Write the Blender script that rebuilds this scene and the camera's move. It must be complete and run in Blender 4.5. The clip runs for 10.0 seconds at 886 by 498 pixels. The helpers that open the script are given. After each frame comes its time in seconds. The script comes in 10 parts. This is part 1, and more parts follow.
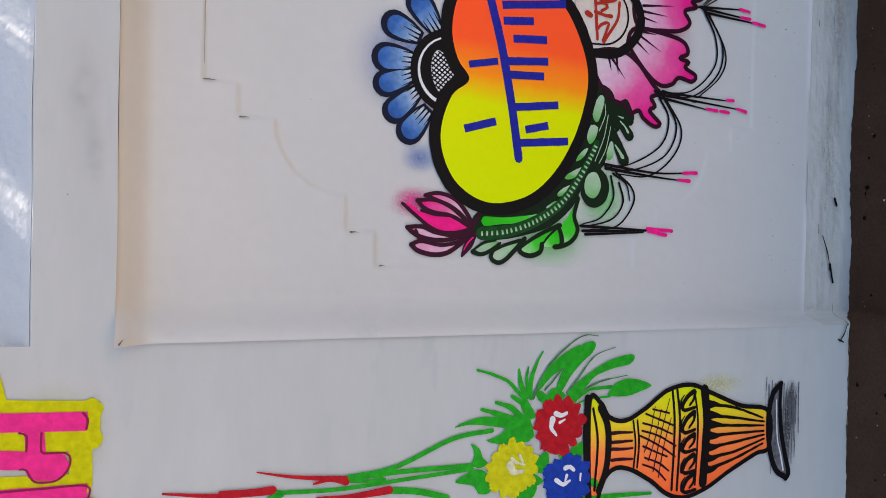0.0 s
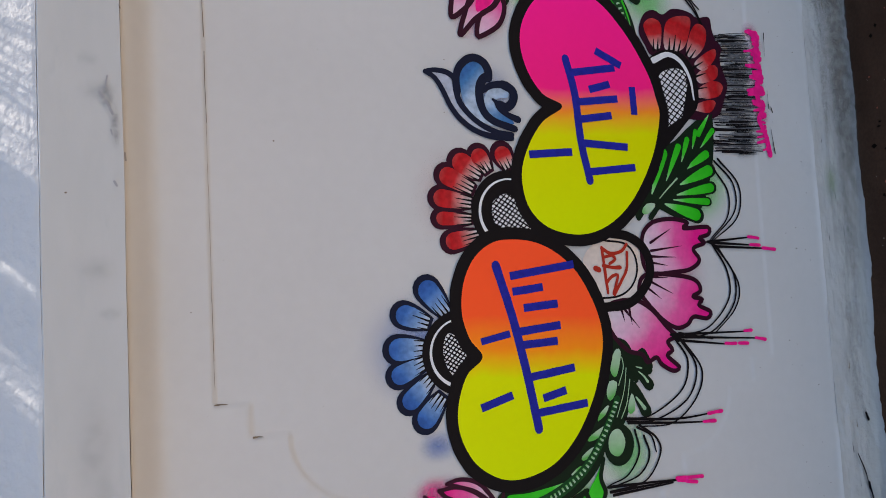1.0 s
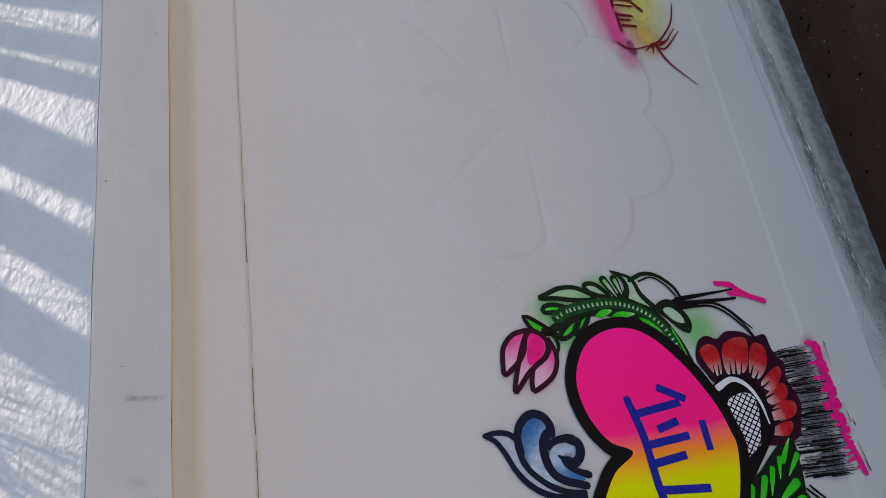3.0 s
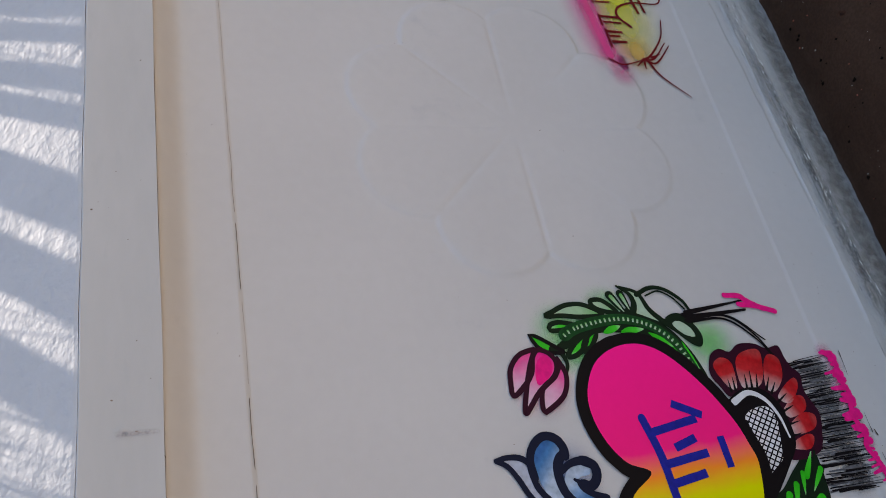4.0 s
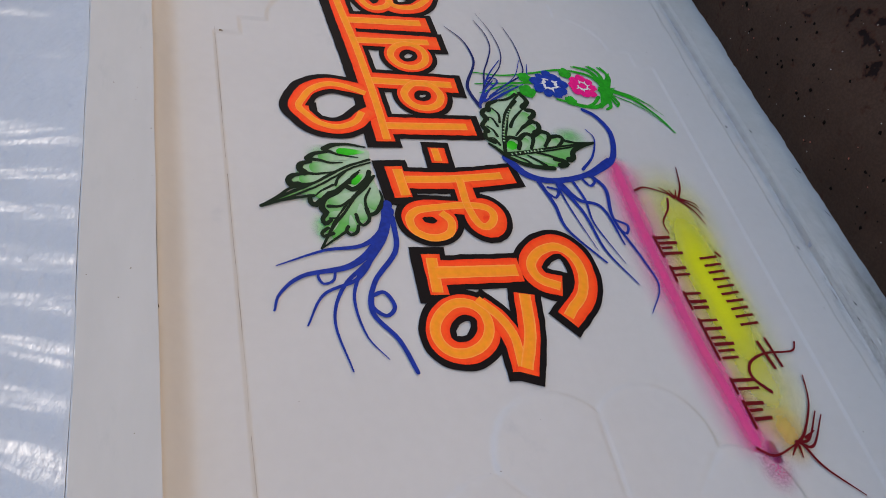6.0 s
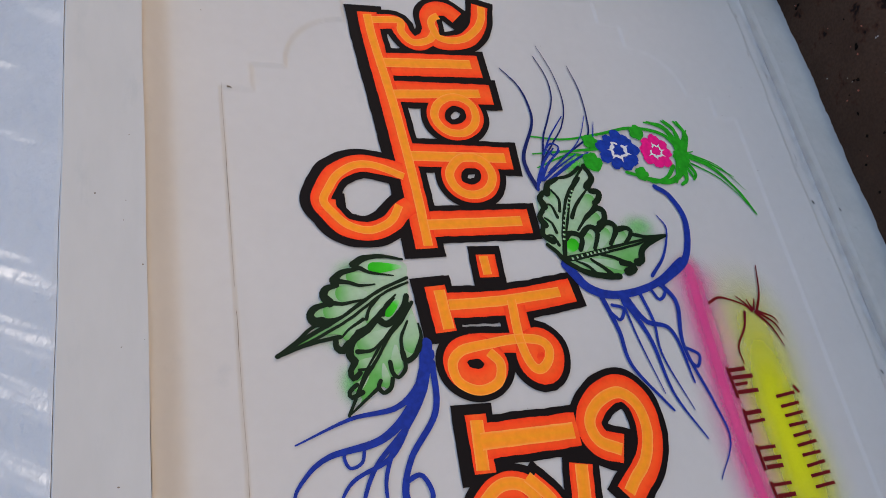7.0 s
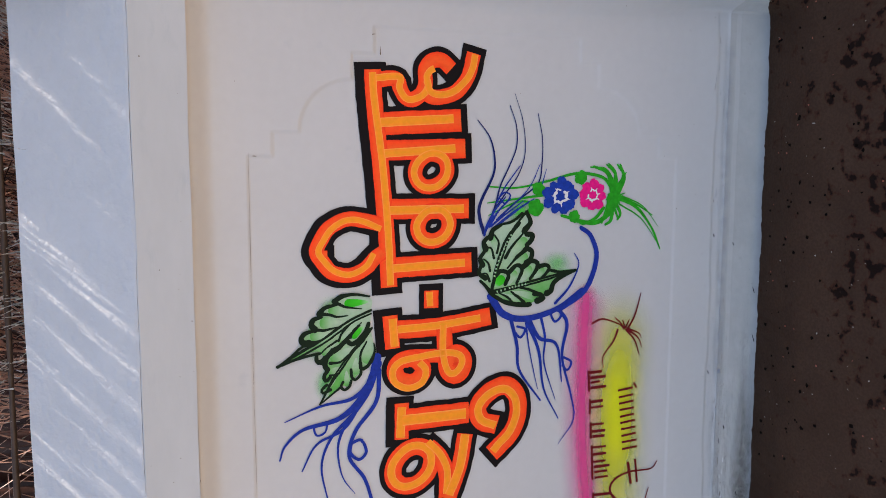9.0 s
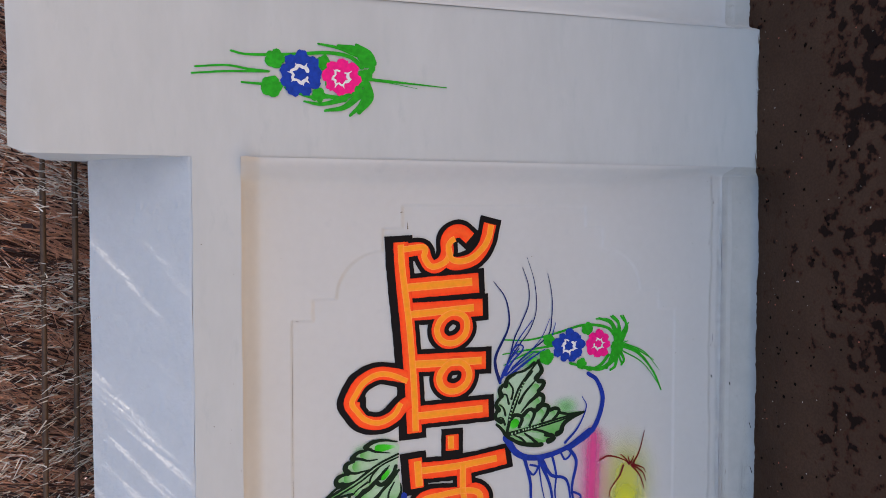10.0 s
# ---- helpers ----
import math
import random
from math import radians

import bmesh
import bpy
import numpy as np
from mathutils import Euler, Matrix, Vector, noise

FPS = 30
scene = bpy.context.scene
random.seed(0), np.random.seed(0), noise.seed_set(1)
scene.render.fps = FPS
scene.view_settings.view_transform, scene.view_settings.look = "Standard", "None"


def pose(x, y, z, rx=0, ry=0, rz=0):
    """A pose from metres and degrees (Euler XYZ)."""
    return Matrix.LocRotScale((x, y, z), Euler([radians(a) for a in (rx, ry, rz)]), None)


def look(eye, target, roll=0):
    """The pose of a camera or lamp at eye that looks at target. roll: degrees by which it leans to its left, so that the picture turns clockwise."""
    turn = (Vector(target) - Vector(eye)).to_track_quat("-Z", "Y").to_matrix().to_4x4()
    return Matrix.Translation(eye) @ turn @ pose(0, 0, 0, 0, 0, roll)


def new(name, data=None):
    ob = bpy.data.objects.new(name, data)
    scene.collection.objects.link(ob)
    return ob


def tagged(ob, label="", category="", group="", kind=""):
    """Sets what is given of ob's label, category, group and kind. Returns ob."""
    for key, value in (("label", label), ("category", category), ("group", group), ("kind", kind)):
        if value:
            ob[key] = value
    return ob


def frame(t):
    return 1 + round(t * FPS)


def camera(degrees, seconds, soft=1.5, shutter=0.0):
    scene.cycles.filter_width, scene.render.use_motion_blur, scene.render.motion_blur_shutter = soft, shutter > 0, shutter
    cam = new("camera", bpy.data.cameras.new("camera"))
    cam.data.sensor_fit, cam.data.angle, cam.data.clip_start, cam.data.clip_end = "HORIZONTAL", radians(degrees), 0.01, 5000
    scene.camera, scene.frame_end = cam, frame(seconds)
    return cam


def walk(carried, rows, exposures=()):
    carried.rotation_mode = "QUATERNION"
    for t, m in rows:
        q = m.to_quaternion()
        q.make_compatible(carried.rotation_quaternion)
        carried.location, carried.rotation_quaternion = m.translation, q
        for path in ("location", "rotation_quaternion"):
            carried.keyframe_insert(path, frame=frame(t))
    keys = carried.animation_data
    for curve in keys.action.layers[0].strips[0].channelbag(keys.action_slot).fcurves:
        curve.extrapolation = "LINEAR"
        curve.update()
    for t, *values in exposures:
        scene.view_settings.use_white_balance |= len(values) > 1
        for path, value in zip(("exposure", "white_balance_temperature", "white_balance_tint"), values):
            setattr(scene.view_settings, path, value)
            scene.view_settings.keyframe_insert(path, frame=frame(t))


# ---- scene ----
cam = camera(59.25, 10.0, soft=0.9)
# seconds, eye in metres, turn in degrees
PATH = [
    (0.0, -0.0504, -0.8186, 0.8983, 2.40, 68.83, -86.57),
    (0.2, 0.0124, -0.8106, 0.8959, -2.21, 71.08, -94.56),
    (0.5, 0.1007, -0.8042, 0.8933, -2.57, 71.24, -96.02),
    (0.7, 0.1453, -0.8164, 0.8828, -3.22, 71.19, -96.13),
    (1.0, 0.1922, -0.8105, 0.8929, -4.31, 69.76, -98.84),
    (1.2, 0.2190, -0.8221, 0.8959, -4.92, 69.92, -102.19),
    (1.5, 0.2329, -0.8325, 0.8930, -5.15, 69.96, -106.70),
    (1.7, 0.2488, -0.8398, 0.8931, -5.83, 69.58, -109.26),
    (2.0, 0.2806, -0.8340, 0.8910, -6.25, 69.56, -112.22),
    (2.2, 0.3061, -0.8305, 0.8885, -7.40, 69.41, -116.00),
    (2.5, 0.3273, -0.8257, 0.8918, -10.99, 70.55, -122.81),
    (2.7, 0.3304, -0.8104, 0.8973, -7.00, 71.11, -120.04),
    (3.0, 0.3128, -0.7933, 0.9007, -3.22, 71.99, -117.88),
    (3.2, 0.3003, -0.7794, 0.9058, -6.81, 70.50, -123.46),
    (4.3, 0.3062, -0.7526, 0.9011, -5.75, 71.01, -124.40),
    (4.5, 0.3259, -0.7594, 0.9083, -4.96, 70.45, -123.87),
    (4.7, 0.3649, -0.7663, 0.9075, -7.76, 70.34, -126.63),
    (5.0, 0.4628, -0.7732, 0.9058, -8.25, 71.18, -124.85),
    (5.2, 0.5396, -0.7813, 0.9079, -4.63, 72.25, -121.55),
    (5.5, 0.6376, -0.7614, 0.9083, -7.79, 68.82, -128.58),
    (5.7, 0.6999, -0.7450, 0.9191, -6.43, 67.63, -129.16),
    (6.0, 0.7713, -0.6855, 0.9296, -1.83, 69.17, -128.73),
    (6.2, 0.8265, -0.6616, 0.9352, -3.31, 68.82, -129.91),
    (7.3, 1.2177, -0.7440, 0.9278, -4.36, 68.93, -115.47),
    (7.5, 1.2668, -0.7859, 0.9252, -6.17, 69.32, -114.96),
    (7.8, 1.3420, -0.8667, 0.9230, 0.36, 68.19, -103.64),
    (8.0, 1.3821, -0.9081, 0.9247, -2.84, 68.55, -106.19),
    (8.2, 1.4244, -0.9578, 0.9220, -7.51, 70.34, -108.00),
    (8.5, 1.5257, -1.0170, 0.9173, -3.96, 71.72, -94.67),
    (8.7, 1.5707, -1.0434, 0.9270, -3.56, 69.94, -90.65),
    (9.0, 1.6385, -1.1212, 0.9251, -5.91, 71.82, -89.67),
    (9.2, 1.6946, -1.1615, 0.9205, -5.94, 71.98, -86.17),
    (9.5, 1.7312, -1.2120, 0.9413, 0.54, 70.12, -78.67),
    (9.7, 1.7609, -1.2461, 0.9486, 2.32, 71.75, -79.39),
    (9.9, 1.7991, -1.2450, 0.9562, -0.24, 73.53, -85.89),
    (10.0, 1.8163, -1.2507, 0.9582, -2.41, 73.67, -90.02),
]
EXPOSURES = [(0.0, 1.389, 6970, 13), (0.5, 1.11, 6970, 13), (1.0, 1.093, 6970, 13), (1.5, 1.018, 6970, 13), (2.5, 1.024, 6970, 13), (3.0, 0.932, 6970, 13), (4.5, 1.028, 7070, 14.5), (5.0, 1.074, 7070, 14.5), (5.5, 1.074, 7070, 14.5), (6.0, 1.242, 7070, 14.5), (7.5, 1.261, 7070, 14.5), (8.5, 1.213, 7120, 16), (9.0, 1.31, 7120, 16), (9.5, 1.315, 7120, 16), (10.0, 1.309, 7120, 16)]
walk(cam, [(t, pose(x, y, z, rx, ry, rz)) for t, x, y, z, rx, ry, rz in PATH], EXPOSURES)

# ---- sky and sun: the sun stands behind the wall and throws streaks over its sloping top ----
SUN_AZ, SUN_EL = radians(50), radians(50)      # azimuth from +y towards +x
sky_world = bpy.data.worlds.new("sky")
scene.world = sky_world
sky_world.use_nodes = True
nt = sky_world.node_tree
sky = nt.nodes.new("ShaderNodeTexSky")
sky.sky_type = "NISHITA"
sky.sun_disc = False
sky.sun_elevation, sky.sun_rotation = SUN_EL, SUN_AZ
nt.links.new(sky.outputs[0], nt.nodes["Background"].inputs[0])
nt.nodes["Background"].inputs[1].default_value = 0.15
sun = new("sun", bpy.data.lights.new("sun", "SUN"))
sun.data.energy, sun.data.angle, sun.data.color = 4.0, radians(0.5), (1.0, 0.95, 0.88)
sun_from = Vector((math.sin(SUN_AZ) * math.cos(SUN_EL), math.cos(SUN_AZ) * math.cos(SUN_EL), math.sin(SUN_EL)))
sun.matrix_world = look(sun_from * 20, (0, 0, 0))


# ---- materials ----
def material(name, colour, rough=0.8, spread=0.08, scale=6.0, grain=120.0, bump=0.15, metal=0.0, dark=None, dark_at=0.62, dist=0.002, gloss=0.3, edge=0.1, stretch=(1, 1, 1)):
    m = bpy.data.materials.new(name)
    m.use_nodes = True
    t = m.node_tree
    b = t.nodes["Principled BSDF"]
    pos = t.nodes.new("ShaderNodeNewGeometry")
    n1 = t.nodes.new("ShaderNodeTexNoise")
    n1.inputs["Scale"].default_value, n1.inputs["Detail"].default_value = scale, 6
    n2 = t.nodes.new("ShaderNodeTexNoise")
    n2.inputs["Scale"].default_value, n2.inputs["Detail"].default_value = grain, 4
    run = t.nodes.new("ShaderNodeVectorMath")
    run.operation = "MULTIPLY"
    run.inputs[1].default_value = stretch
    t.links.new(pos.outputs["Position"], run.inputs[0])
    for n in (n1, n2):
        t.links.new(run.outputs[0], n.inputs["Vector"])
    ramp = t.nodes.new("ShaderNodeValToRGB")
    lo = [max(0, c * (1 - spread)) for c in colour]
    hi = [min(1, c * (1 + spread)) for c in colour]
    ramp.color_ramp.elements[0].color, ramp.color_ramp.elements[1].color = (*lo, 1), (*hi, 1)
    ramp.color_ramp.elements[0].position, ramp.color_ramp.elements[1].position = 0.3, 0.7
    mix = t.nodes.new("ShaderNodeMath")
    mix.operation = "MULTIPLY_ADD"
    mix.inputs[1].default_value = 0.35
    t.links.new(n2.outputs[0], mix.inputs[0])
    sc = t.nodes.new("ShaderNodeMath")
    sc.operation = "MULTIPLY"
    sc.inputs[1].default_value = 0.65
    t.links.new(n1.outputs[0], sc.inputs[0])
    t.links.new(sc.outputs[0], mix.inputs[2])
    t.links.new(mix.outputs[0], ramp.inputs[0])
    out = ramp.outputs[0]
    if dark:
        n3 = t.nodes.new("ShaderNodeTexNoise")
        n3.inputs["Scale"].default_value, n3.inputs["Detail"].default_value, n3.inputs["Roughness"].default_value = scale * 2.3, 8, 0.65
        t.links.new(run.outputs[0], n3.inputs["Vector"])
        r3 = t.nodes.new("ShaderNodeValToRGB")
        r3.color_ramp.elements[0].position, r3.color_ramp.elements[1].position = dark_at, dark_at + edge
        t.links.new(n3.outputs[0], r3.inputs[0])
        mx = t.nodes.new("ShaderNodeMix")
        mx.data_type = "RGBA"
        t.links.new(r3.outputs[0], mx.inputs[0])
        t.links.new(out, mx.inputs[6])
        mx.inputs[7].default_value = (*dark, 1)
        out = mx.outputs[2]
    t.links.new(out, b.inputs["Base Color"])
    b.inputs["Roughness"].default_value, b.inputs["Metallic"].default_value = rough, metal
    b.inputs["Specular IOR Level"].default_value = gloss
    bp = t.nodes.new("ShaderNodeBump")
    bp.inputs["Strength"].default_value, bp.inputs["Distance"].default_value = bump, dist
    t.links.new(mix.outputs[0], bp.inputs["Height"])
    t.links.new(bp.outputs[0], b.inputs["Normal"])
    return m


PLASTER = material("limewashed_plaster", (0.506, 0.496, 0.490), 0.8, 0.045, 4, 70, 0.16, dark=(0.455, 0.455, 0.46), dark_at=0.63)
BAND_PLASTER = material("grey_limewash", (0.446, 0.452, 0.452), 0.8, 0.05, 14, 80, 0.3, dark=(0.42, 0.43, 0.434), dark_at=0.58, dist=0.003, stretch=(0.3, 1, 1))
ROUGH_PLASTER = material("rough_plaster", (0.462, 0.458, 0.452), 0.75, 0.05, 16, 85, 0.75, dist=0.009)


def mud_material():
    """Damp brown mud, smooth along the wall and blotched black further out, with rusty traces."""
    m = bpy.data.materials.new("damp_mud")
    m.use_nodes = True
    t = m.node_tree
    b = t.nodes["Principled BSDF"]
    pos = t.nodes.new("ShaderNodeNewGeometry")

    def noise_at(scale, detail, rough=0.55):
        n = t.nodes.new("ShaderNodeTexNoise")
        n.inputs["Scale"].default_value, n.inputs["Detail"].default_value, n.inputs["Roughness"].default_value = scale, detail, rough
        t.links.new(pos.outputs["Position"], n.inputs["Vector"])
        return n.outputs[0]

    def span(value, a, b, c, d):
        n = t.nodes.new("ShaderNodeMapRange")
        n.interpolation_type = "SMOOTHSTEP"
        for k, v in enumerate((a, b, c, d)):
            n.inputs[k + 1].default_value = v
        t.links.new(value, n.inputs[0])
        return n.outputs[0]

    def blend(k, a, b):
        n = t.nodes.new("ShaderNodeMix")
        n.data_type = "RGBA"
        t.links.new(k, n.inputs[0])
        for side, v in ((6, a), (7, b)):
            if isinstance(v, tuple):
                n.inputs[side].default_value = (*v, 1)
            else:
                t.links.new(v, n.inputs[side])
        return n.outputs[2]

    def math_node(kind, a, b):
        n = t.nodes.new("ShaderNodeMath")
        n.operation = kind
        for k, v in enumerate((a, b)):
            if isinstance(v, float):
                n.inputs[k].default_value = v
            else:
                t.links.new(v, n.inputs[k])
        return n.outputs[0]

    sep = t.nodes.new("ShaderNodeSeparateXYZ")
    t.links.new(pos.outputs["Position"], sep.inputs[0])
    out = span(sep.outputs[1], -0.27, -0.10, 0.13, -0.035)        # more blotches away from the wall
    out = math_node("ADD", out, span(sep.outputs[0], 1.0, 1.9, -0.1, 0.0))
    field = math_node("ADD", math_node("ADD", noise_at(46, 3, 0.5), out), math_node("MULTIPLY", noise_at(6, 2), 0.26))
    blot = span(field, 0.75, 0.83, 0.0, 0.85)
    rust = span(field, 0.70, 0.76, 0.0, 0.55)
    base = blend(noise_at(9, 6), (0.038, 0.0182, 0.0102), (0.087, 0.046, 0.0268))
    base = blend(span(noise_at(240, 3), 0.35, 0.65, 0.0, 0.35), base, (0.031, 0.015, 0.0086))
    base = blend(rust, base, (0.05, 0.0145, 0.0065))
    base = blend(blot, base, (0.0045, 0.0024, 0.0018))
    t.links.new(base, b.inputs["Base Color"])
    b.inputs["Roughness"].default_value, b.inputs["Specular IOR Level"].default_value = 0.75, 0.08
    bp = t.nodes.new("ShaderNodeBump")
    bp.inputs["Strength"].default_value, bp.inputs["Distance"].default_value = 0.6, 0.003
    t.links.new(math_node("ADD", noise_at(70, 6), math_node("MULTIPLY", blot, -0.35)), bp.inputs["Height"])
    t.links.new(bp.outputs[0], b.inputs["Normal"])
    return m


MUD = mud_material()
FOOT = material("stained_plaster", (0.445, 0.428, 0.408), 0.85, 0.08, 18, 90, 0.35, dark=(0.385, 0.365, 0.342), dark_at=0.62, dist=0.003)
EARTH = material("dry_earth", (0.385, 0.285, 0.192), 0.9, 0.25, 2, 60, 0.5, dist=0.01)


# ---- building blocks ----
def mesh_object(name, bm, mat, parent=None, label="", smooth=False):
    me = bpy.data.meshes.new(name)
    bm.normal_update()
    bm.to_mesh(me)
    bm.free()
    me.materials.append(mat)
    if smooth:
        me.polygons.foreach_set("use_smooth", [True] * len(me.polygons))
    ob = new(name, me)
    if parent:
        ob.parent = parent
    if label:
        ob["label"] = label
    return ob


def part(name, bm, mat, parent, label="", smooth=False):
    return mesh_object(name, bm, mat, parent, label, smooth)


def grid_object(name, xs, zs, place, mat, smooth=True, flip=False):
    """A sheet over the grid xs by zs, each node at place(x, z)."""
    nx, nz = len(xs), len(zs)
    verts = [place(x, z) for x in xs for z in zs]
    faces = []
    for i in range(nx - 1):
        for j in range(nz - 1):
            a, b = i * nz + j, (i + 1) * nz + j
            faces.append((a, a + 1, b + 1, b) if flip else (a, b, b + 1, a + 1))
    me = bpy.data.meshes.new(name)
    me.from_pydata(verts, [], faces)
    me.materials.append(mat)
    if smooth:
        me.polygons.foreach_set("use_smooth", [True] * len(faces))
    return new(name, me)


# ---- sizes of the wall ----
FRONT = -0.033                       # the plane of pillars and bands; the painted field lies at y = 0
X0, X1 = -0.156, 1.906               # the painted bay between its two pillars
PILLAR = 0.25
LIP_LOW, LIP_TOP, BAND_TOP = 0.050, 0.920, 0.991
FOOT_Y = -0.0028                      # the foot band stands out less than the pillars
SLOPE_BACK = (0.100, 1.150)          # y, z of the sloping top's back edge
PILLAR_TOP = 1.235


MID_X, MID_Z = 0.876, 0.4955         # the middle of the sunk field
HALF_W, HALF_H = 0.959, 0.3475


def smooth_step(a, b, v):
    k = np.clip((v - a) / (b - a), 0.0, 1.0)
    return k * k * (3 - 2 * k)


def field_edge(x, z):
    """Signed distance from the stepped outline of the sunk field; negative inside."""
    u, v = np.abs(x - MID_X), np.abs(z - MID_Z)
    d = np.maximum(u - (HALF_W - 0.186), v - HALF_H)
    for a, b in ((0.152, 0.034), (0.152, 0.072), (0.038, 0.148), (0.0, 0.182)):
        d = np.minimum(d, np.maximum(u - (HALF_W - a), v - (HALF_H - b)))
    return np.minimum(d, np.hypot(u - (HALF_W - 0.152), v - (HALF_H - 0.148)) - 0.076)


def flower_relief(x, z):
    """An eight-petalled plaster flower in low relief in the middle of the field."""
    dx, dz = x - MID_X, z - 0.48
    r, a = np.hypot(dx, dz), np.arctan2(dz, dx)
    rim = 0.186 + 0.042 * np.abs(np.sin(4 * a)) ** 0.75
    off = np.abs(np.sin(((a + np.pi / 8) % (np.pi / 4)) - np.pi / 8)) * r
    y = -0.0026 * (1 - smooth_step(-0.005, 0.002, r - rim)) * (0.45 + 0.55 * smooth_step(0.0, 0.2, r))
    worn = np.clip(0.55 + 0.75 * np.sin(9 * x + 2.5 * np.sin(8 * z) + 0.6) * np.sin(12 * z + 1.5 * np.sin(7 * x)), 0.12, 1.2)
    y = y * (0.35 + 0.65 * worn)
    return y + 0.0016 * worn * np.exp(-(off / 0.003) ** 2) * smooth_step(0.01, 0.04, r) * (1 - smooth_step(-0.02, 0.0, r - rim))


def cove(z):
    """How far the panel's ends curve out to the pillars: broad above, close to the corner at the foot."""
    return 0.016 + 0.034 * smooth_step(0.08, 0.3, z)


def panel(x, z, relief=1.0):
    """The surface (y) of the painted bay at x, z: coved edges, sunk field, flower."""
    x, z = np.asarray(x, float), np.asarray(z, float)
    y = -0.0027 * smooth_step(-0.0014, 0.0014, field_edge(x, z)) * relief * (0.4 + 0.6 * smooth_step(0.2, 0.6, z))
    y = y + flower_relief(x, z) * relief
    edge = np.minimum(x - X0, X1 - x)
    y = y - 0.023 * (1 - smooth_step(-0.004, 0.034, LIP_TOP - z)) ** 1.2
    y = y - 0.0331 * (1 - smooth_step(0.0, 1.0, edge / cove(z))) ** 1.5
    seam = 0.072 - 0.022 * smooth_step(-1.15, -0.62, -x) + 0.0015 * np.sin(x * 17) + 0.0008 * np.sin(x * 61)
    y = y + 0.0016 * (1 - smooth_step(-0.0012, 0.0012, z - seam)) * smooth_step(0.004, 0.02, edge)
    y = y - 0.0016 * (1 - smooth_step(0.0, 0.004, z - LIP_LOW))
    return y + 0.0001 * np.sin(x * 19 + 3 * np.sin(z * 11)) + 0.0001 * np.sin(z * 31 + 2 * np.sin(x * 13 + 1))


def pillar_front(x, z):
    return FRONT + 0.0002 * np.sin(np.asarray(x) * 23) * np.sin(np.asarray(z) * 17 + 1)


def surface(x, z):
    """The painted side of the wall at x, z."""
    x, z = np.asarray(x, float), np.asarray(z, float)
    foot = FOOT_Y - 0.0036 - 0.0295 * (1 - smooth_step(0.0, 0.016, np.minimum(x - X0, X1 - x))) ** 1.5
    inside = np.where(z < LIP_LOW, np.minimum(panel(x, z), foot), panel(x, z))
    inside = np.where(z > LIP_TOP, FRONT - 0.0012, inside)
    return np.where((x > X0) & (x < X1), inside, pillar_front(x, z))


# ---- ground ----
def floor_z(x, y):
    d = max(0.0, FRONT - y)
    z = -0.13 * min(d, 0.25) + 0.004 * noise.noise((x * 6, y * 6, 0)) + 0.002 * noise.noise((x * 25, y * 25, 5)) + 0.0012 * noise.noise((x * 90, y * 90, 5))
    z += (0.0022 * noise.noise((x * 21, 3, 1)) + 0.004 * max(0.0, noise.noise((x * 70, 7, 1)) - 0.2) + 0.0015 * noise.noise((x * 150, 7, 4))) * max(0.0, 1 - d / 0.03)
    if y > -0.13 and X0 < x < X1:
        z -= 0.027 * float(smooth_step(-0.13, -0.005, y) * smooth_step(0.0, 0.016, min(x - X0, X1 - x)))
    return z


far = [-3000, -300, -40, -10, -4, -1, 1, 3, 6, 10, 40, 300, 3000]
ground = grid_object("ground", far, [-3000, -300, -40, -10, -4, -1.4, -0.6, 0.1, 1, 3, 10, 40, 300, 3000], lambda x, y: (x, y, -0.075), EARTH)
tagged(ground, "dry brown earth of the yard", "ground", kind="structure")
floor = grid_object("floor", [-2.6 + 0.02 * i for i in range(105)] + [-0.5 + 0.005 * i for i in range(600)] + [2.5 + 0.02 * i for i in range(100)], [-0.61 + 0.012 * i for i in range(43)] + [-0.094 + 0.006 * i for i in range(18)], lambda x, y: (x, y, floor_z(x, y) - 0.05 * (1 - smooth_step(-0.61, -0.55, y))), MUD)
tagged(floor, "dark brown damp mud floor with black blotches and fine grit", "floor", kind="structure")


# ---- the wall: bands, sloping top, pillars, recessed bays ----
def band(name, profile, x0, x1, mat, step=0.02, wob=0.0012):
    n = max(2, int((x1 - x0) / step))
    bm = bmesh.new()
    rings = []
    for i in range(n + 1):
        x = x0 + (x1 - x0) * i / n
        rings.append([bm.verts.new((x, y + wob * noise.noise((x * 9, y * 9, z * 9)), z + wob * noise.noise((x * 8, y * 9 + 4, z * 9)))) for y, z in profile])
    k = len(profile)
    for a, b in zip(rings, rings[1:]):
        for j in range(k):
            bm.faces.new((a[j], a[(j + 1) % k], b[(j + 1) % k], b[j]))
    bm.faces.new(rings[0][::-1])
    bm.faces.new(rings[-1])
    bmesh.ops.recalc_face_normals(bm, faces=bm.faces)
    return mesh_object(name, bm, mat)


def lerp_points(a, b, n):
    return [(a[0] + (b[0] - a[0]) * i / n, a[1] + (b[1] - a[1]) * i / n) for i in range(n)]


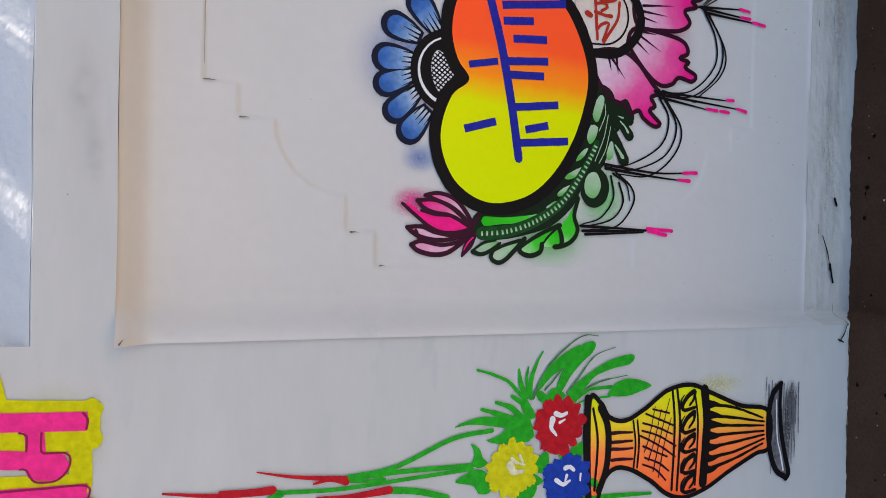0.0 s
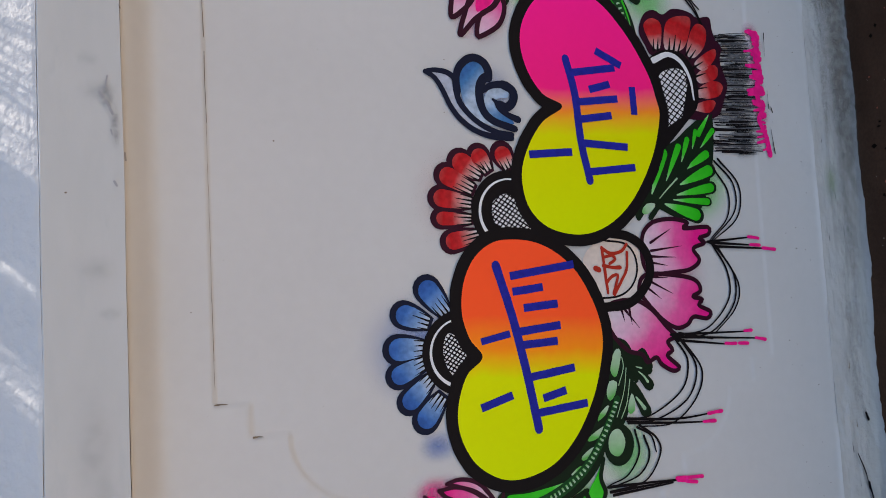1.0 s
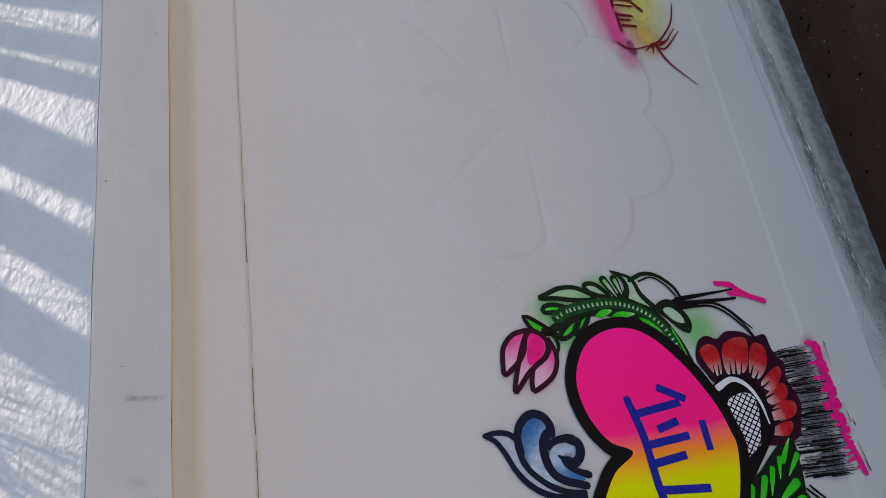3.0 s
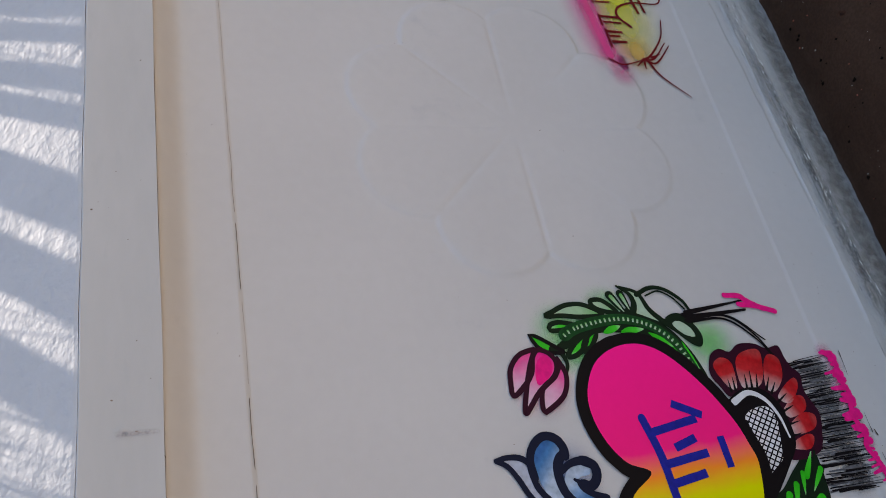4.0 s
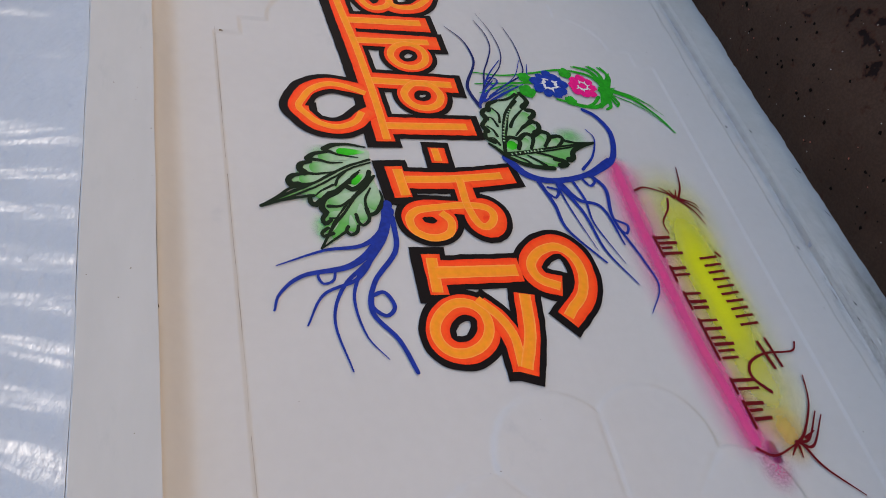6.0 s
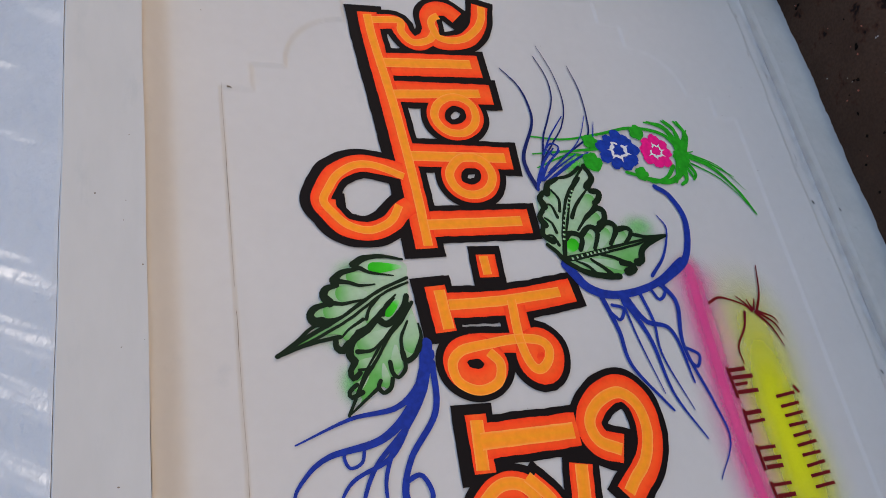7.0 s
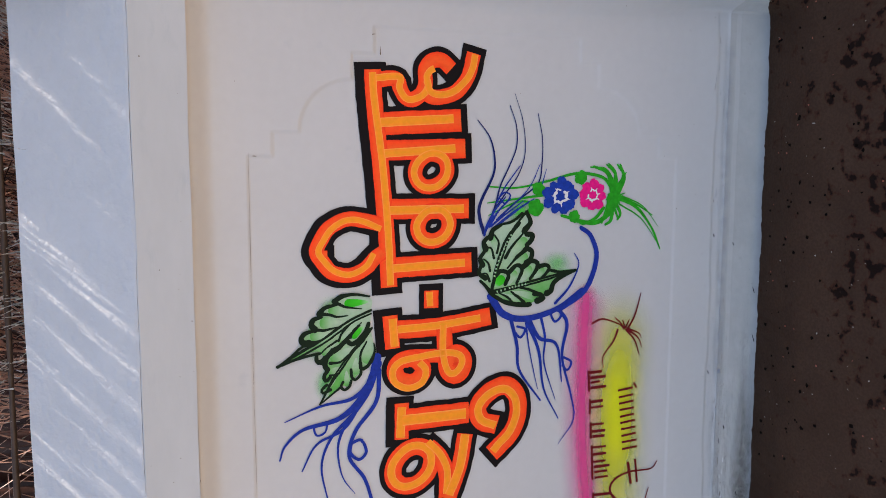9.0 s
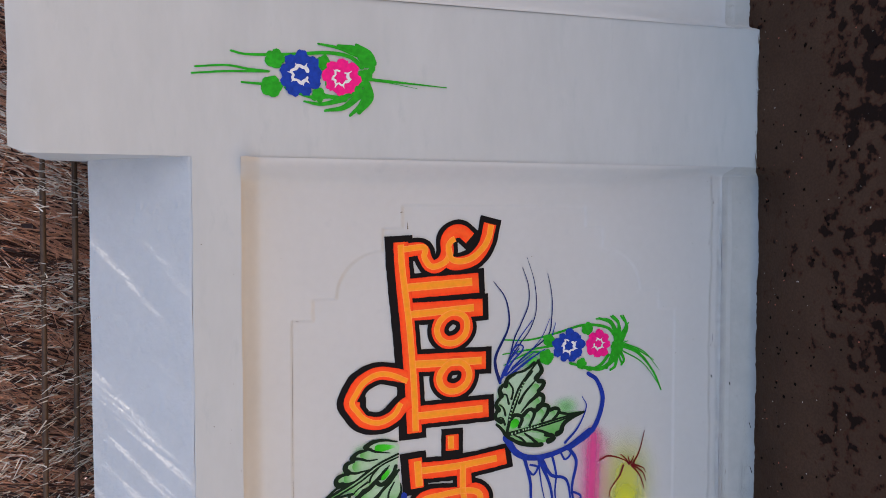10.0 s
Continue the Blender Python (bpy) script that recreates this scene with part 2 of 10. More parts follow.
def bay(x0, x1, fine):
    wall = new("wall_front")
    tagged(wall, "whitewashed low courtyard wall with recessed plaster panel", "wall", kind="structure")
    b = band("top_band", [(FRONT, LIP_TOP)] + [(FRONT, BAND_TOP - 0.001)] + [(FRONT + 0.001, BAND_TOP), (0.05, BAND_TOP - 0.01), (0.05, LIP_TOP)], x0, x1, BAND_PLASTER)
    b.parent = wall
    s = band("sloping_top", [(FRONT + 0.0008, BAND_TOP + 0.0004)] + lerp_points((FRONT + 0.003, BAND_TOP + 0.004), SLOPE_BACK, 8) + [SLOPE_BACK, (SLOPE_BACK[0] + 0.004, SLOPE_BACK[1] - 0.01), (SLOPE_BACK[0], 0.6), (0.06, 0.6), (0.06, BAND_TOP - 0.02)], x0, x1, ROUGH_PLASTER, 0.01, 0.0018)
    s.parent = wall
    s["label"] = "rough trowelled sloping top of the wall"
    profile = lerp_points((FOOT_Y - 0.002, -0.08), (FOOT_Y - 0.003, -0.03), 2) + lerp_points((FOOT_Y - 0.003, -0.03), (FOOT_Y - 0.002, 0.0), 6) + lerp_points((FOOT_Y - 0.002, 0.0), (FOOT_Y - 0.0008, 0.030), 9)
    profile += lerp_points((FOOT_Y - 0.0008, 0.030), (FOOT_Y + 0.0008, 0.038), 4) + lerp_points((FOOT_Y + 0.0008, 0.038), (FOOT_Y + 0.0014, LIP_LOW), 4)
    f = band("foot_band", profile + [(FOOT_Y + 0.0014, LIP_LOW), (0.05, LIP_LOW), (0.05, -0.08)], x0, x1, FOOT, 0.004, 0.0014)
    f.parent = wall
    for v in f.data.vertices:
        if v.co.y < 0.02:
            x, y, z = v.co
            rough = 1.0 - 0.85 * float(smooth_step(1.1, 1.4, x))
            v.co.y += rough * (0.0011 * noise.noise((x * 26, z * 70, 2)) + 0.0007 * noise.noise((x * 90, z * 160, 5)) + 0.0016 * max(0.0, noise.noise((x * 34, z * 110, 8)) - 0.25))
            v.co.y -= 0.0295 * float((1 - smooth_step(0.0, 0.016, min(v.co.x - x0, x1 - v.co.x))) ** 1.5)
    st = 0.0027 if fine else 0.006
    nx, nz = int((x1 - x0) / st), int((LIP_TOP - LIP_LOW) / st)
    gx, gz = np.linspace(x0, x1, nx + 1), np.linspace(LIP_LOW, LIP_TOP, nz + 1)
    ax, az = np.meshgrid(np.linspace(X0, X1, nx + 1), gz, indexing="ij")
    ay = panel(ax, az)
    p = grid_object("recessed_panel", range(nx + 1), range(nz + 1), lambda i, j: (gx[i], ay[i, j], gz[j]), PLASTER)
    p.parent = wall
    core = band("core", [(0.03, -0.08), (0.03, 0.98), (0.095, 0.98), (0.095, -0.08)], x0, x1, PLASTER, 0.5)
    core.parent = wall
    return wall


def pillar(x0, x1, name):
    """A square plastered pillar with softly rounded shoulders."""
    bm = bmesh.new()
    back = 0.13
    n = 60
    zs = [-0.08 + (PILLAR_TOP + 0.08) * i / n for i in range(n + 1)]
    rings = []
    for z in zs:
        r = 0.012 + 0.035 * smooth_step(PILLAR_TOP - 0.05, PILLAR_TOP, z) ** 2
        inset = 0.016 * smooth_step(PILLAR_TOP - 0.016, PILLAR_TOP + 0.008, z) ** 2
        ring = []
        m = 16
        pts = []
        for i in [0, 0.2] + list(range(1, m)) + [m - 0.2, m]:
            pts.append((x0 + inset + (x1 - x0 - 2 * inset) * i / m, FRONT + inset * 0.3))
        for i in [0.15] + list(range(1, 7)):
            pts.append((x1 - inset, FRONT + (back - FRONT) * i / 6))
        for i in range(1, m + 1):
            pts.append((x1 - inset - (x1 - x0 - 2 * inset) * i / m, back))
        for i in [1, 2, 3, 4, 5, 5.85]:
            pts.append((x0 + inset, back - (back - FRONT) * i / 6))
        for x, y in pts:
            w = 0.002
            front = y < FRONT + 0.02
            yy = float(pillar_front(x, z)) + (y - FRONT) if front else y + w * noise.noise((x * 8 + 5, y * 9, z * 8))
            side = w * noise.noise((x * 9, y * 9, z * 9)) if abs(x - (x0 + x1) / 2) > 0.1 and not front else 0
            ring.append(bm.verts.new((x + side, yy, z + 0.004 * noise.noise((x * 12, y * 12, z)))))
        rings.append(ring)
    k = len(rings[0])
    for a, b in zip(rings, rings[1:]):
        for j in range(k):
            bm.faces.new((a[j], a[(j + 1) % k], b[(j + 1) % k], b[j]))
    bm.faces.new(rings[-1])
    bmesh.ops.recalc_face_normals(bm, faces=bm.faces)
    for e in bm.edges:
        e.smooth = len(e.link_faces) < 2 or e.calc_face_angle() < 0.9
    ob = mesh_object(name, bm, BAND_PLASTER, smooth=True)
    return tagged(ob, "whitewashed square plaster pillar with rounded shoulders", "pillar", kind="structure")


bay(X0, X1, True)
bay(X1 + PILLAR, X1 + PILLAR + 2.06, False)
bay(X0 - PILLAR - 2.06, X0 - PILLAR, False)
pillar(X1, X1 + PILLAR, "pillar_east")
pillar(X0 - PILLAR, X0, "pillar_west")


# ---- the straw screen behind the wall ----
def straw_screen():
    root = new("straw_screen")
    tagged(root, "dry brown straw and twig screen tied to horizontal poles", "fence")
    rng = random.Random(5)

    def stalk(verts, faces, a, b, r, sag):
        n = 3
        base = len(verts)
        a, b = Vector(a), Vector(b)
        side = (b - a).cross(Vector((0.3, 1, 0.2))).normalized()
        up = (b - a).cross(side).normalized()
        for i in range(n + 1):
            k = i / n
            c = a.lerp(b, k) + side * sag * math.sin(k * math.pi)
            rr = r * (1 - 0.7 * k)
            for j in range(3):
                w = j * 2.0944
                verts.append(c + side * rr * math.cos(w) + up * rr * math.sin(w))
        for i in range(n):
            for j in range(3):
                p, q = base + i * 3, base + (i + 1) * 3
                faces.append((p + j, p + (j + 1) % 3, q + (j + 1) % 3, q + j))

    # tied bundles: a closed lower tier, and an upper tier out of view,
    # added with slits between its bundles to cut the sun into streaks
    bundles = []
    x = -1.2
    while x < 3.9:
        w = rng.uniform(0.07, 0.1)
        bundles.append((x, w, -0.08, rng.uniform(1.18, 1.28), rng.uniform(-0.01, 0.01), 0.45))
        x += w * 0.8
    x = -1.2
    while x < 3.9:
        if 0.81 < x < 1.05:
            x = 1.05                                # a wide gap lets a broad patch of sun through
        w = rng.uniform(0.025, 0.06) if x < 0.75 else rng.uniform(0.05, 0.1) if x < 1.35 else rng.uniform(0.016, 0.034) if x < 1.92 else rng.uniform(0.022, 0.04)
        gap = rng.uniform(0.015, 0.045) if x < 0.75 else rng.uniform(0.03, 0.08) if x < 1.35 else rng.uniform(0.016, 0.04) if x < 1.92 else rng.uniform(0.028, 0.055) if x < 2.24 else 0.026 if x < 2.36 else 0.0
        bundles.append((x, w, rng.uniform(1.05, 1.15) if x < 1.2 else rng.uniform(1.46, 1.54) if x < 1.9 else rng.uniform(1.62, 1.7), rng.uniform(2.05, 2.2), rng.gauss(0.02 if x < 1.3 else 0.36 if x < 1.92 else -0.2, 0.05), 0.41))
        x += w * (0.85 if gap == 0 else 1.0) + gap
    for bx, w, z0, z1, lean, by in bundles:
        bm = bmesh.new()
        rings = []
        for i in range(9):
            k = i / 8
            c = Vector((bx + w / 2 + lean * (z0 + (z1 - z0) * k - 1.8), by + 0.01 * math.sin(bx * 40 + k * 5), z0 + (z1 - z0) * k))
            s = w / 2 * (1 - 0.12 * k + 0.06 * math.sin(k * 9 + bx * 30))
            rings.append([bm.verts.new(c + Vector((s * math.cos(j * 0.7854), 0.022 * math.sin(j * 0.7854), 0))) for j in range(8)])
        for p, q in zip(rings, rings[1:]):
            for j in range(8):
                bm.faces.new((p[j], p[(j + 1) % 8], q[(j + 1) % 8], q[j]))
        part("straw_sheaf", bm, STRAW_SHADED, root, "", True)
    # centres of the clusters of short pale flecks that imitate sun glints
    glint_spots = [(rng.uniform(1.3, 2.7) if i % 2 else rng.uniform(-0.9, 3.6), rng.uniform(1.05, 1.42)) for i in range(150)]
    # the stacked straw further back
    x = -1.2
    while x < 5.5:
        w, top = rng.uniform(0.16, 0.3), rng.uniform(1.85, 2.1)
        bm = bmesh.new()
        rings = [[bm.verts.new((x + w / 2 + w * 0.6 * (1 - 0.15 * i / 6) * math.cos(j * 0.7854) + 0.03 * math.sin(i * 2 + x * 9), 1.45 + 0.08 * math.sin(j * 0.7854), -0.08 + (top + 0.08) * i / 6)) for j in range(8)] for i in range(7)]
        for p, q in zip(rings, rings[1:]):
            for j in range(8):
                bm.faces.new((p[j], p[(j + 1) % 8], q[(j + 1) % 8], q[j]))
        part("rear_sheaf", bm, STRAW_SHADED, root, "", True)
        x += w * 0.8
    for layer, (count, mat) in enumerate(((7500, STRAW), (3600, STRAW_SHADED), (9000, STRAW_GLINT))):
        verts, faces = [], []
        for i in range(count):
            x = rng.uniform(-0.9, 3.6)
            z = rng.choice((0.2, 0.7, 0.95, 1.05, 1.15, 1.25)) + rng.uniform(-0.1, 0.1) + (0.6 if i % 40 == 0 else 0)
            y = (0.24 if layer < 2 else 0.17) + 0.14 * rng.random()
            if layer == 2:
                x, z = glint_spots[i % 150][0] + rng.gauss(0, 0.018), glint_spots[i % 150][1] + rng.gauss(0, 0.035)
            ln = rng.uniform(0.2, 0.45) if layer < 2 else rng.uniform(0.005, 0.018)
            if 0.8 < x < 1.2 and z > 0.8:
                z -= 0.45
            lean = rng.gauss(0.35, 0.3) if rng.random() < 0.82 else rng.uniform(-1.5, 1.5)
            tip = (x + ln * math.sin(lean), y - abs(rng.gauss(0, 0.04)), z + ln * math.cos(lean))
            stalk(verts, faces, (x, y, z), tip, rng.uniform(0.001, 0.0026) if layer < 2 else rng.uniform(0.0006, 0.0018), rng.gauss(0, 0.015) if layer < 2 else rng.gauss(0, 0.0006))
        me = bpy.data.meshes.new("stalk")
        me.from_pydata(verts, [], faces)
        me.materials.append(mat)
        ob = new("stalk", me)
        ob.parent = root
        tagged(ob, kind="stuff")
    for z, py, thick in ((0.45, 0.335, 0.011), (1.188, 0.19, 0.0045), (1.237, 0.19, 0.0045), (1.5, 0.335, 0.011), (2.05, 0.335, 0.011)):
        bm = bmesh.new()
        n, k = 50, 8
        rings = []
        for i in range(n + 1):
            x = -1.0 + 4.6 * i / n
            r = thick * (1 + 0.15 * math.sin(i * 1.7))
            rings.append([bm.verts.new((x, py + 0.006 * math.sin(x * 3) + r * math.cos(j * 6.2832 / k), z + thick * math.sin(x * 2.3) + r * math.sin(j * 6.2832 / k))) for j in range(k)])
        for a, b in zip(rings, rings[1:]):
            for j in range(k):
                bm.faces.new((a[j], a[(j + 1) % k], b[(j + 1) % k], b[j]))
        part("pole", bm, POLE, root, "thin dark bamboo pole", True)


STRAW = material("straw", (0.40, 0.21, 0.142), 0.3, 0.7, 30, 200, 0.2, gloss=0.5)
# near-black straw: the shade in the gaps between stalks is put into its colour
STRAW_SHADED = material("straw_shaded", (0.042, 0.018, 0.014), 0.4, 0.5, 30, 200, 0.2)
# near-white flecks: the sparkle of sun on stalks, painted as colour
STRAW_GLINT = material("straw_glint", (0.86, 0.80, 0.74), 0.2, 0.3, 30, 200, 0.2, gloss=0.7)
POLE = material("bamboo", (0.07, 0.04, 0.025), 0.5, 0.4, 12, 90, 0.3)
straw_screen()


# ---- paints ----
def paint(name, stops, rough=0.55, wander=0.12, streak=0.06):
    """A brushed enamel whose colour runs through stops along the gradient of its shape."""
    m = bpy.data.materials.new(name)
    m.use_nodes = True
    t = m.node_tree
    b = t.nodes["Principled BSDF"]
    uv = t.nodes.new("ShaderNodeUVMap")
    sep = t.nodes.new("ShaderNodeSeparateXYZ")
    t.links.new(uv.outputs[0], sep.inputs[0])
    pos = t.nodes.new("ShaderNodeNewGeometry")
    n = t.nodes.new("ShaderNodeTexNoise")
    n.inputs["Scale"].default_value, n.inputs["Detail"].default_value = 22, 5
    t.links.new(pos.outputs["Position"], n.inputs["Vector"])
    add = t.nodes.new("ShaderNodeMath")
    add.operation = "MULTIPLY_ADD"
    add.inputs[1].default_value = wander * 2
    t.links.new(n.outputs[0], add.inputs[0])
    sub = t.nodes.new("ShaderNodeMath")
    sub.operation = "SUBTRACT"
    sub.inputs[1].default_value = wander
    t.links.new(sep.outputs[1], sub.inputs[0])
    t.links.new(sub.outputs[0], add.inputs[2])
    ramp = t.nodes.new("ShaderNodeValToRGB")
    e = ramp.color_ramp.elements
    while len(e) < len(stops):
        e.new(0.5)
    for k, (p, c) in enumerate(stops):
        e[k].position, e[k].color = p, (*c, 1)
    t.links.new(add.outputs[0], ramp.inputs[0])
    fine = t.nodes.new("ShaderNodeTexNoise")
    fine.inputs["Scale"].default_value, fine.inputs["Detail"].default_value = 160, 3
    t.links.new(pos.outputs["Position"], fine.inputs["Vector"])
    hsv = t.nodes.new("ShaderNodeHueSaturation")
    val = t.nodes.new("ShaderNodeMapRange")
    val.inputs[1].default_value, val.inputs[2].default_value = 0.3, 0.7
    val.inputs[3].default_value, val.inputs[4].default_value = 1 - streak, 1 + streak
    t.links.new(fine.outputs[0], val.inputs[0])
    t.links.new(val.outputs[0], hsv.inputs["Value"])
    t.links.new(ramp.outputs[0], hsv.inputs["Color"])
    t.links.new(hsv.outputs[0], b.inputs["Base Color"])
    b.inputs["Roughness"].default_value = rough
    b.inputs["Specular IOR Level"].default_value = 0.12
    bp = t.nodes.new("ShaderNodeBump")
    bp.inputs["Strength"].default_value, bp.inputs["Distance"].default_value = 0.04, 0.001
    t.links.new(fine.outputs[0], bp.inputs["Height"])
    t.links.new(bp.outputs[0], b.inputs["Normal"])
    return m


def flat_paint(name, c, **k):
    return paint(name, [(0.0, c), (1.0, tuple(min(1, v * 1.08) for v in c))], **k)


def mist(name, c, strength, grainy=0.35, size=420):
    """Sprayed pigment: thins out from the middle of its patch, with fine spatter."""
    m = bpy.data.materials.new(name)
    m.use_nodes = True
    t = m.node_tree
    b = t.nodes["Principled BSDF"]
    b.inputs["Base Color"].default_value, b.inputs["Roughness"].default_value = (*c, 1), 0.7
    uv = t.nodes.new("ShaderNodeUVMap")
    ln = t.nodes.new("ShaderNodeVectorMath")
    ln.operation = "LENGTH"
    t.links.new(uv.outputs[0], ln.inputs[0])
    fall = t.nodes.new("ShaderNodeMapRange")
    fall.interpolation_type = "SMOOTHSTEP"
    fall.inputs[1].default_value, fall.inputs[2].default_value = 0.0, 1.0
    fall.inputs[3].default_value, fall.inputs[4].default_value = strength, 0.0
    t.links.new(ln.outputs["Value"], fall.inputs[0])
    pos = t.nodes.new("ShaderNodeNewGeometry")
    spat = t.nodes.new("ShaderNodeTexNoise")
    spat.inputs["Scale"].default_value, spat.inputs["Detail"].default_value = size, 4
    t.links.new(pos.outputs["Position"], spat.inputs["Vector"])
    sr = t.nodes.new("ShaderNodeMapRange")
    sr.inputs[1].default_value, sr.inputs[2].default_value = 0.35, 0.65
    sr.inputs[3].default_value, sr.inputs[4].default_value = 1 - grainy, 1 + grainy
    t.links.new(spat.outputs[0], sr.inputs[0])
    mul = t.nodes.new("ShaderNodeMath")
    mul.operation = "MULTIPLY"
    mul.use_clamp = True
    t.links.new(fall.outputs[0], mul.inputs[0])
    t.links.new(sr.outputs[0], mul.inputs[1])
    tr = t.nodes.new("ShaderNodeBsdfTransparent")
    mx = t.nodes.new("ShaderNodeMixShader")
    t.links.new(mul.outputs[0], mx.inputs[0])
    t.links.new(tr.outputs[0], mx.inputs[1])
    t.links.new(b.outputs[0], mx.inputs[2])
    t.links.new(mx.outputs[0], t.nodes["Material Output"].inputs[0])
    return m


BLACK = flat_paint("black_paint", (0.0042, 0.0030, 0.0042), rough=0.6)
DARK_GREEN = flat_paint("dark_green_paint", (0.004, 0.014, 0.006))
NAVY = flat_paint("navy_paint", (0.00486, 0.0081, 0.0243))
LOTUS_LINE = flat_paint("dark_plum_paint", (0.034, 0.004, 0.016))
MAROON = flat_paint("maroon_paint", (0.0284, 0.00324, 0.013))
DARK_RED = flat_paint("dark_red_paint", (0.13, 0.006, 0.010))
RED_TEXT = flat_paint("red_lettering", (0.365, 0.0243, 0.0122))
RED = flat_paint("red_paint", (0.389, 0.00648, 0.0146), streak=0.2)
PINK = flat_paint("hot_pink_paint", (0.769, 0.00972, 0.194), streak=0.1)
GREEN = flat_paint("green_paint", (0.004, 0.29, 0.014), streak=0.2)
BLUE = flat_paint("ultramarine_paint", (0.0065, 0.028, 0.25), streak=0.2)
NAVY_BLUE = flat_paint("deep_blue_paint", (0.006, 0.014, 0.10), streak=0.2)
BLUE_FLOWER = flat_paint("blue_flower_paint", (0.00486, 0.0365, 0.292), streak=0.2)
BLUE_TEXT = flat_paint("blue_lettering", (0.00972, 0.0146, 0.243), streak=0.15)
SIGN_PINK = flat_paint("sign_pink_paint", (0.70, 0.02, 0.2), streak=0.12)
SIGN_EDGE = flat_paint("dark_pink_edge", (0.22, 0.008, 0.05))
SPRAY_YELLOW = flat_paint("mustard_yellow_paint", (0.48, 0.46, 0.0), streak=0.15)
GREY = flat_paint("grey_paint", (0.283, 0.283, 0.3))
DRY_GREY = flat_paint("dry_grey_paint", (0.0972, 0.0972, 0.105), streak=0.4)
FOOT_GREY = flat_paint("dry_brushed_grey", (0.12, 0.12, 0.135), streak=0.45)
OLD_YELLOW = flat_paint("old_yellow_paint", (0.50, 0.47, 0.008), streak=0.16)
CREAM_YELLOW = flat_paint("pale_yellow_paint", (0.58, 0.56, 0.36), streak=0.2)
MOSS_DRY = flat_paint("thin_green_paint", (0.06, 0.16, 0.07), streak=0.3)
SCROLL_PALE = flat_paint("pale_blue_wash", (0.36, 0.39, 0.47), streak=0.15)
SCROLL_BLUE = paint("scroll_blue", [(0.0, (0.36, 0.44, 0.55)), (0.35, (0.16, 0.28, 0.46)), (0.7, (0.045, 0.16, 0.36)), (1.0, (0.03, 0.12, 0.32))], wander=0.25, streak=0.2)
WHITE = flat_paint("white_paint", (0.632, 0.632, 0.648))
CREAM = paint("cream_paint", [(0, (0.608, 0.486, 0.405)), (1, (0.632, 0.567, 0.535))])
ORANGE = paint("orange_paint", [(0.0, (0.92, 0.045, 0.012)), (0.16, (1.0, 0.075, 0.014)), (0.4, (1.0, 0.105, 0.02)), (0.6, (1.0, 0.105, 0.02)), (0.84, (1.0, 0.075, 0.014)), (1.0, (0.92, 0.045, 0.012))], wander=0.07, streak=0.06)
AMBER = paint("amber_inlay", [(0.0, (1.0, 0.36, 0.08)), (0.14, (0.98, 0.27, 0.022)), (0.5, (0.92, 0.30, 0.016)), (0.86, (0.98, 0.27, 0.022)), (1.0, (1.0, 0.36, 0.08))], wander=0.07, streak=0.05)
LEAF_GREEN = paint("leaf_green", [(0.0, (0.30, 0.58, 0.28)), (0.3, (0.03, 0.52, 0.025)), (1.0, (0.004, 0.40, 0.008))], wander=0.15)
LEAF_PALE = paint("leaf_pale", [(0.0, (0.38, 0.50, 0.37)), (0.6, (0.29, 0.47, 0.27)), (1.0, (0.10, 0.38, 0.08))], wander=0.25)
MOSS = flat_paint("moss_green_paint", (0.005, 0.05, 0.012), streak=0.25)
PETAL_BLUE = paint("petal_blue", [(0.0, (0.42, 0.48, 0.58)), (0.3, (0.15, 0.27, 0.48)), (0.7, (0.035, 0.125, 0.38)), (1.0, (0.02, 0.085, 0.31))], wander=0.3, streak=0.2)
PETAL_RED = paint("petal_red", [(0.0, (0.56, 0.46, 0.45)), (0.22, (0.50, 0.21, 0.20)), (0.5, (0.46, 0.018, 0.022)), (0.8, (0.42, 0.008, 0.012)), (1.0, (0.42, 0.04, 0.04))], wander=0.22, streak=0.22)
PETAL_PINK = paint("petal_pink", [(0.0, (0.63, 0.52, 0.57)), (0.3, (0.68, 0.36, 0.5)), (0.62, (0.74, 0.09, 0.3)), (1.0, (0.75, 0.01, 0.22))], wander=0.25)
HEART_ORANGE = paint("heart_orange", [(0.0, (0.60, 0.72, 0.0)), (0.42, (0.66, 0.71, 0.0)), (0.54, (0.95, 0.26, 0.008)), (0.68, (1.0, 0.095, 0.02)), (1.0, (1.0, 0.085, 0.022))], wander=0.03, streak=0.01)
HEART_PINK = paint("heart_pink", [(0.0, (0.60, 0.72, 0.0)), (0.40, (0.66, 0.66, 0.0)), (0.50, (0.9, 0.25, 0.02)), (0.59, (0.95, 0.012, 0.2)), (1.0, (1.0, 0.01, 0.26))], wander=0.03, streak=0.01)
VASE = paint("vase_paint", [(0.0, (0.62, 0.70, 0.005)), (0.3, (0.80, 0.58, 0.02)), (0.5, (1.0, 0.24, 0.06)), (1.0, (1.0, 0.12, 0.03))], wander=0.08, streak=0.03)
MIST_PINK = mist("pink_spray", (0.689, 0.0648, 0.283), 0.45)
MIST_RED = mist("red_spray", (0.486, 0.081, 0.0972), 0.22)
MIST_BLUE = mist("blue_spray", (0.05, 0.16, 0.50), 0.5, 0.2)
MIST_GREEN = mist("green_spray", (0.03, 0.60, 0.03), 0.72, 0.18)
MIST_SOFT_GREEN = mist("soft_green_spray", (0.04, 0.58, 0.04), 0.5, 0.06)
MIST_YELLOW = mist("yellow_spray", (0.648, 0.608, 0.081), 0.3)
MIST_ORANGE = mist("orange_spray", (0.648, 0.243, 0.162), 0.15)
SMUDGE_GREY = mist("grey_wash", (0.16, 0.16, 0.165), 0.3, 0.6, 120)
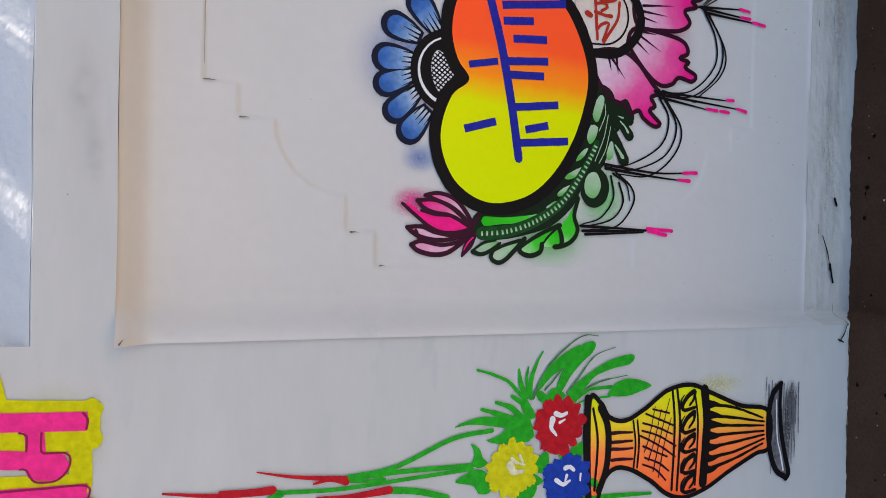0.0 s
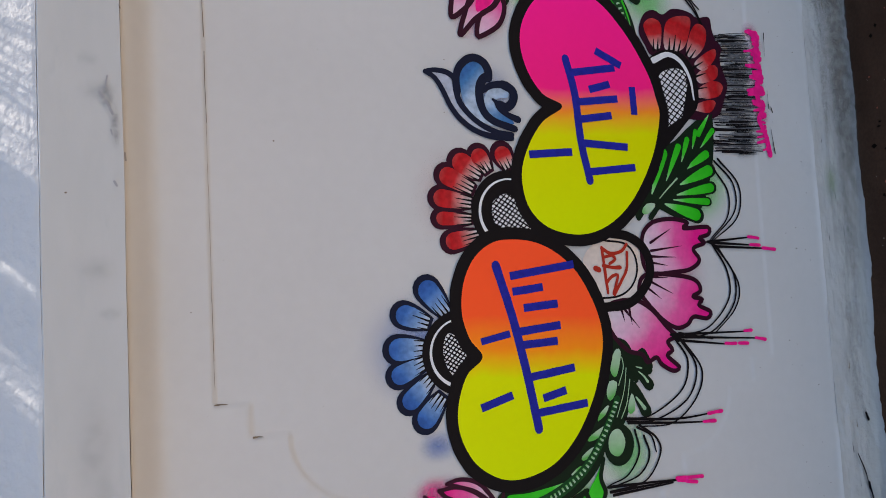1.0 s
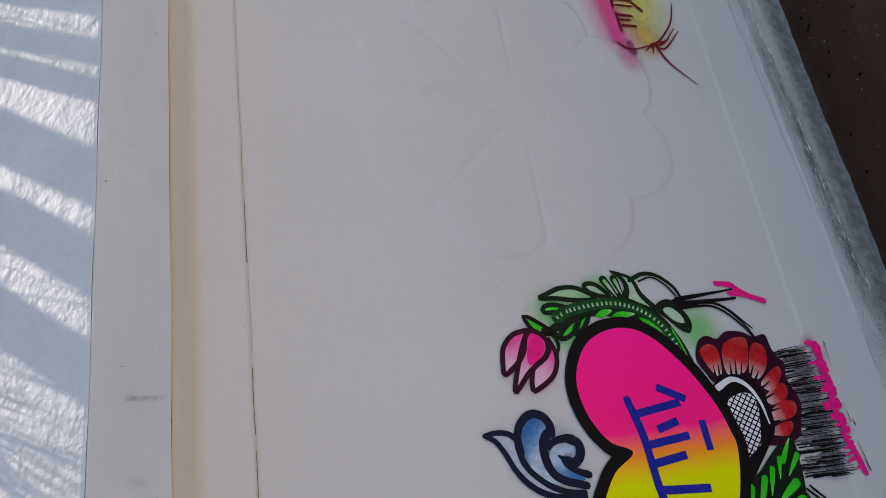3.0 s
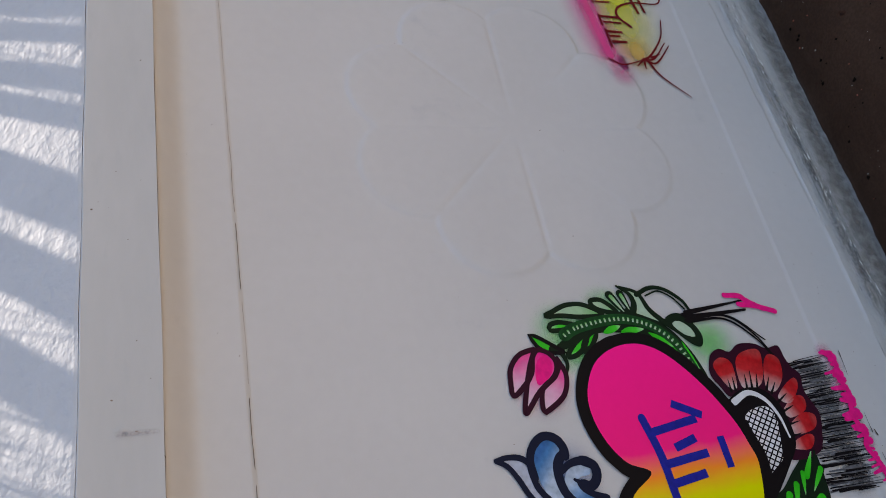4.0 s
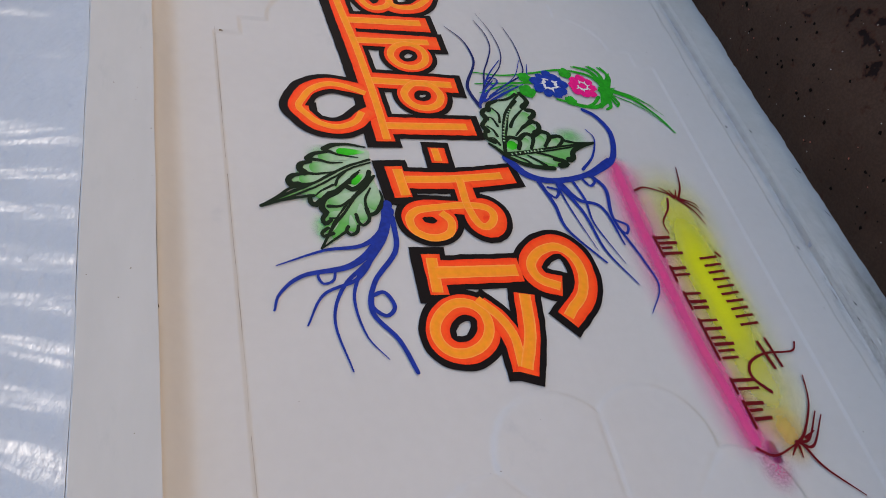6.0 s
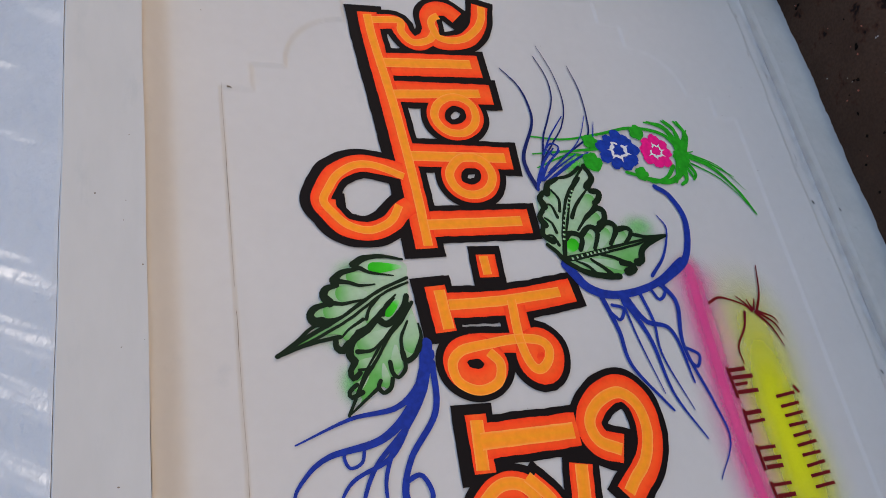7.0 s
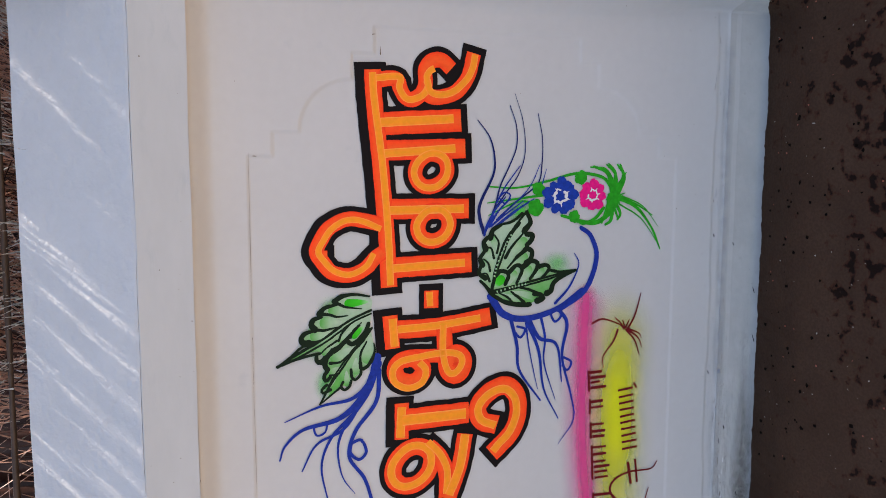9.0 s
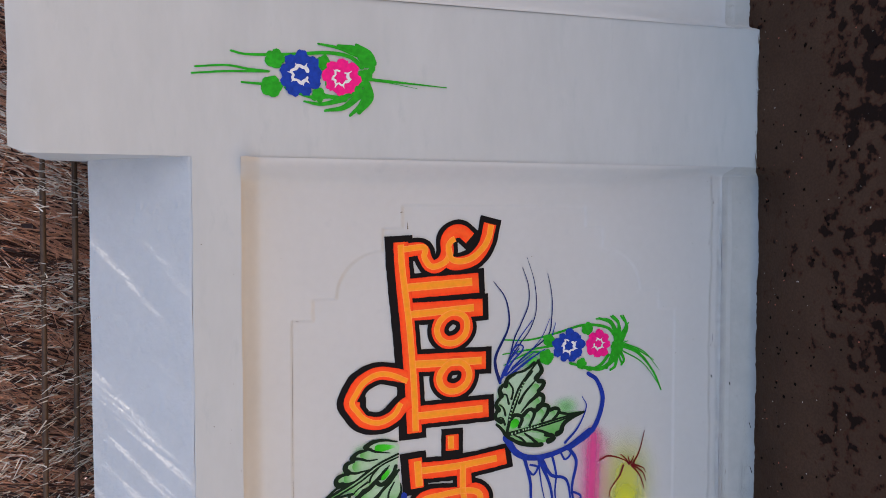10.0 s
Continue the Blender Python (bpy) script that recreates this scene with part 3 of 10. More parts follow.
MIST_MOSS = mist("green_tinge", (0.2, 0.42, 0.12), 0.3, 0.4)
MIST_GREY = mist("grey_spray", (0.0648, 0.0648, 0.0729), 0.8, 0.6)
MIST_STRONG_PINK = mist("strong_pink_spray", (0.90, 0.03, 0.28), 0.55, 0.05)
MIST_SOFT_PINK = mist("soft_pink_spray", (0.86, 0.10, 0.38), 0.5, 0.05)
MIST_STRONG_YELLOW = mist("strong_yellow_spray", (0.70, 0.66, 0.06), 0.5, 0.04)
MIST_FULL_YELLOW = mist("full_yellow_spray", (0.72, 0.74, 0.0), 0.85, 0.02)
MIST_AMBER = mist("amber_spray", (0.74, 0.36, 0.03), 0.6, 0.08)


# ---- brushes: shapes are given on the wall in centimetres (along it, above the ground), widths in millimetres ----
laid = [0]


def motif(name, label, category, at, group=""):
    x, z = at[0] / 100, at[1] / 100
    ob = new(name)
    ob.location = (x, float(surface(x, z)), z)
    ob.empty_display_size = 0.02
    return tagged(ob, label, category, group)


def spline(pts, closed=False, step=0.4):
    """Points along a smooth line through pts."""
    p = [Vector(q) for q in pts]
    if len(p) == 2 and not closed:
        n = max(1, int((p[1] - p[0]).length / step))
        return [p[0].lerp(p[1], i / n) for i in range(n + 1)]
    out = []
    n = len(p)
    for i in range(n if closed else n - 1):
        if closed:
            a, b, c, d = p[i - 1], p[i], p[(i + 1) % n], p[(i + 2) % n]
        else:
            b, c = p[i], p[i + 1]
            a = p[i - 1] if i else b * 2 - c
            d = p[i + 2] if i + 2 < n else c * 2 - b
        m = max(2, int((c - b).length / step))
        for k in range(m):
            t = k / m
            out.append(0.5 * ((2 * b) + (c - a) * t + (2 * a - 5 * b + 4 * c - d) * t * t + (3 * b - a - 3 * c + d) * t ** 3))
    if not closed:
        out.append(p[-1])
    return out


def lay(m, name, mat, coords, faces, lift, uvs=None, label="", rise=0.0):
    """Links a painted shape under m; coords in centimetres on the wall."""
    laid[0] += 1
    a = np.array(coords, float) / 100
    y = surface(a[:, 0], a[:, 1]) - lift / 1000 - laid[0] * 4e-7 - np.array(rise)
    o = m.matrix_basis.translation if not m.parent else m.parent.matrix_basis.translation
    verts = np.column_stack((a[:, 0] - o.x, y - o.y, a[:, 1] - o.z))
    me = bpy.data.meshes.new(name)
    me.from_pydata(verts.tolist(), [], faces)
    layer = me.uv_layers.new(name="UVMap")
    if uvs:
        for loop in me.loops:
            layer.data[loop.index].uv = uvs[loop.vertex_index]
    me.materials.append(mat)
    ob = new(name, me)
    ob.parent = m
    if label:
        ob["label"] = label
    return ob


def strip(pts, width, closed=False, taper=(1, 1), ragged=0, caps=True):
    """Outline of a brush line: coords and faces. width in centimetres."""
    n = len(pts)
    coords, faces = [], []
    seed = laid[0] * 1.37
    total = n - 1 if not closed else n
    for i, q in enumerate(pts):
        a = pts[i - 1] if i or closed else pts[0]
        b = pts[(i + 1) % n] if i < n - 1 or closed else pts[-1]
        d = (b - a).normalized() if (b - a).length > 1e-6 else Vector((1, 0))
        side = Vector((-d.y, d.x))
        k = i / max(1, total)
        w = width / 2 * (taper[0] + (taper[1] - taper[0]) * k)
        rough = (0.05, 0.3, 0.7)[ragged]
        w1 = w * (1 + rough * noise.noise((q.x * 0.9, q.y * 0.9, seed)))
        w2 = w * (1 + rough * noise.noise((q.x * 0.9, q.y * 0.9, seed + 9)))
        coords += [tuple(q + side * w1), tuple(q - side * w2)]
    for i in range(n - 1 if not closed else n):
        j = (i + 1) % n
        faces.append((2 * i, 2 * i + 1, 2 * j + 1, 2 * j))
    if caps and not closed and n > 1:
        for end in (0, n - 1):
            q = pts[end]
            d = (pts[1] - pts[0]) * -1 if end == 0 else pts[-1] - pts[-2]
            if d.length < 1e-6:
                continue
            d.normalize()
            l, r = 2 * end, 2 * end + 1
            half = (Vector(coords[l]) - Vector(coords[r])) / 2
            mid = (Vector(coords[l]) + Vector(coords[r])) / 2
            fan = [l]
            for k in range(1, 4):
                w = math.pi * k / 4
                coords.append(tuple(mid + half * math.cos(w) + d * half.length * math.sin(w)))
                fan.append(len(coords) - 1)
            fan.append(r)
            faces.append(tuple(fan if end else fan[::-1]))
    return coords, faces


def stroke(m, name, mat, mm, pts, closed=False, taper=(1, 1), lift=1.7, sharp=False, ragged=0, label=""):
    line = spline(pts, closed, 0.25)
    coords, faces = strip(line, mm / 10, closed, taper, ragged, not sharp)
    return lay(m, name, mat, coords, faces, lift, [(0, 0.5)] * len(coords), label)


def fill(m, name, mat, pts, grad=None, lift=1.0, smooth=True, label=""):
    line = spline(pts, True, 0.4) if smooth else [Vector(p) for p in pts]
    uvs = [(0, 0.5)] * len(line)
    if grad:
        a, b = Vector(grad[0]), Vector(grad[1])
        d = b - a
        uvs = [(0, (q - a).dot(d) / d.length_squared) for q in line]
    return lay(m, name, mat, [tuple(q) for q in line], [tuple(range(len(line)))], lift, uvs, label)


def teardrop(base, tip, width, bend=0.0, blunt=0.62, n=9):
    """A petal or leaf shape from base to tip; coords in centimetres."""
    a, b = Vector(base), Vector(tip)
    d = b - a
    side = Vector((-d.y, d.x)).normalized()
    out = []
    for s in (1, -1):
        ks = range(n + 1) if s == 1 else range(n - 1, 0, -1)
        for i in ks:
            k = i / n
            w = width / 2 * math.sin(math.pi * k ** blunt * 0.999) ** 0.8 if 0 < k < 1 else 0
            out.append(a + d * k + side * (w * s * -1 + bend * d.length * math.sin(math.pi * k)))
    return out


def paddle(base, tip, width, neck=0.45, n=8):
    """A petal with a round end; coords in centimetres."""
    a, b = Vector(base), Vector(tip)
    d = (b - a).normalized()
    ln = (b - a).length
    side = Vector((-d.y, d.x))
    r = min(width / 2, ln * 0.48)
    right = [a + d * (ln - r) * i / 4 - side * r * (neck + (1 - neck) * math.sin(math.pi / 2 * i / 4)) for i in range(4)]
    left = [a + d * (ln - r) * i / 4 + side * r * (neck + (1 - neck) * math.sin(math.pi / 2 * i / 4)) for i in range(3, -1, -1)]
    cap = [a + d * (ln - r) - side * r * math.cos(math.pi * i / n) + d * r * math.sin(math.pi * i / n) for i in range(n + 1)]
    return right + cap + left


def leaf(m, name, mat, base, tip, mm, bend=0.0, rim=BLACK, line=0.5):
    a, b = Vector(base), Vector(tip)
    pts = teardrop(base, tip, mm / 10, bend, 1.25)
    if rim:
        coords, faces = strip(pts, line, True)
        lay(m, name + "_outline", rim, coords, faces, 1.75, [(0, 0.5)] * len(coords))
    d = b - a
    uvs = [(0, (q - a).dot(d) / d.length_squared) for q in pts]
    lay(m, name, mat, [tuple(q) for q in pts], [tuple(range(len(pts)))], 1.35, uvs)


def haze(m, name, mat, at, rx, rz, turn=0.0):
    """A soft patch of sprayed pigment; half sizes in millimetres, the first along the picture's height."""
    n = 10
    coords, faces, uvs = [], [], []
    for i in range(n + 1):
        for j in range(n + 1):
            u, v = 2 * i / n - 1, 2 * j / n - 1
            coords.append((at[0] + u * rz / 10, at[1] + v * rx / 10))
            uvs.append((u, v))
    for i in range(n):
        for j in range(n):
            a = i * (n + 1) + j
            faces.append((a, a + n + 1, a + n + 2, a + 1))
    lay(m, name, mat, coords, faces, 0.5, uvs)


def mist_stripe(m, mat, pts, mm, fade=0.06, lift=0.6):
    line = spline(pts, False, 0.8)
    coords, faces, uvs = [], [], []
    for i, q in enumerate(line):
        a, b = line[max(0, i - 1)], line[min(len(line) - 1, i + 1)]
        d = (b - a).normalized()
        side = Vector((-d.y, d.x))
        k = i / (len(line) - 1)
        end = max(0.0, 1 - min(k, 1 - k) / fade)
        for s in (-1, -0.5, 0, 0.5, 1):
            coords.append(tuple(q + side * s * mm / 10))
            uvs.append((s, end))
    for i in range(len(line) - 1):
        for s in range(4):
            a = i * 5 + s
            faces.append((a, a + 1, a + 6, a + 5))
    lay(m, "sprayed_stripe", mat, coords, faces, lift, uvs)


def polar(c, r, deg):
    return Vector((c[0] + r * math.cos(radians(deg)), c[1] + r * math.sin(radians(deg))))


def petal_fan(m, mat, edge, blades, c, r, a0, a1, white):
    """A half-round flower: outlined petals (base, tip, width) round a dark disc with a white arc."""
    rng = random.Random(len(blades) + int(c[0]))
    for base, tip, wide in blades:
        a, b = Vector(base), Vector(tip)
        d = (b - a).normalized()
        side = Vector((-d.y, d.x))
        outer = paddle(a - d * 0.6, b, wide)
        lay(m, "petal_edge", edge, [tuple(q) for q in outer], [tuple(range(len(outer)))], 1.1)
        end = b - d * 0.72
        inner = paddle(a - d * 0.2, end, wide - 0.95, 0.6)
        span = end - a
        lay(m, "petal", mat, [tuple(q) for q in inner], [tuple(range(len(inner)))], 1.5, [(0, (q - a).dot(span) / span.length_squared) for q in inner])
        for k in (-0.3, -0.1, 0.1, 0.3):
            o = a + side * k * wide * 0.75
            stroke(m, "hatch_line", BLACK, 1.9, [tuple(o - d * 0.2), tuple(o + d * span.length * rng.uniform(0.2, 0.5) + side * k * 0.3)], taper=(1.3, 0.3), lift=1.8)
    arc = [a0 + (a1 - a0) * i / 16 for i in range(17)]
    disc = [polar(c, r, a) for a in arc] + [polar(c, r * 0.5, (a0 + a1) / 2 + 180)]
    lay(m, "ring", BLACK, [tuple(q) for q in disc], [tuple(range(len(disc)))], 1.9)
    stroke(m, "white_arc", WHITE, 3.6, [tuple(polar(c, white, a)) for a in arc[1:-1]], lift=2.1, taper=(0.5, 1.1))


def rungs(m, pts, mm):
    line = spline(pts, False, 0.55)
    coords, faces = [], []
    for a, b in zip(line, line[1:]):
        d = (b - a).normalized()
        side = Vector((-d.y, d.x)) * mm / 20
        c, f = strip([a - side * 0.55, a + side * 0.55], 0.24, caps=False)
        faces += [tuple(v + len(coords) for v in face) for face in f]
        coords += c
    tagged(lay(m, "ladder_rung", LEAF_PALE, coords, faces, 2.2), kind="stuff")


def brushwork(m, corners):
    """Dry-brush streaks between two edges: corners are start and end at one side, then at the other."""
    rng = random.Random(8)
    a, b, c, d = [Vector(p) for p in corners]
    for i in range(95):
        k = min(1, max(0, (i + rng.uniform(-0.6, 0.6)) / 94))
        p, q = a.lerp(c, k), b.lerp(d, k)
        s = rng.uniform(-0.03, 0.06) if rng.random() < 0.7 else rng.uniform(0.1, 0.5)
        e = rng.uniform(0.75, 1.0)
        if 0.04 < k < 0.12 and rng.random() < 0.6:
            continue
        stroke(m, "dry_stroke", rng.choice((BLACK, BLACK, DRY_GREY)), rng.uniform(0.7, 3.0), [tuple(p.lerp(q, s)), tuple(p.lerp(q, (s + e) / 2) + Vector((rng.uniform(-0.1, 0.1), 0))), tuple(p.lerp(q, e))], taper=(1.1, 0.3), lift=1.4, ragged=2)


def rosette(m, name, mat, c, mm, n, lift):
    """A dabbed flower head with ragged, uneven petals."""
    rng = random.Random(int(c[0] * 7 + c[1] * 3))
    pts = []
    deep = [rng.uniform(0.07, 0.24) for i in range(n + 1)]
    reach = [rng.uniform(0.86, 1.07) for i in range(n + 1)]
    for i in range(n * 8):
        k, a = i // 8, 360 * i / (n * 8)
        r = mm / 10 * (reach[k] * (1 - deep[k]) + deep[k] * abs(math.sin(radians(a * n / 2))) + rng.uniform(-0.045, 0.045))
        pts.append(polar(c, r, a + 17))
    lay(m, name, mat, [tuple(q) for q in pts], [tuple(range(len(pts)))], lift, [(0, 0.5)] * len(pts))


def heart_marks(m, c, mm):
    """A ragged white ring round the heart of a small flower, with short rays."""
    rng = random.Random(int(c[0] * 11))
    start = rng.uniform(0, 360)
    for i in range(7):
        a = start + 51 * i + rng.uniform(-12, 12)
        if i == 5:
            continue
        p = [tuple(polar(c, mm / 10 * k, a + w)) for k, w in ((0.3, -24), (rng.uniform(0.32, 0.42), 0), (0.29, 26))]
        stroke(m, "white_dab", WHITE, mm * rng.uniform(0.1, 0.2), p, lift=2.6, taper=(0.8, 0.7), ragged=2)
        q = [tuple(polar(c, mm / 10 * k, a + 8)) for k in (0.36, rng.uniform(0.48, 0.6))]
        stroke(m, "white_dab", WHITE, mm * 0.08, q, lift=2.6, taper=(1.2, 0.2), ragged=1)


def lobe(m, mat, base, tip, mm, edge=0.3):
    """One lobe of a leaf: a dark rounded dab, thick at its end, with a lighter drop inside."""
    a, b = Vector(base), Vector(tip)
    d = (b - a).normalized()
    outer = paddle(a, b, mm / 10 * 1.25)
    lay(m, "lobe_edge", DARK_GREEN, [tuple(q) for q in outer], [tuple(range(len(outer)))], 1.35)
    end = b - d * min(mm / 10 * edge * 1.3, (b - a).length * 0.4)
    inner = paddle(a, end, mm / 10 * (1.25 - edge * 1.5), 0.12)
    span = end - a
    lay(m, "lobe", mat, [tuple(q) for q in inner], [tuple(range(len(inner)))], 1.75, [(0, (q - a).dot(span) / span.length_squared) for q in inner])


def drop(m, mat, base, tip, mm):
    """A pale lobe of a leaf, round at its end."""
    a, b = Vector(base), Vector(tip)
    shape = paddle(a, b, mm / 10, 0.2)
    span = b - a
    lay(m, "lobe", mat, [tuple(q) for q in shape], [tuple(range(len(shape)))], 1.5, [(0, (q - a).dot(span) / span.length_squared) for q in shape])


def lattice_patch(m, pts, turn, gap):
    """White patch crossed by two sets of black lines."""
    poly = spline(pts, True, 0.3)
    lay(m, "lattice_ground", WHITE, [tuple(q) for q in poly], [tuple(range(len(poly)))], 2.2)

    def inside(q):
        hit = False
        for a, b in zip(poly, poly[1:] + poly[:1]):
            if (a.y > q.y) != (b.y > q.y) and q.x < (b.x - a.x) * (q.y - a.y) / (b.y - a.y) + a.x:
                hit = not hit
        return hit

    mid = sum(poly, Vector((0, 0))) / len(poly)
    coords, faces = [], []
    for w in (turn, turn + 80):
        d, side = polar((0, 0), 1, w), polar((0, 0), 1, w + 90)
        for k in range(-14, 15):
            run = [mid + side * k * gap + d * i * 0.15 for i in range(-50, 51)]
            run = [q for q in run if inside(q)]
            if len(run) > 1:
                c, f = strip([run[0], run[-1]], 0.17)
                faces += [tuple(v + len(coords) for v in face) for face in f]
                coords += c
    tagged(lay(m, "lattice", BLACK, coords, faces, 2.35), kind="stuff")


def glyph(m, name, face, inlay):
    """One painted letter: black ground that runs past the ends of its strokes, orange face, amber inlay.
    Face strokes: points, width, closed, and how far the ground is shifted upwards."""
    def swept(strokes, extra, reach):
        coords, faces, rise = [], [], []
        for n, (pts, mm, closed, shift) in enumerate(strokes):
            p = [Vector((x, z + shift)) for x, z in pts]
            if not closed:
                p[0], p[-1] = p[0] + (p[0] - p[1]).normalized() * reach, p[-1] + (p[-1] - p[-2]).normalized() * reach
            c, f = strip(spline([tuple(q) for q in p], bool(closed), 0.25), mm / 10 + extra, bool(closed), caps=False)
            faces += [tuple(v + len(coords) for v in quad) for quad in f]
            coords += c
            rise += [n * 5e-5] * len(c)
        return coords, faces, rise

    ground = None
    level = [(p, w, c, 0) for p, w, c, up in face]
    raised = [(p, w, c, up) for p, w, c, up in face if up]
    thin = [(p, w, c, 0) for p, w, c in inlay]
    for kind, mat, strokes, extra, reach, lift in ((name, BLACK, level + raised, 1.55, 1.05, 1.3), ("orange_face", ORANGE, level, 0, 0, 1.9), ("amber_inlay", AMBER, thin, 0, 0, 2.4)):
        coords, faces, rise = swept(strokes, extra, reach)
        ob = lay(ground or m, kind, mat, coords, faces, lift, [(0, k % 2) for k in range(len(coords))], "", rise)
        ground = ground or ob


# ---- the wall paintings ----

m = motif("painted_heart", "hand-painted heart fading from lime yellow to orange, thick black rim", "wall painting", (12.1, 50.1), "painted hearts")
haze(m, "spray_mist", MIST_ORANGE, (12.5, 37.3), 67.1, 54.9, 0)
stroke(m, "rim", BLACK, 28.1, [(26.1, 51), (25.8, 53.5), (24.2, 55.8), (21.4, 57.3), (18, 57.7), (15.1, 56.9), (13, 55.5), (11.1, 57.5), (7.8, 58.7), (4.7, 58.6), (1.5, 57), (-0.5, 54.1), (-0.8, 51), (0.4, 47.3), (3.2, 44.2), (7.2, 41.8), (11.4, 40.4), (14.7, 40), (18.1, 40.8), (21.9, 42.8), (24.3, 45.3), (25.7, 48.1)], closed=True, lift=2.55)
fill(m, "heart_face", HEART_ORANGE, [(26.1, 51), (25.8, 53.5), (24.2, 55.8), (21.4, 57.3), (18, 57.7), (15.1, 56.9), (13, 55.5), (11.1, 57.5), (7.8, 58.7), (4.7, 58.6), (1.5, 57), (-0.5, 54.1), (-0.8, 51), (0.4, 47.3), (3.2, 44.2), (7.2, 41.8), (11.4, 40.4), (14.7, 40), (18.1, 40.8), (21.9, 42.8), (24.3, 45.3), (25.7, 48.1)], grad=[(-1, 51), (26, 49.6)], lift=2.75)
stroke(m, "lettering_bar", BLUE_TEXT, 10.4, [(23.2, 53.3), (17.3, 51.6), (10.8, 50.2), (4.4, 49.1)], lift=3.3)
stroke(m, "lettering_bar", BLUE_TEXT, 9.2, [(21.9, 51.6), (23, 43.3)], lift=3.3, sharp=True)
stroke(m, "lettering_bar", BLUE_TEXT, 9.2, [(20.1, 51.4), (20.5, 47.5)], lift=3.3, sharp=True)
stroke(m, "lettering_bar", BLUE_TEXT, 9.2, [(18.2, 50.1), (18.5, 45.7)], lift=3.3, sharp=True)
stroke(m, "lettering_bar", BLUE_TEXT, 9.2, [(15.5, 51.2), (16, 45.5)], lift=3.3, sharp=True)
stroke(m, "lettering_bar", BLUE_TEXT, 9.2, [(14, 50.9), (14.2, 46)], lift=3.3, sharp=True)
stroke(m, "lettering_bar", BLUE_TEXT, 9.2, [(10.3, 49.9), (11, 44)], lift=3.3, sharp=True)
stroke(m, "lettering_bar", BLUE_TEXT, 9.2, [(7.8, 48.3), (8.5, 45.3)], lift=3.3, sharp=True)
stroke(m, "lettering_bar", BLUE_TEXT, 9.2, [(6.2, 49.2), (6.8, 42.6)], lift=3.3, sharp=True)
stroke(m, "lettering_bar", BLUE_TEXT, 9.2, [(8.5, 52.1), (7.4, 56)], lift=3.3, sharp=True)
stroke(m, "lettering_bar", BLUE_TEXT, 7.9, [(15.4, 52), (14.7, 55.6)], lift=3.3, sharp=True)

m = motif("painted_heart", "hand-painted heart fading from hot pink to lime yellow, thick black rim", "wall painting", (39.9, 39.9), "painted hearts")
stroke(m, "rim", BLACK, 28.1, [(41.9, 43.4), (43.3, 45.9), (45.9, 47.7), (49.1, 48.5), (52, 48), (54.8, 46.1), (56.3, 43), (56.3, 39.7), (54.6, 36.7), (50.9, 33.5), (46.5, 31), (43.3, 30), (40.9, 29.7), (35.9, 31.2), (30.9, 34.2), (27.8, 37.7), (26.5, 41.7), (27.3, 46), (29.8, 48.6), (33.5, 49.3), (36.8, 48.3), (39.9, 46.2)], closed=True, lift=2.55)
fill(m, "heart_face", HEART_PINK, [(41.9, 43.4), (43.3, 45.9), (45.9, 47.7), (49.1, 48.5), (52, 48), (54.8, 46.1), (56.3, 43), (56.3, 39.7), (54.6, 36.7), (50.9, 33.5), (46.5, 31), (43.3, 30), (40.9, 29.7), (35.9, 31.2), (30.9, 34.2), (27.8, 37.7), (26.5, 41.7), (27.3, 46), (29.8, 48.6), (33.5, 49.3), (36.8, 48.3), (39.9, 46.2)], grad=[(26.5, 40.9), (56.4, 41.8)], lift=2.75)
stroke(m, "lettering_bar", BLUE_TEXT, 9.8, [(47.8, 42.6), (43.3, 41.6), (37.8, 41.2), (32.9, 40.3)], lift=3.3)
stroke(m, "lettering_bar", BLUE_TEXT, 9.2, [(46.1, 41.8), (47, 35.8)], lift=3.3, sharp=True)
stroke(m, "lettering_bar", BLUE_TEXT, 9.2, [(49, 38.4), (47.3, 34.9)], lift=3.3, sharp=True)
stroke(m, "lettering_bar", BLUE_TEXT, 9.2, [(44.1, 39.6), (44.9, 36.7)], lift=3.3, sharp=True)
stroke(m, "lettering_bar", BLUE_TEXT, 9.2, [(42.5, 41.3), (43.1, 35.7)], lift=3.3, sharp=True)
stroke(m, "lettering_bar", BLUE_TEXT, 9.2, [(40.4, 41), (41, 36.7)], lift=3.3, sharp=True)
stroke(m, "lettering_bar", BLUE_TEXT, 9.2, [(44.7, 33.5), (41.2, 33.4)], lift=3.3, sharp=True)
stroke(m, "lettering_bar", BLUE_TEXT, 9.2, [(37.5, 40.9), (37.1, 34.7)], lift=3.3, sharp=True)
stroke(m, "lettering_bar", BLUE_TEXT, 9.2, [(34, 40.4), (34.6, 33.8)], lift=3.3, sharp=True)
stroke(m, "lettering_bar", BLUE_TEXT, 9.2, [(36.4, 42.5), (36, 48.2)], lift=3.3, sharp=True)

m = motif("painted_flower", "half-round blue flower with dark outlined petals and hatched heart", "wall painting", (14, 57.2), "half-round flowers")
petal_fan(m, PETAL_BLUE, NAVY, [((18.2, 59.6), (22.2, 62.6), 3.3), ((17.2, 61.8), (18.8, 65.9), 3.2), ((14.5, 62.3), (14.5, 67.0), 3.4), ((12.9, 62.3), (11.1, 66.7), 3.0), ((11.1, 61.7), (7.8, 65.3), 3.0), ((9, 60.6), (5.5, 63.5), 3.2)], (13.7, 57.8), 4.75, -2, 176, 3.75)
lattice_patch(m, [(15.9, 59.3), (14.4, 60.1), (12.4, 59.8), (11.1, 58.8), (12.0, 57.6), (14.4, 57.6)], 58, 0.42)
haze(m, "spray_mist", MIST_BLUE, (3.8, 61.2), 27.4, 21.3, 0)
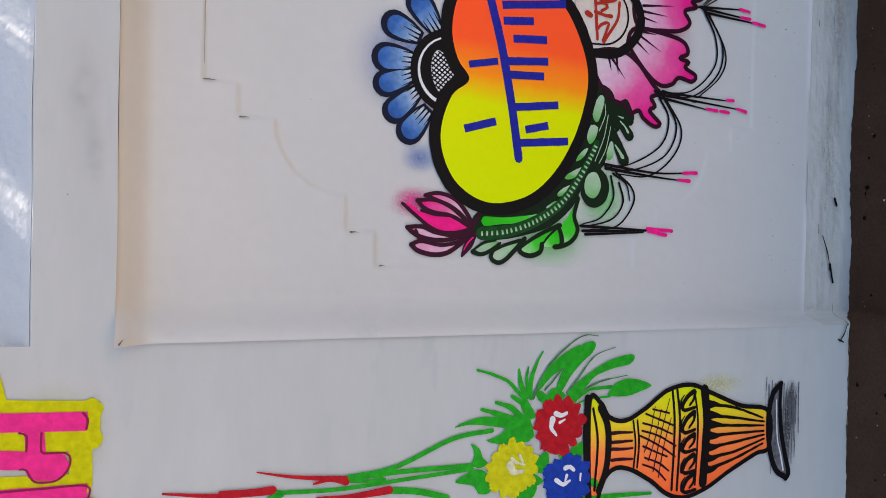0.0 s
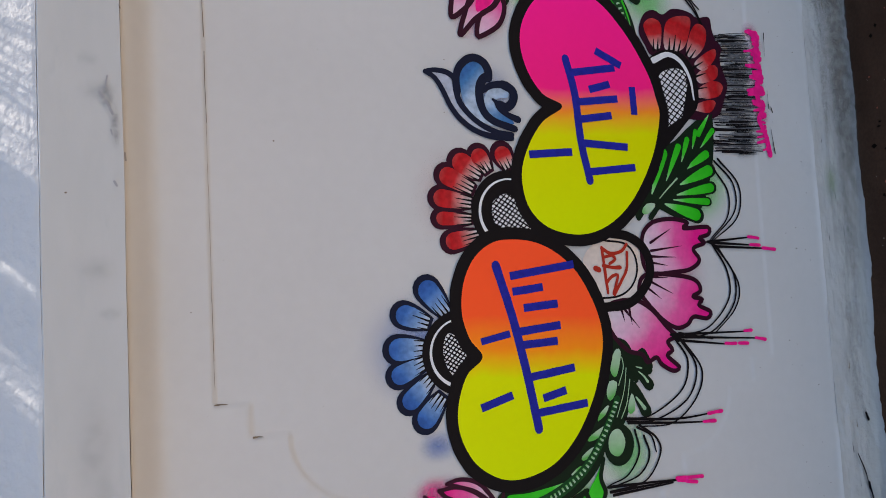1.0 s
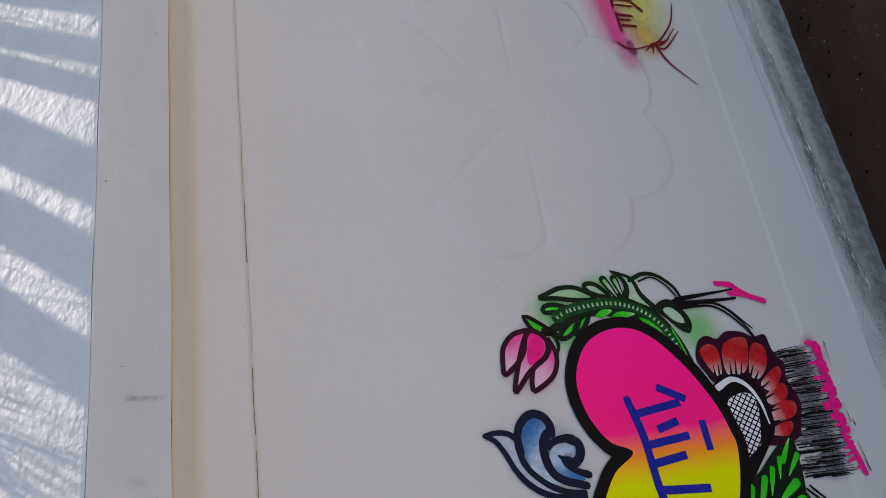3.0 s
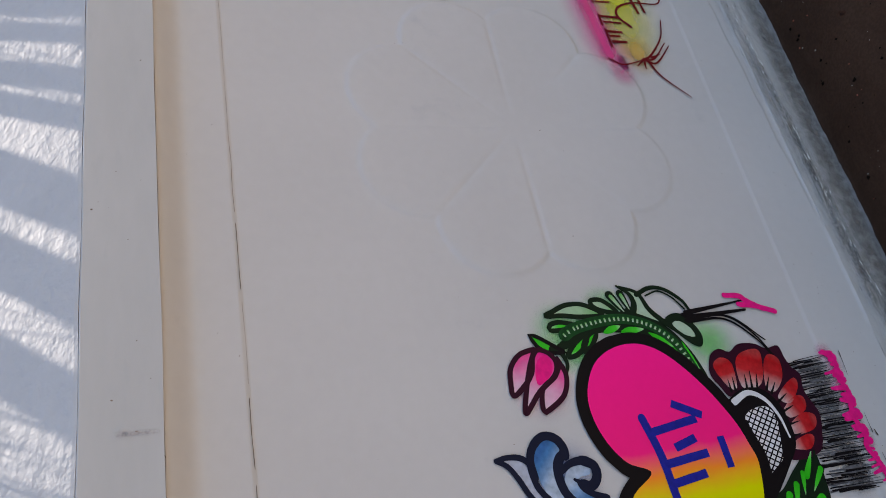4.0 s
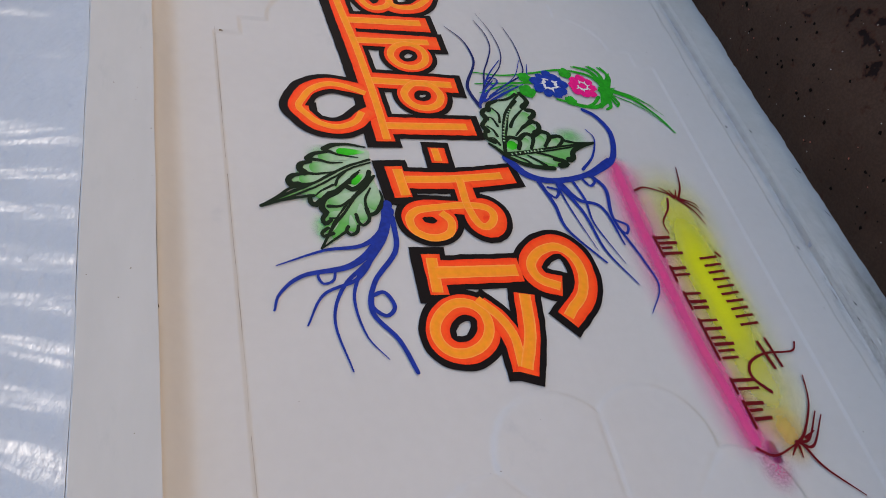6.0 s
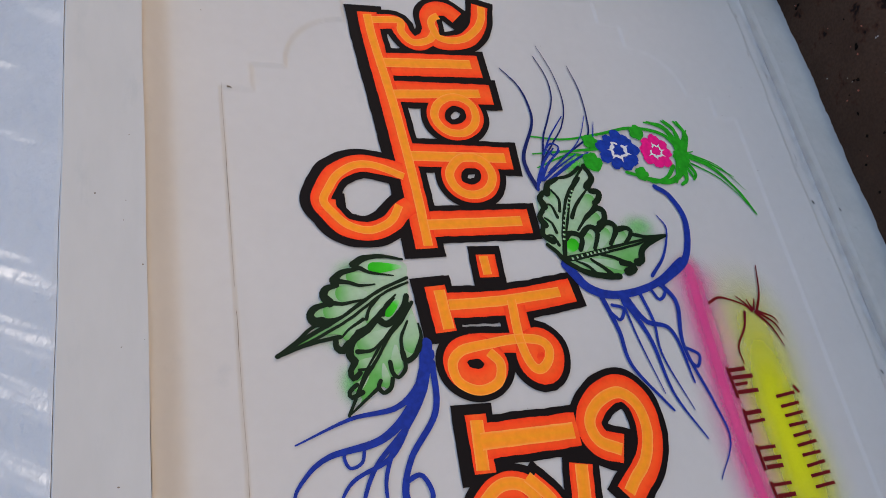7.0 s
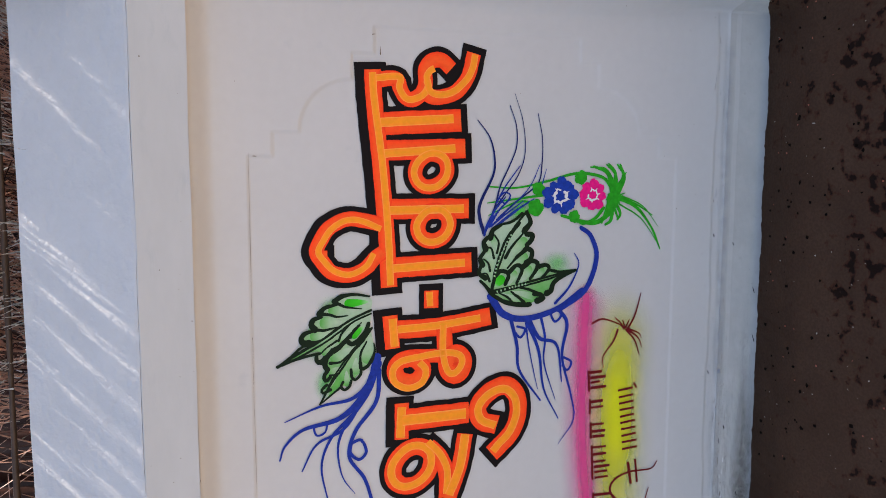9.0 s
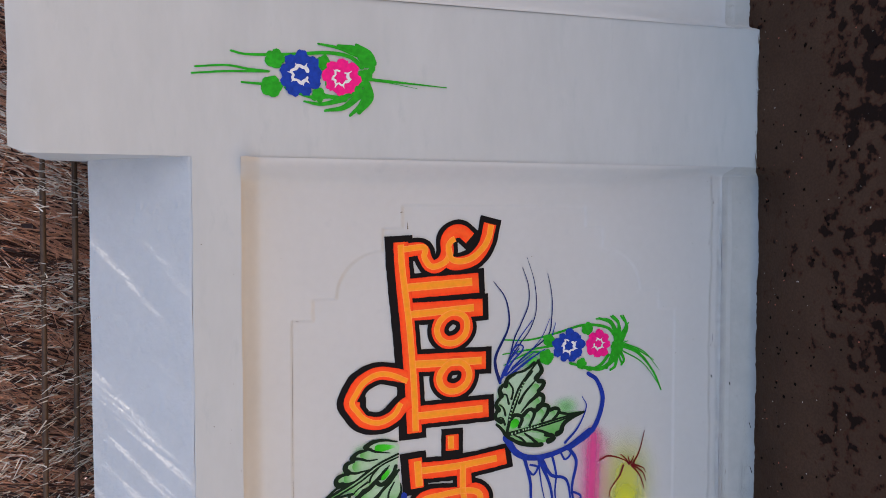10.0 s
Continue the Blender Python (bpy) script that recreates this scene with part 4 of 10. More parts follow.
haze(m, "spray_mist", MIST_BLUE, (14.3, 62.9), 73.2, 73.2, 0)

m = motif("painted_flower", "half-round red flower with dark outlined petals and hatched heart", "wall painting", (28, 50.1), "half-round flowers")
petal_fan(m, PETAL_RED, MAROON, [((26.7, 55.3), (25.7, 59.8), 2.9), ((28.5, 56.1), (28.7, 60.8), 2.5), ((30.4, 56), (31.2, 61), 3.0), ((32, 55.7), (34.2, 60), 3.1), ((33.7, 54.6), (35.9, 58.3), 3.3), ((34.2, 53.6), (37.1, 55.4), 3.0), ((34.6, 50.9), (37.5, 52.3), 3.0)], (29.3, 51.0), 4.85, -18, 140, 3.8)
lattice_patch(m, [(30.6, 53), (31.4, 51.4), (30.4, 50.1), (28.4, 49), (27, 47.8), (27.2, 50.8), (27.8, 52.8), (29.3, 53.3)], 58, 0.47)
haze(m, "spray_mist", MIST_RED, (31, 58), 54.9, 67.1, 0)

m = motif("painted_flower", "half-round red flower with dark outlined petals and hatched heart", "wall painting", (44.3, 28.1), "half-round flowers")
fill(m, "petal_ground", MAROON, [(52, 31.8), (54.2, 30.9), (54.9, 29.4), (54.4, 28.1), (55.2, 26.7), (55.3, 25.2), (55, 23.8), (54.4, 22.7), (54.6, 20.8), (53, 20.5), (51.6, 20), (50.8, 19.2), (48.8, 19.6), (47.2, 19.1), (45.6, 18.7), (43.6, 19.4), (41.6, 20.5), (40.9, 23), (41.5, 25.6), (45.7, 25.3), (48.6, 26.5), (48.9, 30), (50.2, 31)], lift=1.6)
fill(m, "petal", PETAL_RED, [(49.9, 29.7), (51.5, 30.7), (53, 31), (53.8, 29.7), (53, 28.4), (50, 28.8)], grad=[(49.9, 29.4), (53.8, 29.8)], lift=1.9)
fill(m, "petal", PETAL_RED, [(49.9, 28), (53, 27.8), (54.2, 26.4), (54.4, 24.1), (53.1, 23.9), (50.1, 25.3)], grad=[(49.6, 26.8), (54.3, 25.4)], lift=1.9)
fill(m, "petal", PETAL_RED, [(49.6, 24.8), (52.3, 24), (53.6, 22.8), (52.9, 21.5), (50.7, 21.9), (49, 23.7)], grad=[(49.2, 24.4), (53.4, 21.9)], lift=1.9)
fill(m, "petal", PETAL_RED, [(48.2, 23.7), (49.6, 22.1), (50.4, 20.3), (49.2, 20.3), (47.4, 22.2)], grad=[(48, 23.8), (50.1, 20.4)], lift=1.9)
fill(m, "petal", PETAL_RED, [(46.8, 23.5), (48.2, 21.2), (47.9, 20.1), (46.4, 20.5), (45.7, 23.1)], grad=[(46.2, 23.6), (47.5, 20.1)], lift=1.9)
fill(m, "petal", PETAL_RED, [(44.8, 23.6), (46.1, 21.1), (45.6, 19.5), (44.1, 20.3), (43.7, 23.2)], grad=[(44.3, 23.7), (45.2, 19.7)], lift=1.9)
fill(m, "petal", PETAL_RED, [(42.9, 23.9), (43.6, 21.6), (43.2, 20.8), (41.9, 21.9), (42.2, 24.2)], grad=[(42.6, 24.1), (42.9, 20.9)], lift=1.9)
stroke(m, "hatch_line", BLACK, 2.6, [(49.6, 29.8), (51.1, 29.7)], lift=2.1, taper=(1.3, 0.3))
stroke(m, "hatch_line", BLACK, 2.6, [(49.7, 29.2), (51.3, 29)], lift=2.1, taper=(1.3, 0.3))
stroke(m, "hatch_line", BLACK, 2.6, [(49.7, 27.5), (51.4, 27.2)], lift=2.1, taper=(1.3, 0.3))
stroke(m, "hatch_line", BLACK, 2.6, [(49.7, 26.8), (51.8, 26.3)], lift=2.1, taper=(1.3, 0.3))
stroke(m, "hatch_line", BLACK, 2.6, [(49.6, 26.1), (51.3, 25.5)], lift=2.1, taper=(1.3, 0.3))
stroke(m, "hatch_line", BLACK, 2.6, [(49.3, 24.9), (50.8, 23.9)], lift=2.1, taper=(1.3, 0.3))
stroke(m, "hatch_line", BLACK, 2.6, [(48.8, 24.4), (50.1, 23.3)], lift=2.1, taper=(1.3, 0.3))
stroke(m, "hatch_line", BLACK, 2.6, [(47.7, 23.9), (48.6, 22.3)], lift=2.1, taper=(1.3, 0.3))
stroke(m, "hatch_line", BLACK, 2.6, [(46.5, 23.8), (47.1, 22)], lift=2.1, taper=(1.3, 0.3))
stroke(m, "hatch_line", BLACK, 2.6, [(44.9, 23.9), (45.2, 22)], lift=2.1, taper=(1.3, 0.3))
stroke(m, "hatch_line", BLACK, 2.6, [(43.5, 24.2), (43.8, 22.3)], lift=2.1, taper=(1.3, 0.3))
fill(m, "heart_ground", BLACK, [(47.9, 31.3), (49.7, 28.5), (49.4, 25.5), (46.9, 23.7), (43, 23.6), (40.5, 25.6), (37.1, 29.2), (36.7, 30.8), (42, 30.9), (45.7, 30.8)], lift=2.2)
stroke(m, "white_arc", WHITE, 5.8, [(48.3, 30), (49.2, 27.7), (48.3, 25.8), (46.2, 24.6), (43.5, 24.2)], lift=2.35, taper=(1.4, 0.4))
lattice_patch(m, [(46.6, 29.1), (47.4, 27.2), (47.1, 25.5), (44.9, 24.6), (42.4, 25.1), (39.8, 27.1), (37.9, 29.2), (38.1, 30), (42.3, 29.1), (45, 29.3)], 58, 0.62)

m = motif("painted_flower", "ragged pink flower around a cream disc lettered in red", "wall painting", (22.3, 36.5), "half-round flowers")
haze(m, "spray_mist", MIST_PINK, (20.3, 30.2), 67.1, 73.2, 0)
fill(m, "petal", PETAL_PINK, [(25.7, 33.5), (27.7, 32), (28.2, 29.1), (27.7, 26.6), (27, 27.3), (27.1, 23.6), (26.2, 23.5), (25.7, 25), (25.1, 24.2), (24.4, 26), (23, 25.2), (22, 26.3), (21.6, 28.4), (21.8, 33)], grad=[(23.6, 33.2), (25.1, 25.1)], lift=1.2)
stroke(m, "petal_outline", MAROON, 5.5, [(25.7, 33.5), (27.7, 32), (28.2, 29.1), (27.7, 26.6), (27, 27.3), (27.1, 23.6), (26.2, 23.5), (25.7, 25), (25.1, 24.2), (24.4, 26), (23, 25.2), (22, 26.3), (21.6, 28.4), (21.8, 33)], closed=True, lift=1.7)
fill(m, "petal", PETAL_PINK, [(21.4, 33.2), (21.1, 28.5), (20.4, 26), (19.1, 25.4), (18.4, 26.6), (18, 25.2), (17.3, 25.8), (16.4, 24.1), (15.6, 24.7), (15.9, 26.7), (15, 27.7), (14.7, 29.4), (15.9, 31.4), (18.4, 33.7), (19.7, 34.4)], grad=[(20.5, 33.9), (16.6, 25.9)], lift=1.2)
stroke(m, "petal_outline", MAROON, 5.5, [(21.4, 33.2), (21.1, 28.5), (20.4, 26), (19.1, 25.4), (18.4, 26.6), (18, 25.2), (17.3, 25.8), (16.4, 24.1), (15.6, 24.7), (15.9, 26.7), (15, 27.7), (14.7, 29.4), (15.9, 31.4), (18.4, 33.7), (19.7, 34.4)], closed=True, lift=1.7)
fill(m, "petal", PETAL_PINK, [(18.4, 35.3), (17.2, 32.9), (14.8, 30.7), (13.7, 29.5), (13.1, 30.8), (12, 30.2), (11.4, 31), (9.9, 29.4), (9.5, 30.3), (10.4, 31.9), (11.3, 32.6), (10.8, 33.9), (11.8, 34.6), (12.4, 36.5), (14.3, 38.4), (16.7, 39.4), (18.1, 38.5)], grad=[(17.6, 37.3), (11, 31)], lift=1.2)
stroke(m, "petal_outline", MAROON, 5.5, [(18.4, 35.3), (17.2, 32.9), (14.8, 30.7), (13.7, 29.5), (13.1, 30.8), (12, 30.2), (11.4, 31), (9.9, 29.4), (9.5, 30.3), (10.4, 31.9), (11.3, 32.6), (10.8, 33.9), (11.8, 34.6), (12.4, 36.5), (14.3, 38.4), (16.7, 39.4), (18.1, 38.5)], closed=True, lift=1.7)
stroke(m, "hatch_line", MAROON, 3.0, [(25.3, 32.3), (27, 29.2)], lift=1.8, taper=(1.2, 0.1))
stroke(m, "hatch_line", MAROON, 3.0, [(24.3, 32.3), (24.8, 27.7)], lift=1.8, taper=(1.2, 0.1))
stroke(m, "hatch_line", MAROON, 3.0, [(23.6, 32.4), (23.4, 28.7)], lift=1.8, taper=(1.2, 0.1))
stroke(m, "hatch_line", MAROON, 3.0, [(22.9, 32.6), (22.4, 30)], lift=1.8, taper=(1.2, 0.1))
stroke(m, "hatch_line", MAROON, 3.0, [(20.6, 32.8), (18.9, 29.5)], lift=1.8, taper=(1.2, 0.1))
stroke(m, "hatch_line", MAROON, 3.0, [(19.9, 33.3), (18.3, 31.2)], lift=1.8, taper=(1.2, 0.1))
stroke(m, "hatch_line", MAROON, 3.0, [(21.1, 32.6), (20.9, 30.1)], lift=1.8, taper=(1.2, 0.1))
stroke(m, "hatch_line", MAROON, 3.0, [(17.3, 36.6), (15, 34.7)], lift=1.8, taper=(1.2, 0.1))
stroke(m, "hatch_line", MAROON, 3.0, [(17.5, 36), (15.4, 35.7)], lift=1.8, taper=(1.2, 0.1))
stroke(m, "hatch_line", MAROON, 3.0, [(17.4, 37.1), (15.8, 36.7)], lift=1.8, taper=(1.2, 0.1))
fill(m, "disc", CREAM, [(26.3, 38.6), (25.7, 35.9), (24.3, 34), (22, 33.4), (19.8, 34.3), (18.5, 36.5), (18.4, 39.6), (20.8, 41.2), (23.2, 41.9), (24.8, 41)], grad=[(26.3, 38.6), (18.4, 39.6)], lift=1.3)
stroke(m, "disc_ring", BLACK, 11.6, [(26.7, 38.7), (26.1, 35.4), (24.5, 33.3), (22, 32.6), (19.7, 33.7), (18, 36.1), (17.7, 39.7)], lift=1.9)
stroke(m, "inner_ring", BLACK, 2.4, [(25.7, 38.7), (25.3, 36.1), (24, 34.8), (22, 34.5), (20.1, 35.4), (19, 37.2), (18.8, 40)], lift=1.9)
stroke(m, "lettering", RED_TEXT, 3.7, [(24.9, 39.3), (23.9, 39.2), (21.7, 39), (19.4, 38.8)], lift=2.2, ragged=1)
stroke(m, "lettering", RED_TEXT, 4.3, [(24.8, 39.3), (24.1, 38), (24.4, 36.5), (25.2, 35.8)], lift=2.2, ragged=1)
stroke(m, "lettering", RED_TEXT, 3.7, [(23.7, 39), (23.9, 37.9), (23.4, 37.5), (22.9, 38.3)], lift=2.2, ragged=1)
stroke(m, "lettering", RED_TEXT, 4.3, [(22.7, 39.2), (22.4, 37.9), (22.4, 36.9)], lift=2.2, ragged=1)
stroke(m, "lettering", RED_TEXT, 3.7, [(20.7, 38.8), (21.3, 38.2), (21.5, 37.3), (20.4, 37.6), (19.3, 38)], lift=2.2, ragged=1)
stroke(m, "lettering", RED_TEXT, 3.7, [(24.2, 35.8), (22.2, 36), (20.7, 36.9), (19.2, 37.9)], lift=2.2, ragged=1)
stroke(m, "lettering", RED_TEXT, 6.1, [(22.4, 40.3), (22.2, 39.8)], lift=2.2, ragged=1)

m = motif("painted_lotus", "pink painted lotus bud with maroon outlines", "wall painting", (-3.3, 58.5))
haze(m, "spray_mist", MIST_PINK, (-1.2, 61.4), 40, 24)
haze(m, "spray_mist", MIST_STRONG_PINK, (-1.0, 62.0), 24, 17)
fill(m, "petal", PETAL_PINK, [(-0.3, 60.4), (-0.1, 59.3), (-0.2, 57.9), (-0.9, 56.6), (-2.1, 55.5), (-3.4, 54.9), (-2.4, 56.0), (-1.3, 57.5), (-0.7, 59.1)], grad=[(-3.6, 54.7), (2.5, 62.1)], lift=1.3)
fill(m, "petal", PETAL_PINK, [(-0.9, 61.4), (-0.9, 59.3), (-1.6, 57.3), (-2.9, 55.7), (-3.7, 54.9), (-3.1, 56.1), (-2.4, 57.7), (-2.2, 59.4), (-1.7, 60.6)], grad=[(-3.8, 54.7), (-0.9, 60.6)], lift=1.32)
fill(m, "petal", PINK, [(-2.2, 60.9), (-2.4, 59.0), (-2.7, 57.1), (-3.9, 55.0), (-4.4, 57.1), (-4.1, 59.1), (-3.2, 60.5), (-2.1, 62.0), (-1.3, 63.1), (-1.5, 61.9)], lift=1.34)
fill(m, "petal", PETAL_PINK, [(-3.9, 62.4), (-3.9, 60.7), (-4.4, 59.1), (-4.7, 56.5), (-4.2, 55.0), (-4.8, 55.9), (-5.2, 57.8), (-5.1, 59.8), (-4.7, 61.4)], grad=[(-4.1, 54.7), (-3.7, 74.0)], lift=1.32)
fill(m, "petal", PETAL_PINK, [(-5.8, 61.9), (-5.5, 60.8), (-5.8, 58.5), (-5.4, 56.5), (-4.3, 54.9), (-5.6, 56.2), (-6.6, 57.9), (-6.8, 59.5), (-6.5, 61.1)], grad=[(-4.1, 54.7), (-6.2, 71.7)], lift=1.3)
stroke(m, "petal_outline", LOTUS_LINE, 5.5, [(-0.3, 60.5), (-0.0, 59.2), (-0.2, 57.8), (-0.9, 56.5), (-2.2, 55.4), (-3.5, 54.7)], lift=1.8, taper=(0.8, 1))
stroke(m, "petal_outline", LOTUS_LINE, 4.8, [(-0.3, 60.5), (-0.8, 59.0), (-1.4, 57.4), (-2.4, 56.0), (-3.6, 54.9)], lift=1.8, taper=(0.9, 0.9))
stroke(m, "petal_outline", LOTUS_LINE, 4.8, [(-0.9, 61.4), (-0.8, 59.3), (-1.6, 57.3), (-2.9, 55.7), (-3.8, 54.8)], lift=1.8, taper=(0.9, 0.9))
stroke(m, "petal_outline", LOTUS_LINE, 5.5, [(-0.9, 61.4), (-1.7, 60.6), (-2.2, 59.3), (-2.4, 57.6), (-3.2, 55.9)], lift=1.8, taper=(0.9, 0.7))
stroke(m, "petal_outline", LOTUS_LINE, 5.5, [(-1.3, 63.1), (-2.6, 61.5), (-3.8, 59.9), (-4.4, 58.4), (-4.4, 56.5), (-3.9, 54.7)], lift=1.8, taper=(0.7, 1))
stroke(m, "petal_outline", LOTUS_LINE, 4.8, [(-2.0, 60.9), (-2.4, 59.2), (-2.5, 57.3), (-3.2, 55.9), (-3.9, 54.7)], lift=1.8, taper=(0.7, 1))
stroke(m, "petal_outline", LOTUS_LINE, 6.2, [(-3.9, 62.5), (-3.8, 60.8), (-4.4, 59.1), (-4.7, 56.5), (-4.1, 54.7)], lift=1.8, taper=(0.8, 0.9))
stroke(m, "petal_outline", LOTUS_LINE, 5.5, [(-3.9, 62.5), (-4.7, 61.5), (-5.2, 59.8), (-5.2, 57.7), (-4.7, 55.7)], lift=1.8, taper=(1, 0.8))
stroke(m, "petal_outline", LOTUS_LINE, 4.8, [(-4.3, 61.5), (-5.1, 61.1), (-5.5, 60.5)], lift=1.8, taper=(1, 0.8))
stroke(m, "petal_outline", LOTUS_LINE, 5.5, [(-5.8, 62.0), (-5.4, 60.8), (-5.8, 58.5), (-5.4, 56.4), (-4.2, 54.8)], lift=1.8, taper=(0.9, 0.8))
stroke(m, "petal_outline", LOTUS_LINE, 6.2, [(-5.8, 62.0), (-6.5, 61.2), (-6.9, 59.5), (-6.7, 57.8), (-5.6, 56.1), (-4.3, 54.8)], lift=1.8, taper=(0.9, 0.9))
fill(m, "calyx", LOTUS_LINE, [(-7.2, 56.0), (-5.7, 55.7), (-4.4, 54.8), (-4.1, 53.7), (-4.9, 54.2), (-6.0, 54.7)], lift=1.82)
stroke(m, "calyx_shine", PINK, 2.4, [(-6.3, 55.7), (-5.5, 55.2), (-4.9, 54.6)], lift=1.9, taper=(0.5, 0.8))
stroke(m, "calyx", LOTUS_LINE, 5.5, [(-3.4, 54.9), (-2.6, 54.0), (-1.7, 53.8)], lift=1.8, taper=(1, 0.5))

m = motif("painted_bud", "pink painted tulip bud with maroon outlines", "wall painting", (53.4, 53.3))
haze(m, "spray_mist", MIST_PINK, (53, 53.4), 44.8, 48.0, 0)
fill(m, "petal", PETAL_PINK, [(56.8, 53.1), (56.4, 55.1), (55, 56.5), (53.4, 56.9), (51.8, 56.9), (52.9, 55.3), (54.2, 54.2), (55.9, 53.7)], grad=[(50.7, 55), (58.7, 54.8)], lift=1.35)
stroke(m, "petal_outline", MAROON, 6.0, [(56.8, 53.1), (56.4, 55.1), (55, 56.5), (53.4, 56.9), (51.8, 56.9), (52.9, 55.3), (54.2, 54.2), (55.9, 53.7)], closed=True, lift=1.8)
fill(m, "petal", PETAL_PINK, [(55.7, 50.9), (53.6, 50.2), (51.4, 51), (49.9, 53.2), (49.9, 53.9), (52.2, 53.4), (53.4, 51.7), (54.7, 50.8)], grad=[(49.3, 53.9), (55.7, 49.7)], lift=1.35)
stroke(m, "petal_outline", MAROON, 6.0, [(55.7, 50.9), (53.6, 50.2), (51.4, 51), (49.9, 53.2), (49.9, 53.9), (52.2, 53.4), (53.4, 51.7), (54.7, 50.8)], closed=True, lift=1.8)
fill(m, "petal", PETAL_PINK, [(56.7, 53), (56.3, 51.7), (55.1, 51), (53.6, 51.6), (51.9, 53.9), (49.8, 56), (52.6, 55.2), (55.4, 54)], grad=[(50.1, 55.8), (55.8, 51.8)], lift=1.35)
stroke(m, "petal_outline", MAROON, 6.0, [(56.7, 53), (56.3, 51.7), (55.1, 51), (53.6, 51.6), (51.9, 53.9), (49.8, 56), (52.6, 55.2), (55.4, 54)], closed=True, lift=1.8)
fill(m, "petal_heart", PINK, [(56.1, 52.1), (54.9, 51.5), (53.6, 52.1), (52.7, 53.7), (54, 53.8), (55.5, 53.2)], lift=1.45)
leaf(m, "sepal", LEAF_GREEN, (56.2, 49.5), (58.6, 53.4), 12.0, bend=0.1)

m = motif("painted_garland", "green leaf garland with black ladder stem under the heart", "wall painting", (-3.8, 48), "leaf garlands")
haze(m, "spray_mist", MIST_SOFT_GREEN, (-4.7, 44.6), 62, 44)
haze(m, "spray_mist", MIST_SOFT_GREEN, (0.4, 37.6), 44, 50)
fill(m, "leaf_ground", DARK_GREEN, [(-4.3, 54.7), (-5.1, 51.9), (-4.5, 48), (-3.2, 44.3), (-0.6, 41.4), (3, 39.7), (3.8, 37.8), (7.1, 36.4), (11, 35.8), (13.6, 36.8), (13.8, 39.7), (9.1, 40.6), (3.9, 42.3), (-0.1, 45.7), (-1.9, 50), (-2, 54.1)], lift=1.3)
fill(m, "leaf", LEAF_GREEN, [(-2.5, 53.4), (-2.5, 50.8), (-2.2, 47.9), (-1.9, 45.6), (-3, 48), (-3.3, 51.2), (-3.5, 53.3)], grad=[(-1.9, 45.6), (-2.7, 53.4)], lift=1.7)
fill(m, "leaf", LEAF_PALE, [(12.7, 38.2), (11.1, 39.2), (9.7, 39), (9.5, 38.4), (11.1, 37.8), (12.4, 37.6)], grad=[(12.7, 38.2), (9.5, 38.4)], lift=1.7)
fill(m, "leaf", LEAF_PALE, [(9, 39.4), (7.5, 39.9), (6.7, 39.5), (7.3, 38.8), (8.8, 38.4)], grad=[(9, 39.4), (7.3, 38.8)], lift=1.7)
fill(m, "leaf", LEAF_PALE, [(6.1, 40.1), (5.2, 41.1), (4.5, 41.3), (5.1, 40.3), (6.1, 39.7)], grad=[(6.1, 40.1), (5.1, 40.3)], lift=1.7)
fill(m, "leaf", LEAF_PALE, [(3.6, 41.2), (2.8, 42.6), (2.3, 42.7), (2.6, 41.4), (3.8, 40.5)], grad=[(3.6, 41.2), (2.6, 41.4)], lift=1.7)
fill(m, "leaf", LEAF_PALE, [(1.5, 42.5), (0.7, 43.7), (0.2, 43.6), (0.7, 42.3), (1.7, 41.5)], grad=[(1.5, 42.5), (0.7, 42.3)], lift=1.7)
fill(m, "leaf", LEAF_PALE, [(7.3, 36.5), (5.7, 37.1), (4.9, 36.9), (5.3, 36.2), (6.6, 36.1)], grad=[(7.3, 36.5), (5.3, 36.2)], lift=1.7)
fill(m, "leaf", LEAF_PALE, [(-1.2, 45.3), (-0.4, 44.2), (-0.5, 43.8), (-1.3, 44.5)], grad=[(-1.2, 45.3), (-1.3, 44.5)], lift=1.7)
stroke(m, "leaf_line", LEAF_PALE, 1.8, [(11.7, 37.5), (10.4, 37.4), (8.4, 38.2)], lift=1.75, taper=(0.6, 0.6))
stroke(m, "leaf_line", LEAF_PALE, 1.8, [(10.4, 37), (7.7, 37.5), (4.7, 38.7)], lift=1.75, taper=(0.6, 0.6))
stroke(m, "leaf_line", LEAF_PALE, 1.8, [(9, 36.6), (6.3, 37.2), (4.5, 38.1)], lift=1.75, taper=(0.6, 0.6))
fill(m, "leaf_ground", DARK_GREEN, [(12.9, 37.3), (12, 35.9), (12.6, 34.5), (11.6, 33.7), (10.1, 33.2), (10, 34.6), (8.4, 35.7), (10.4, 36.5)], lift=1.32)
stroke(m, "finger_leaf", DARK_GREEN, 13.9, [(10.7, 36.4), (10.3, 35.3), (9.9, 33.9)], lift=1.6, taper=(0.7, 0.9))
stroke(m, "finger_leaf", DARK_GREEN, 15.5, [(10.2, 36.2), (9.3, 34.9), (8.1, 33.9)], lift=1.6, taper=(0.7, 0.9))
stroke(m, "finger_leaf", DARK_GREEN, 17.1, [(8.2, 36.3), (6.8, 35.5), (5.0, 34.6)], lift=1.6, taper=(0.7, 0.9))
stroke(m, "leaf_shine", LEAF_PALE, 3.3, [(9.8, 35.3), (9.2, 34.6), (8.5, 34.1)], lift=1.9, taper=(0.4, 1))
stroke(m, "leaf_shine", LEAF_PALE, 4.9, [(6.8, 35.9), (6.2, 35.4), (5.4, 34.8)], lift=1.9, taper=(0.4, 1))
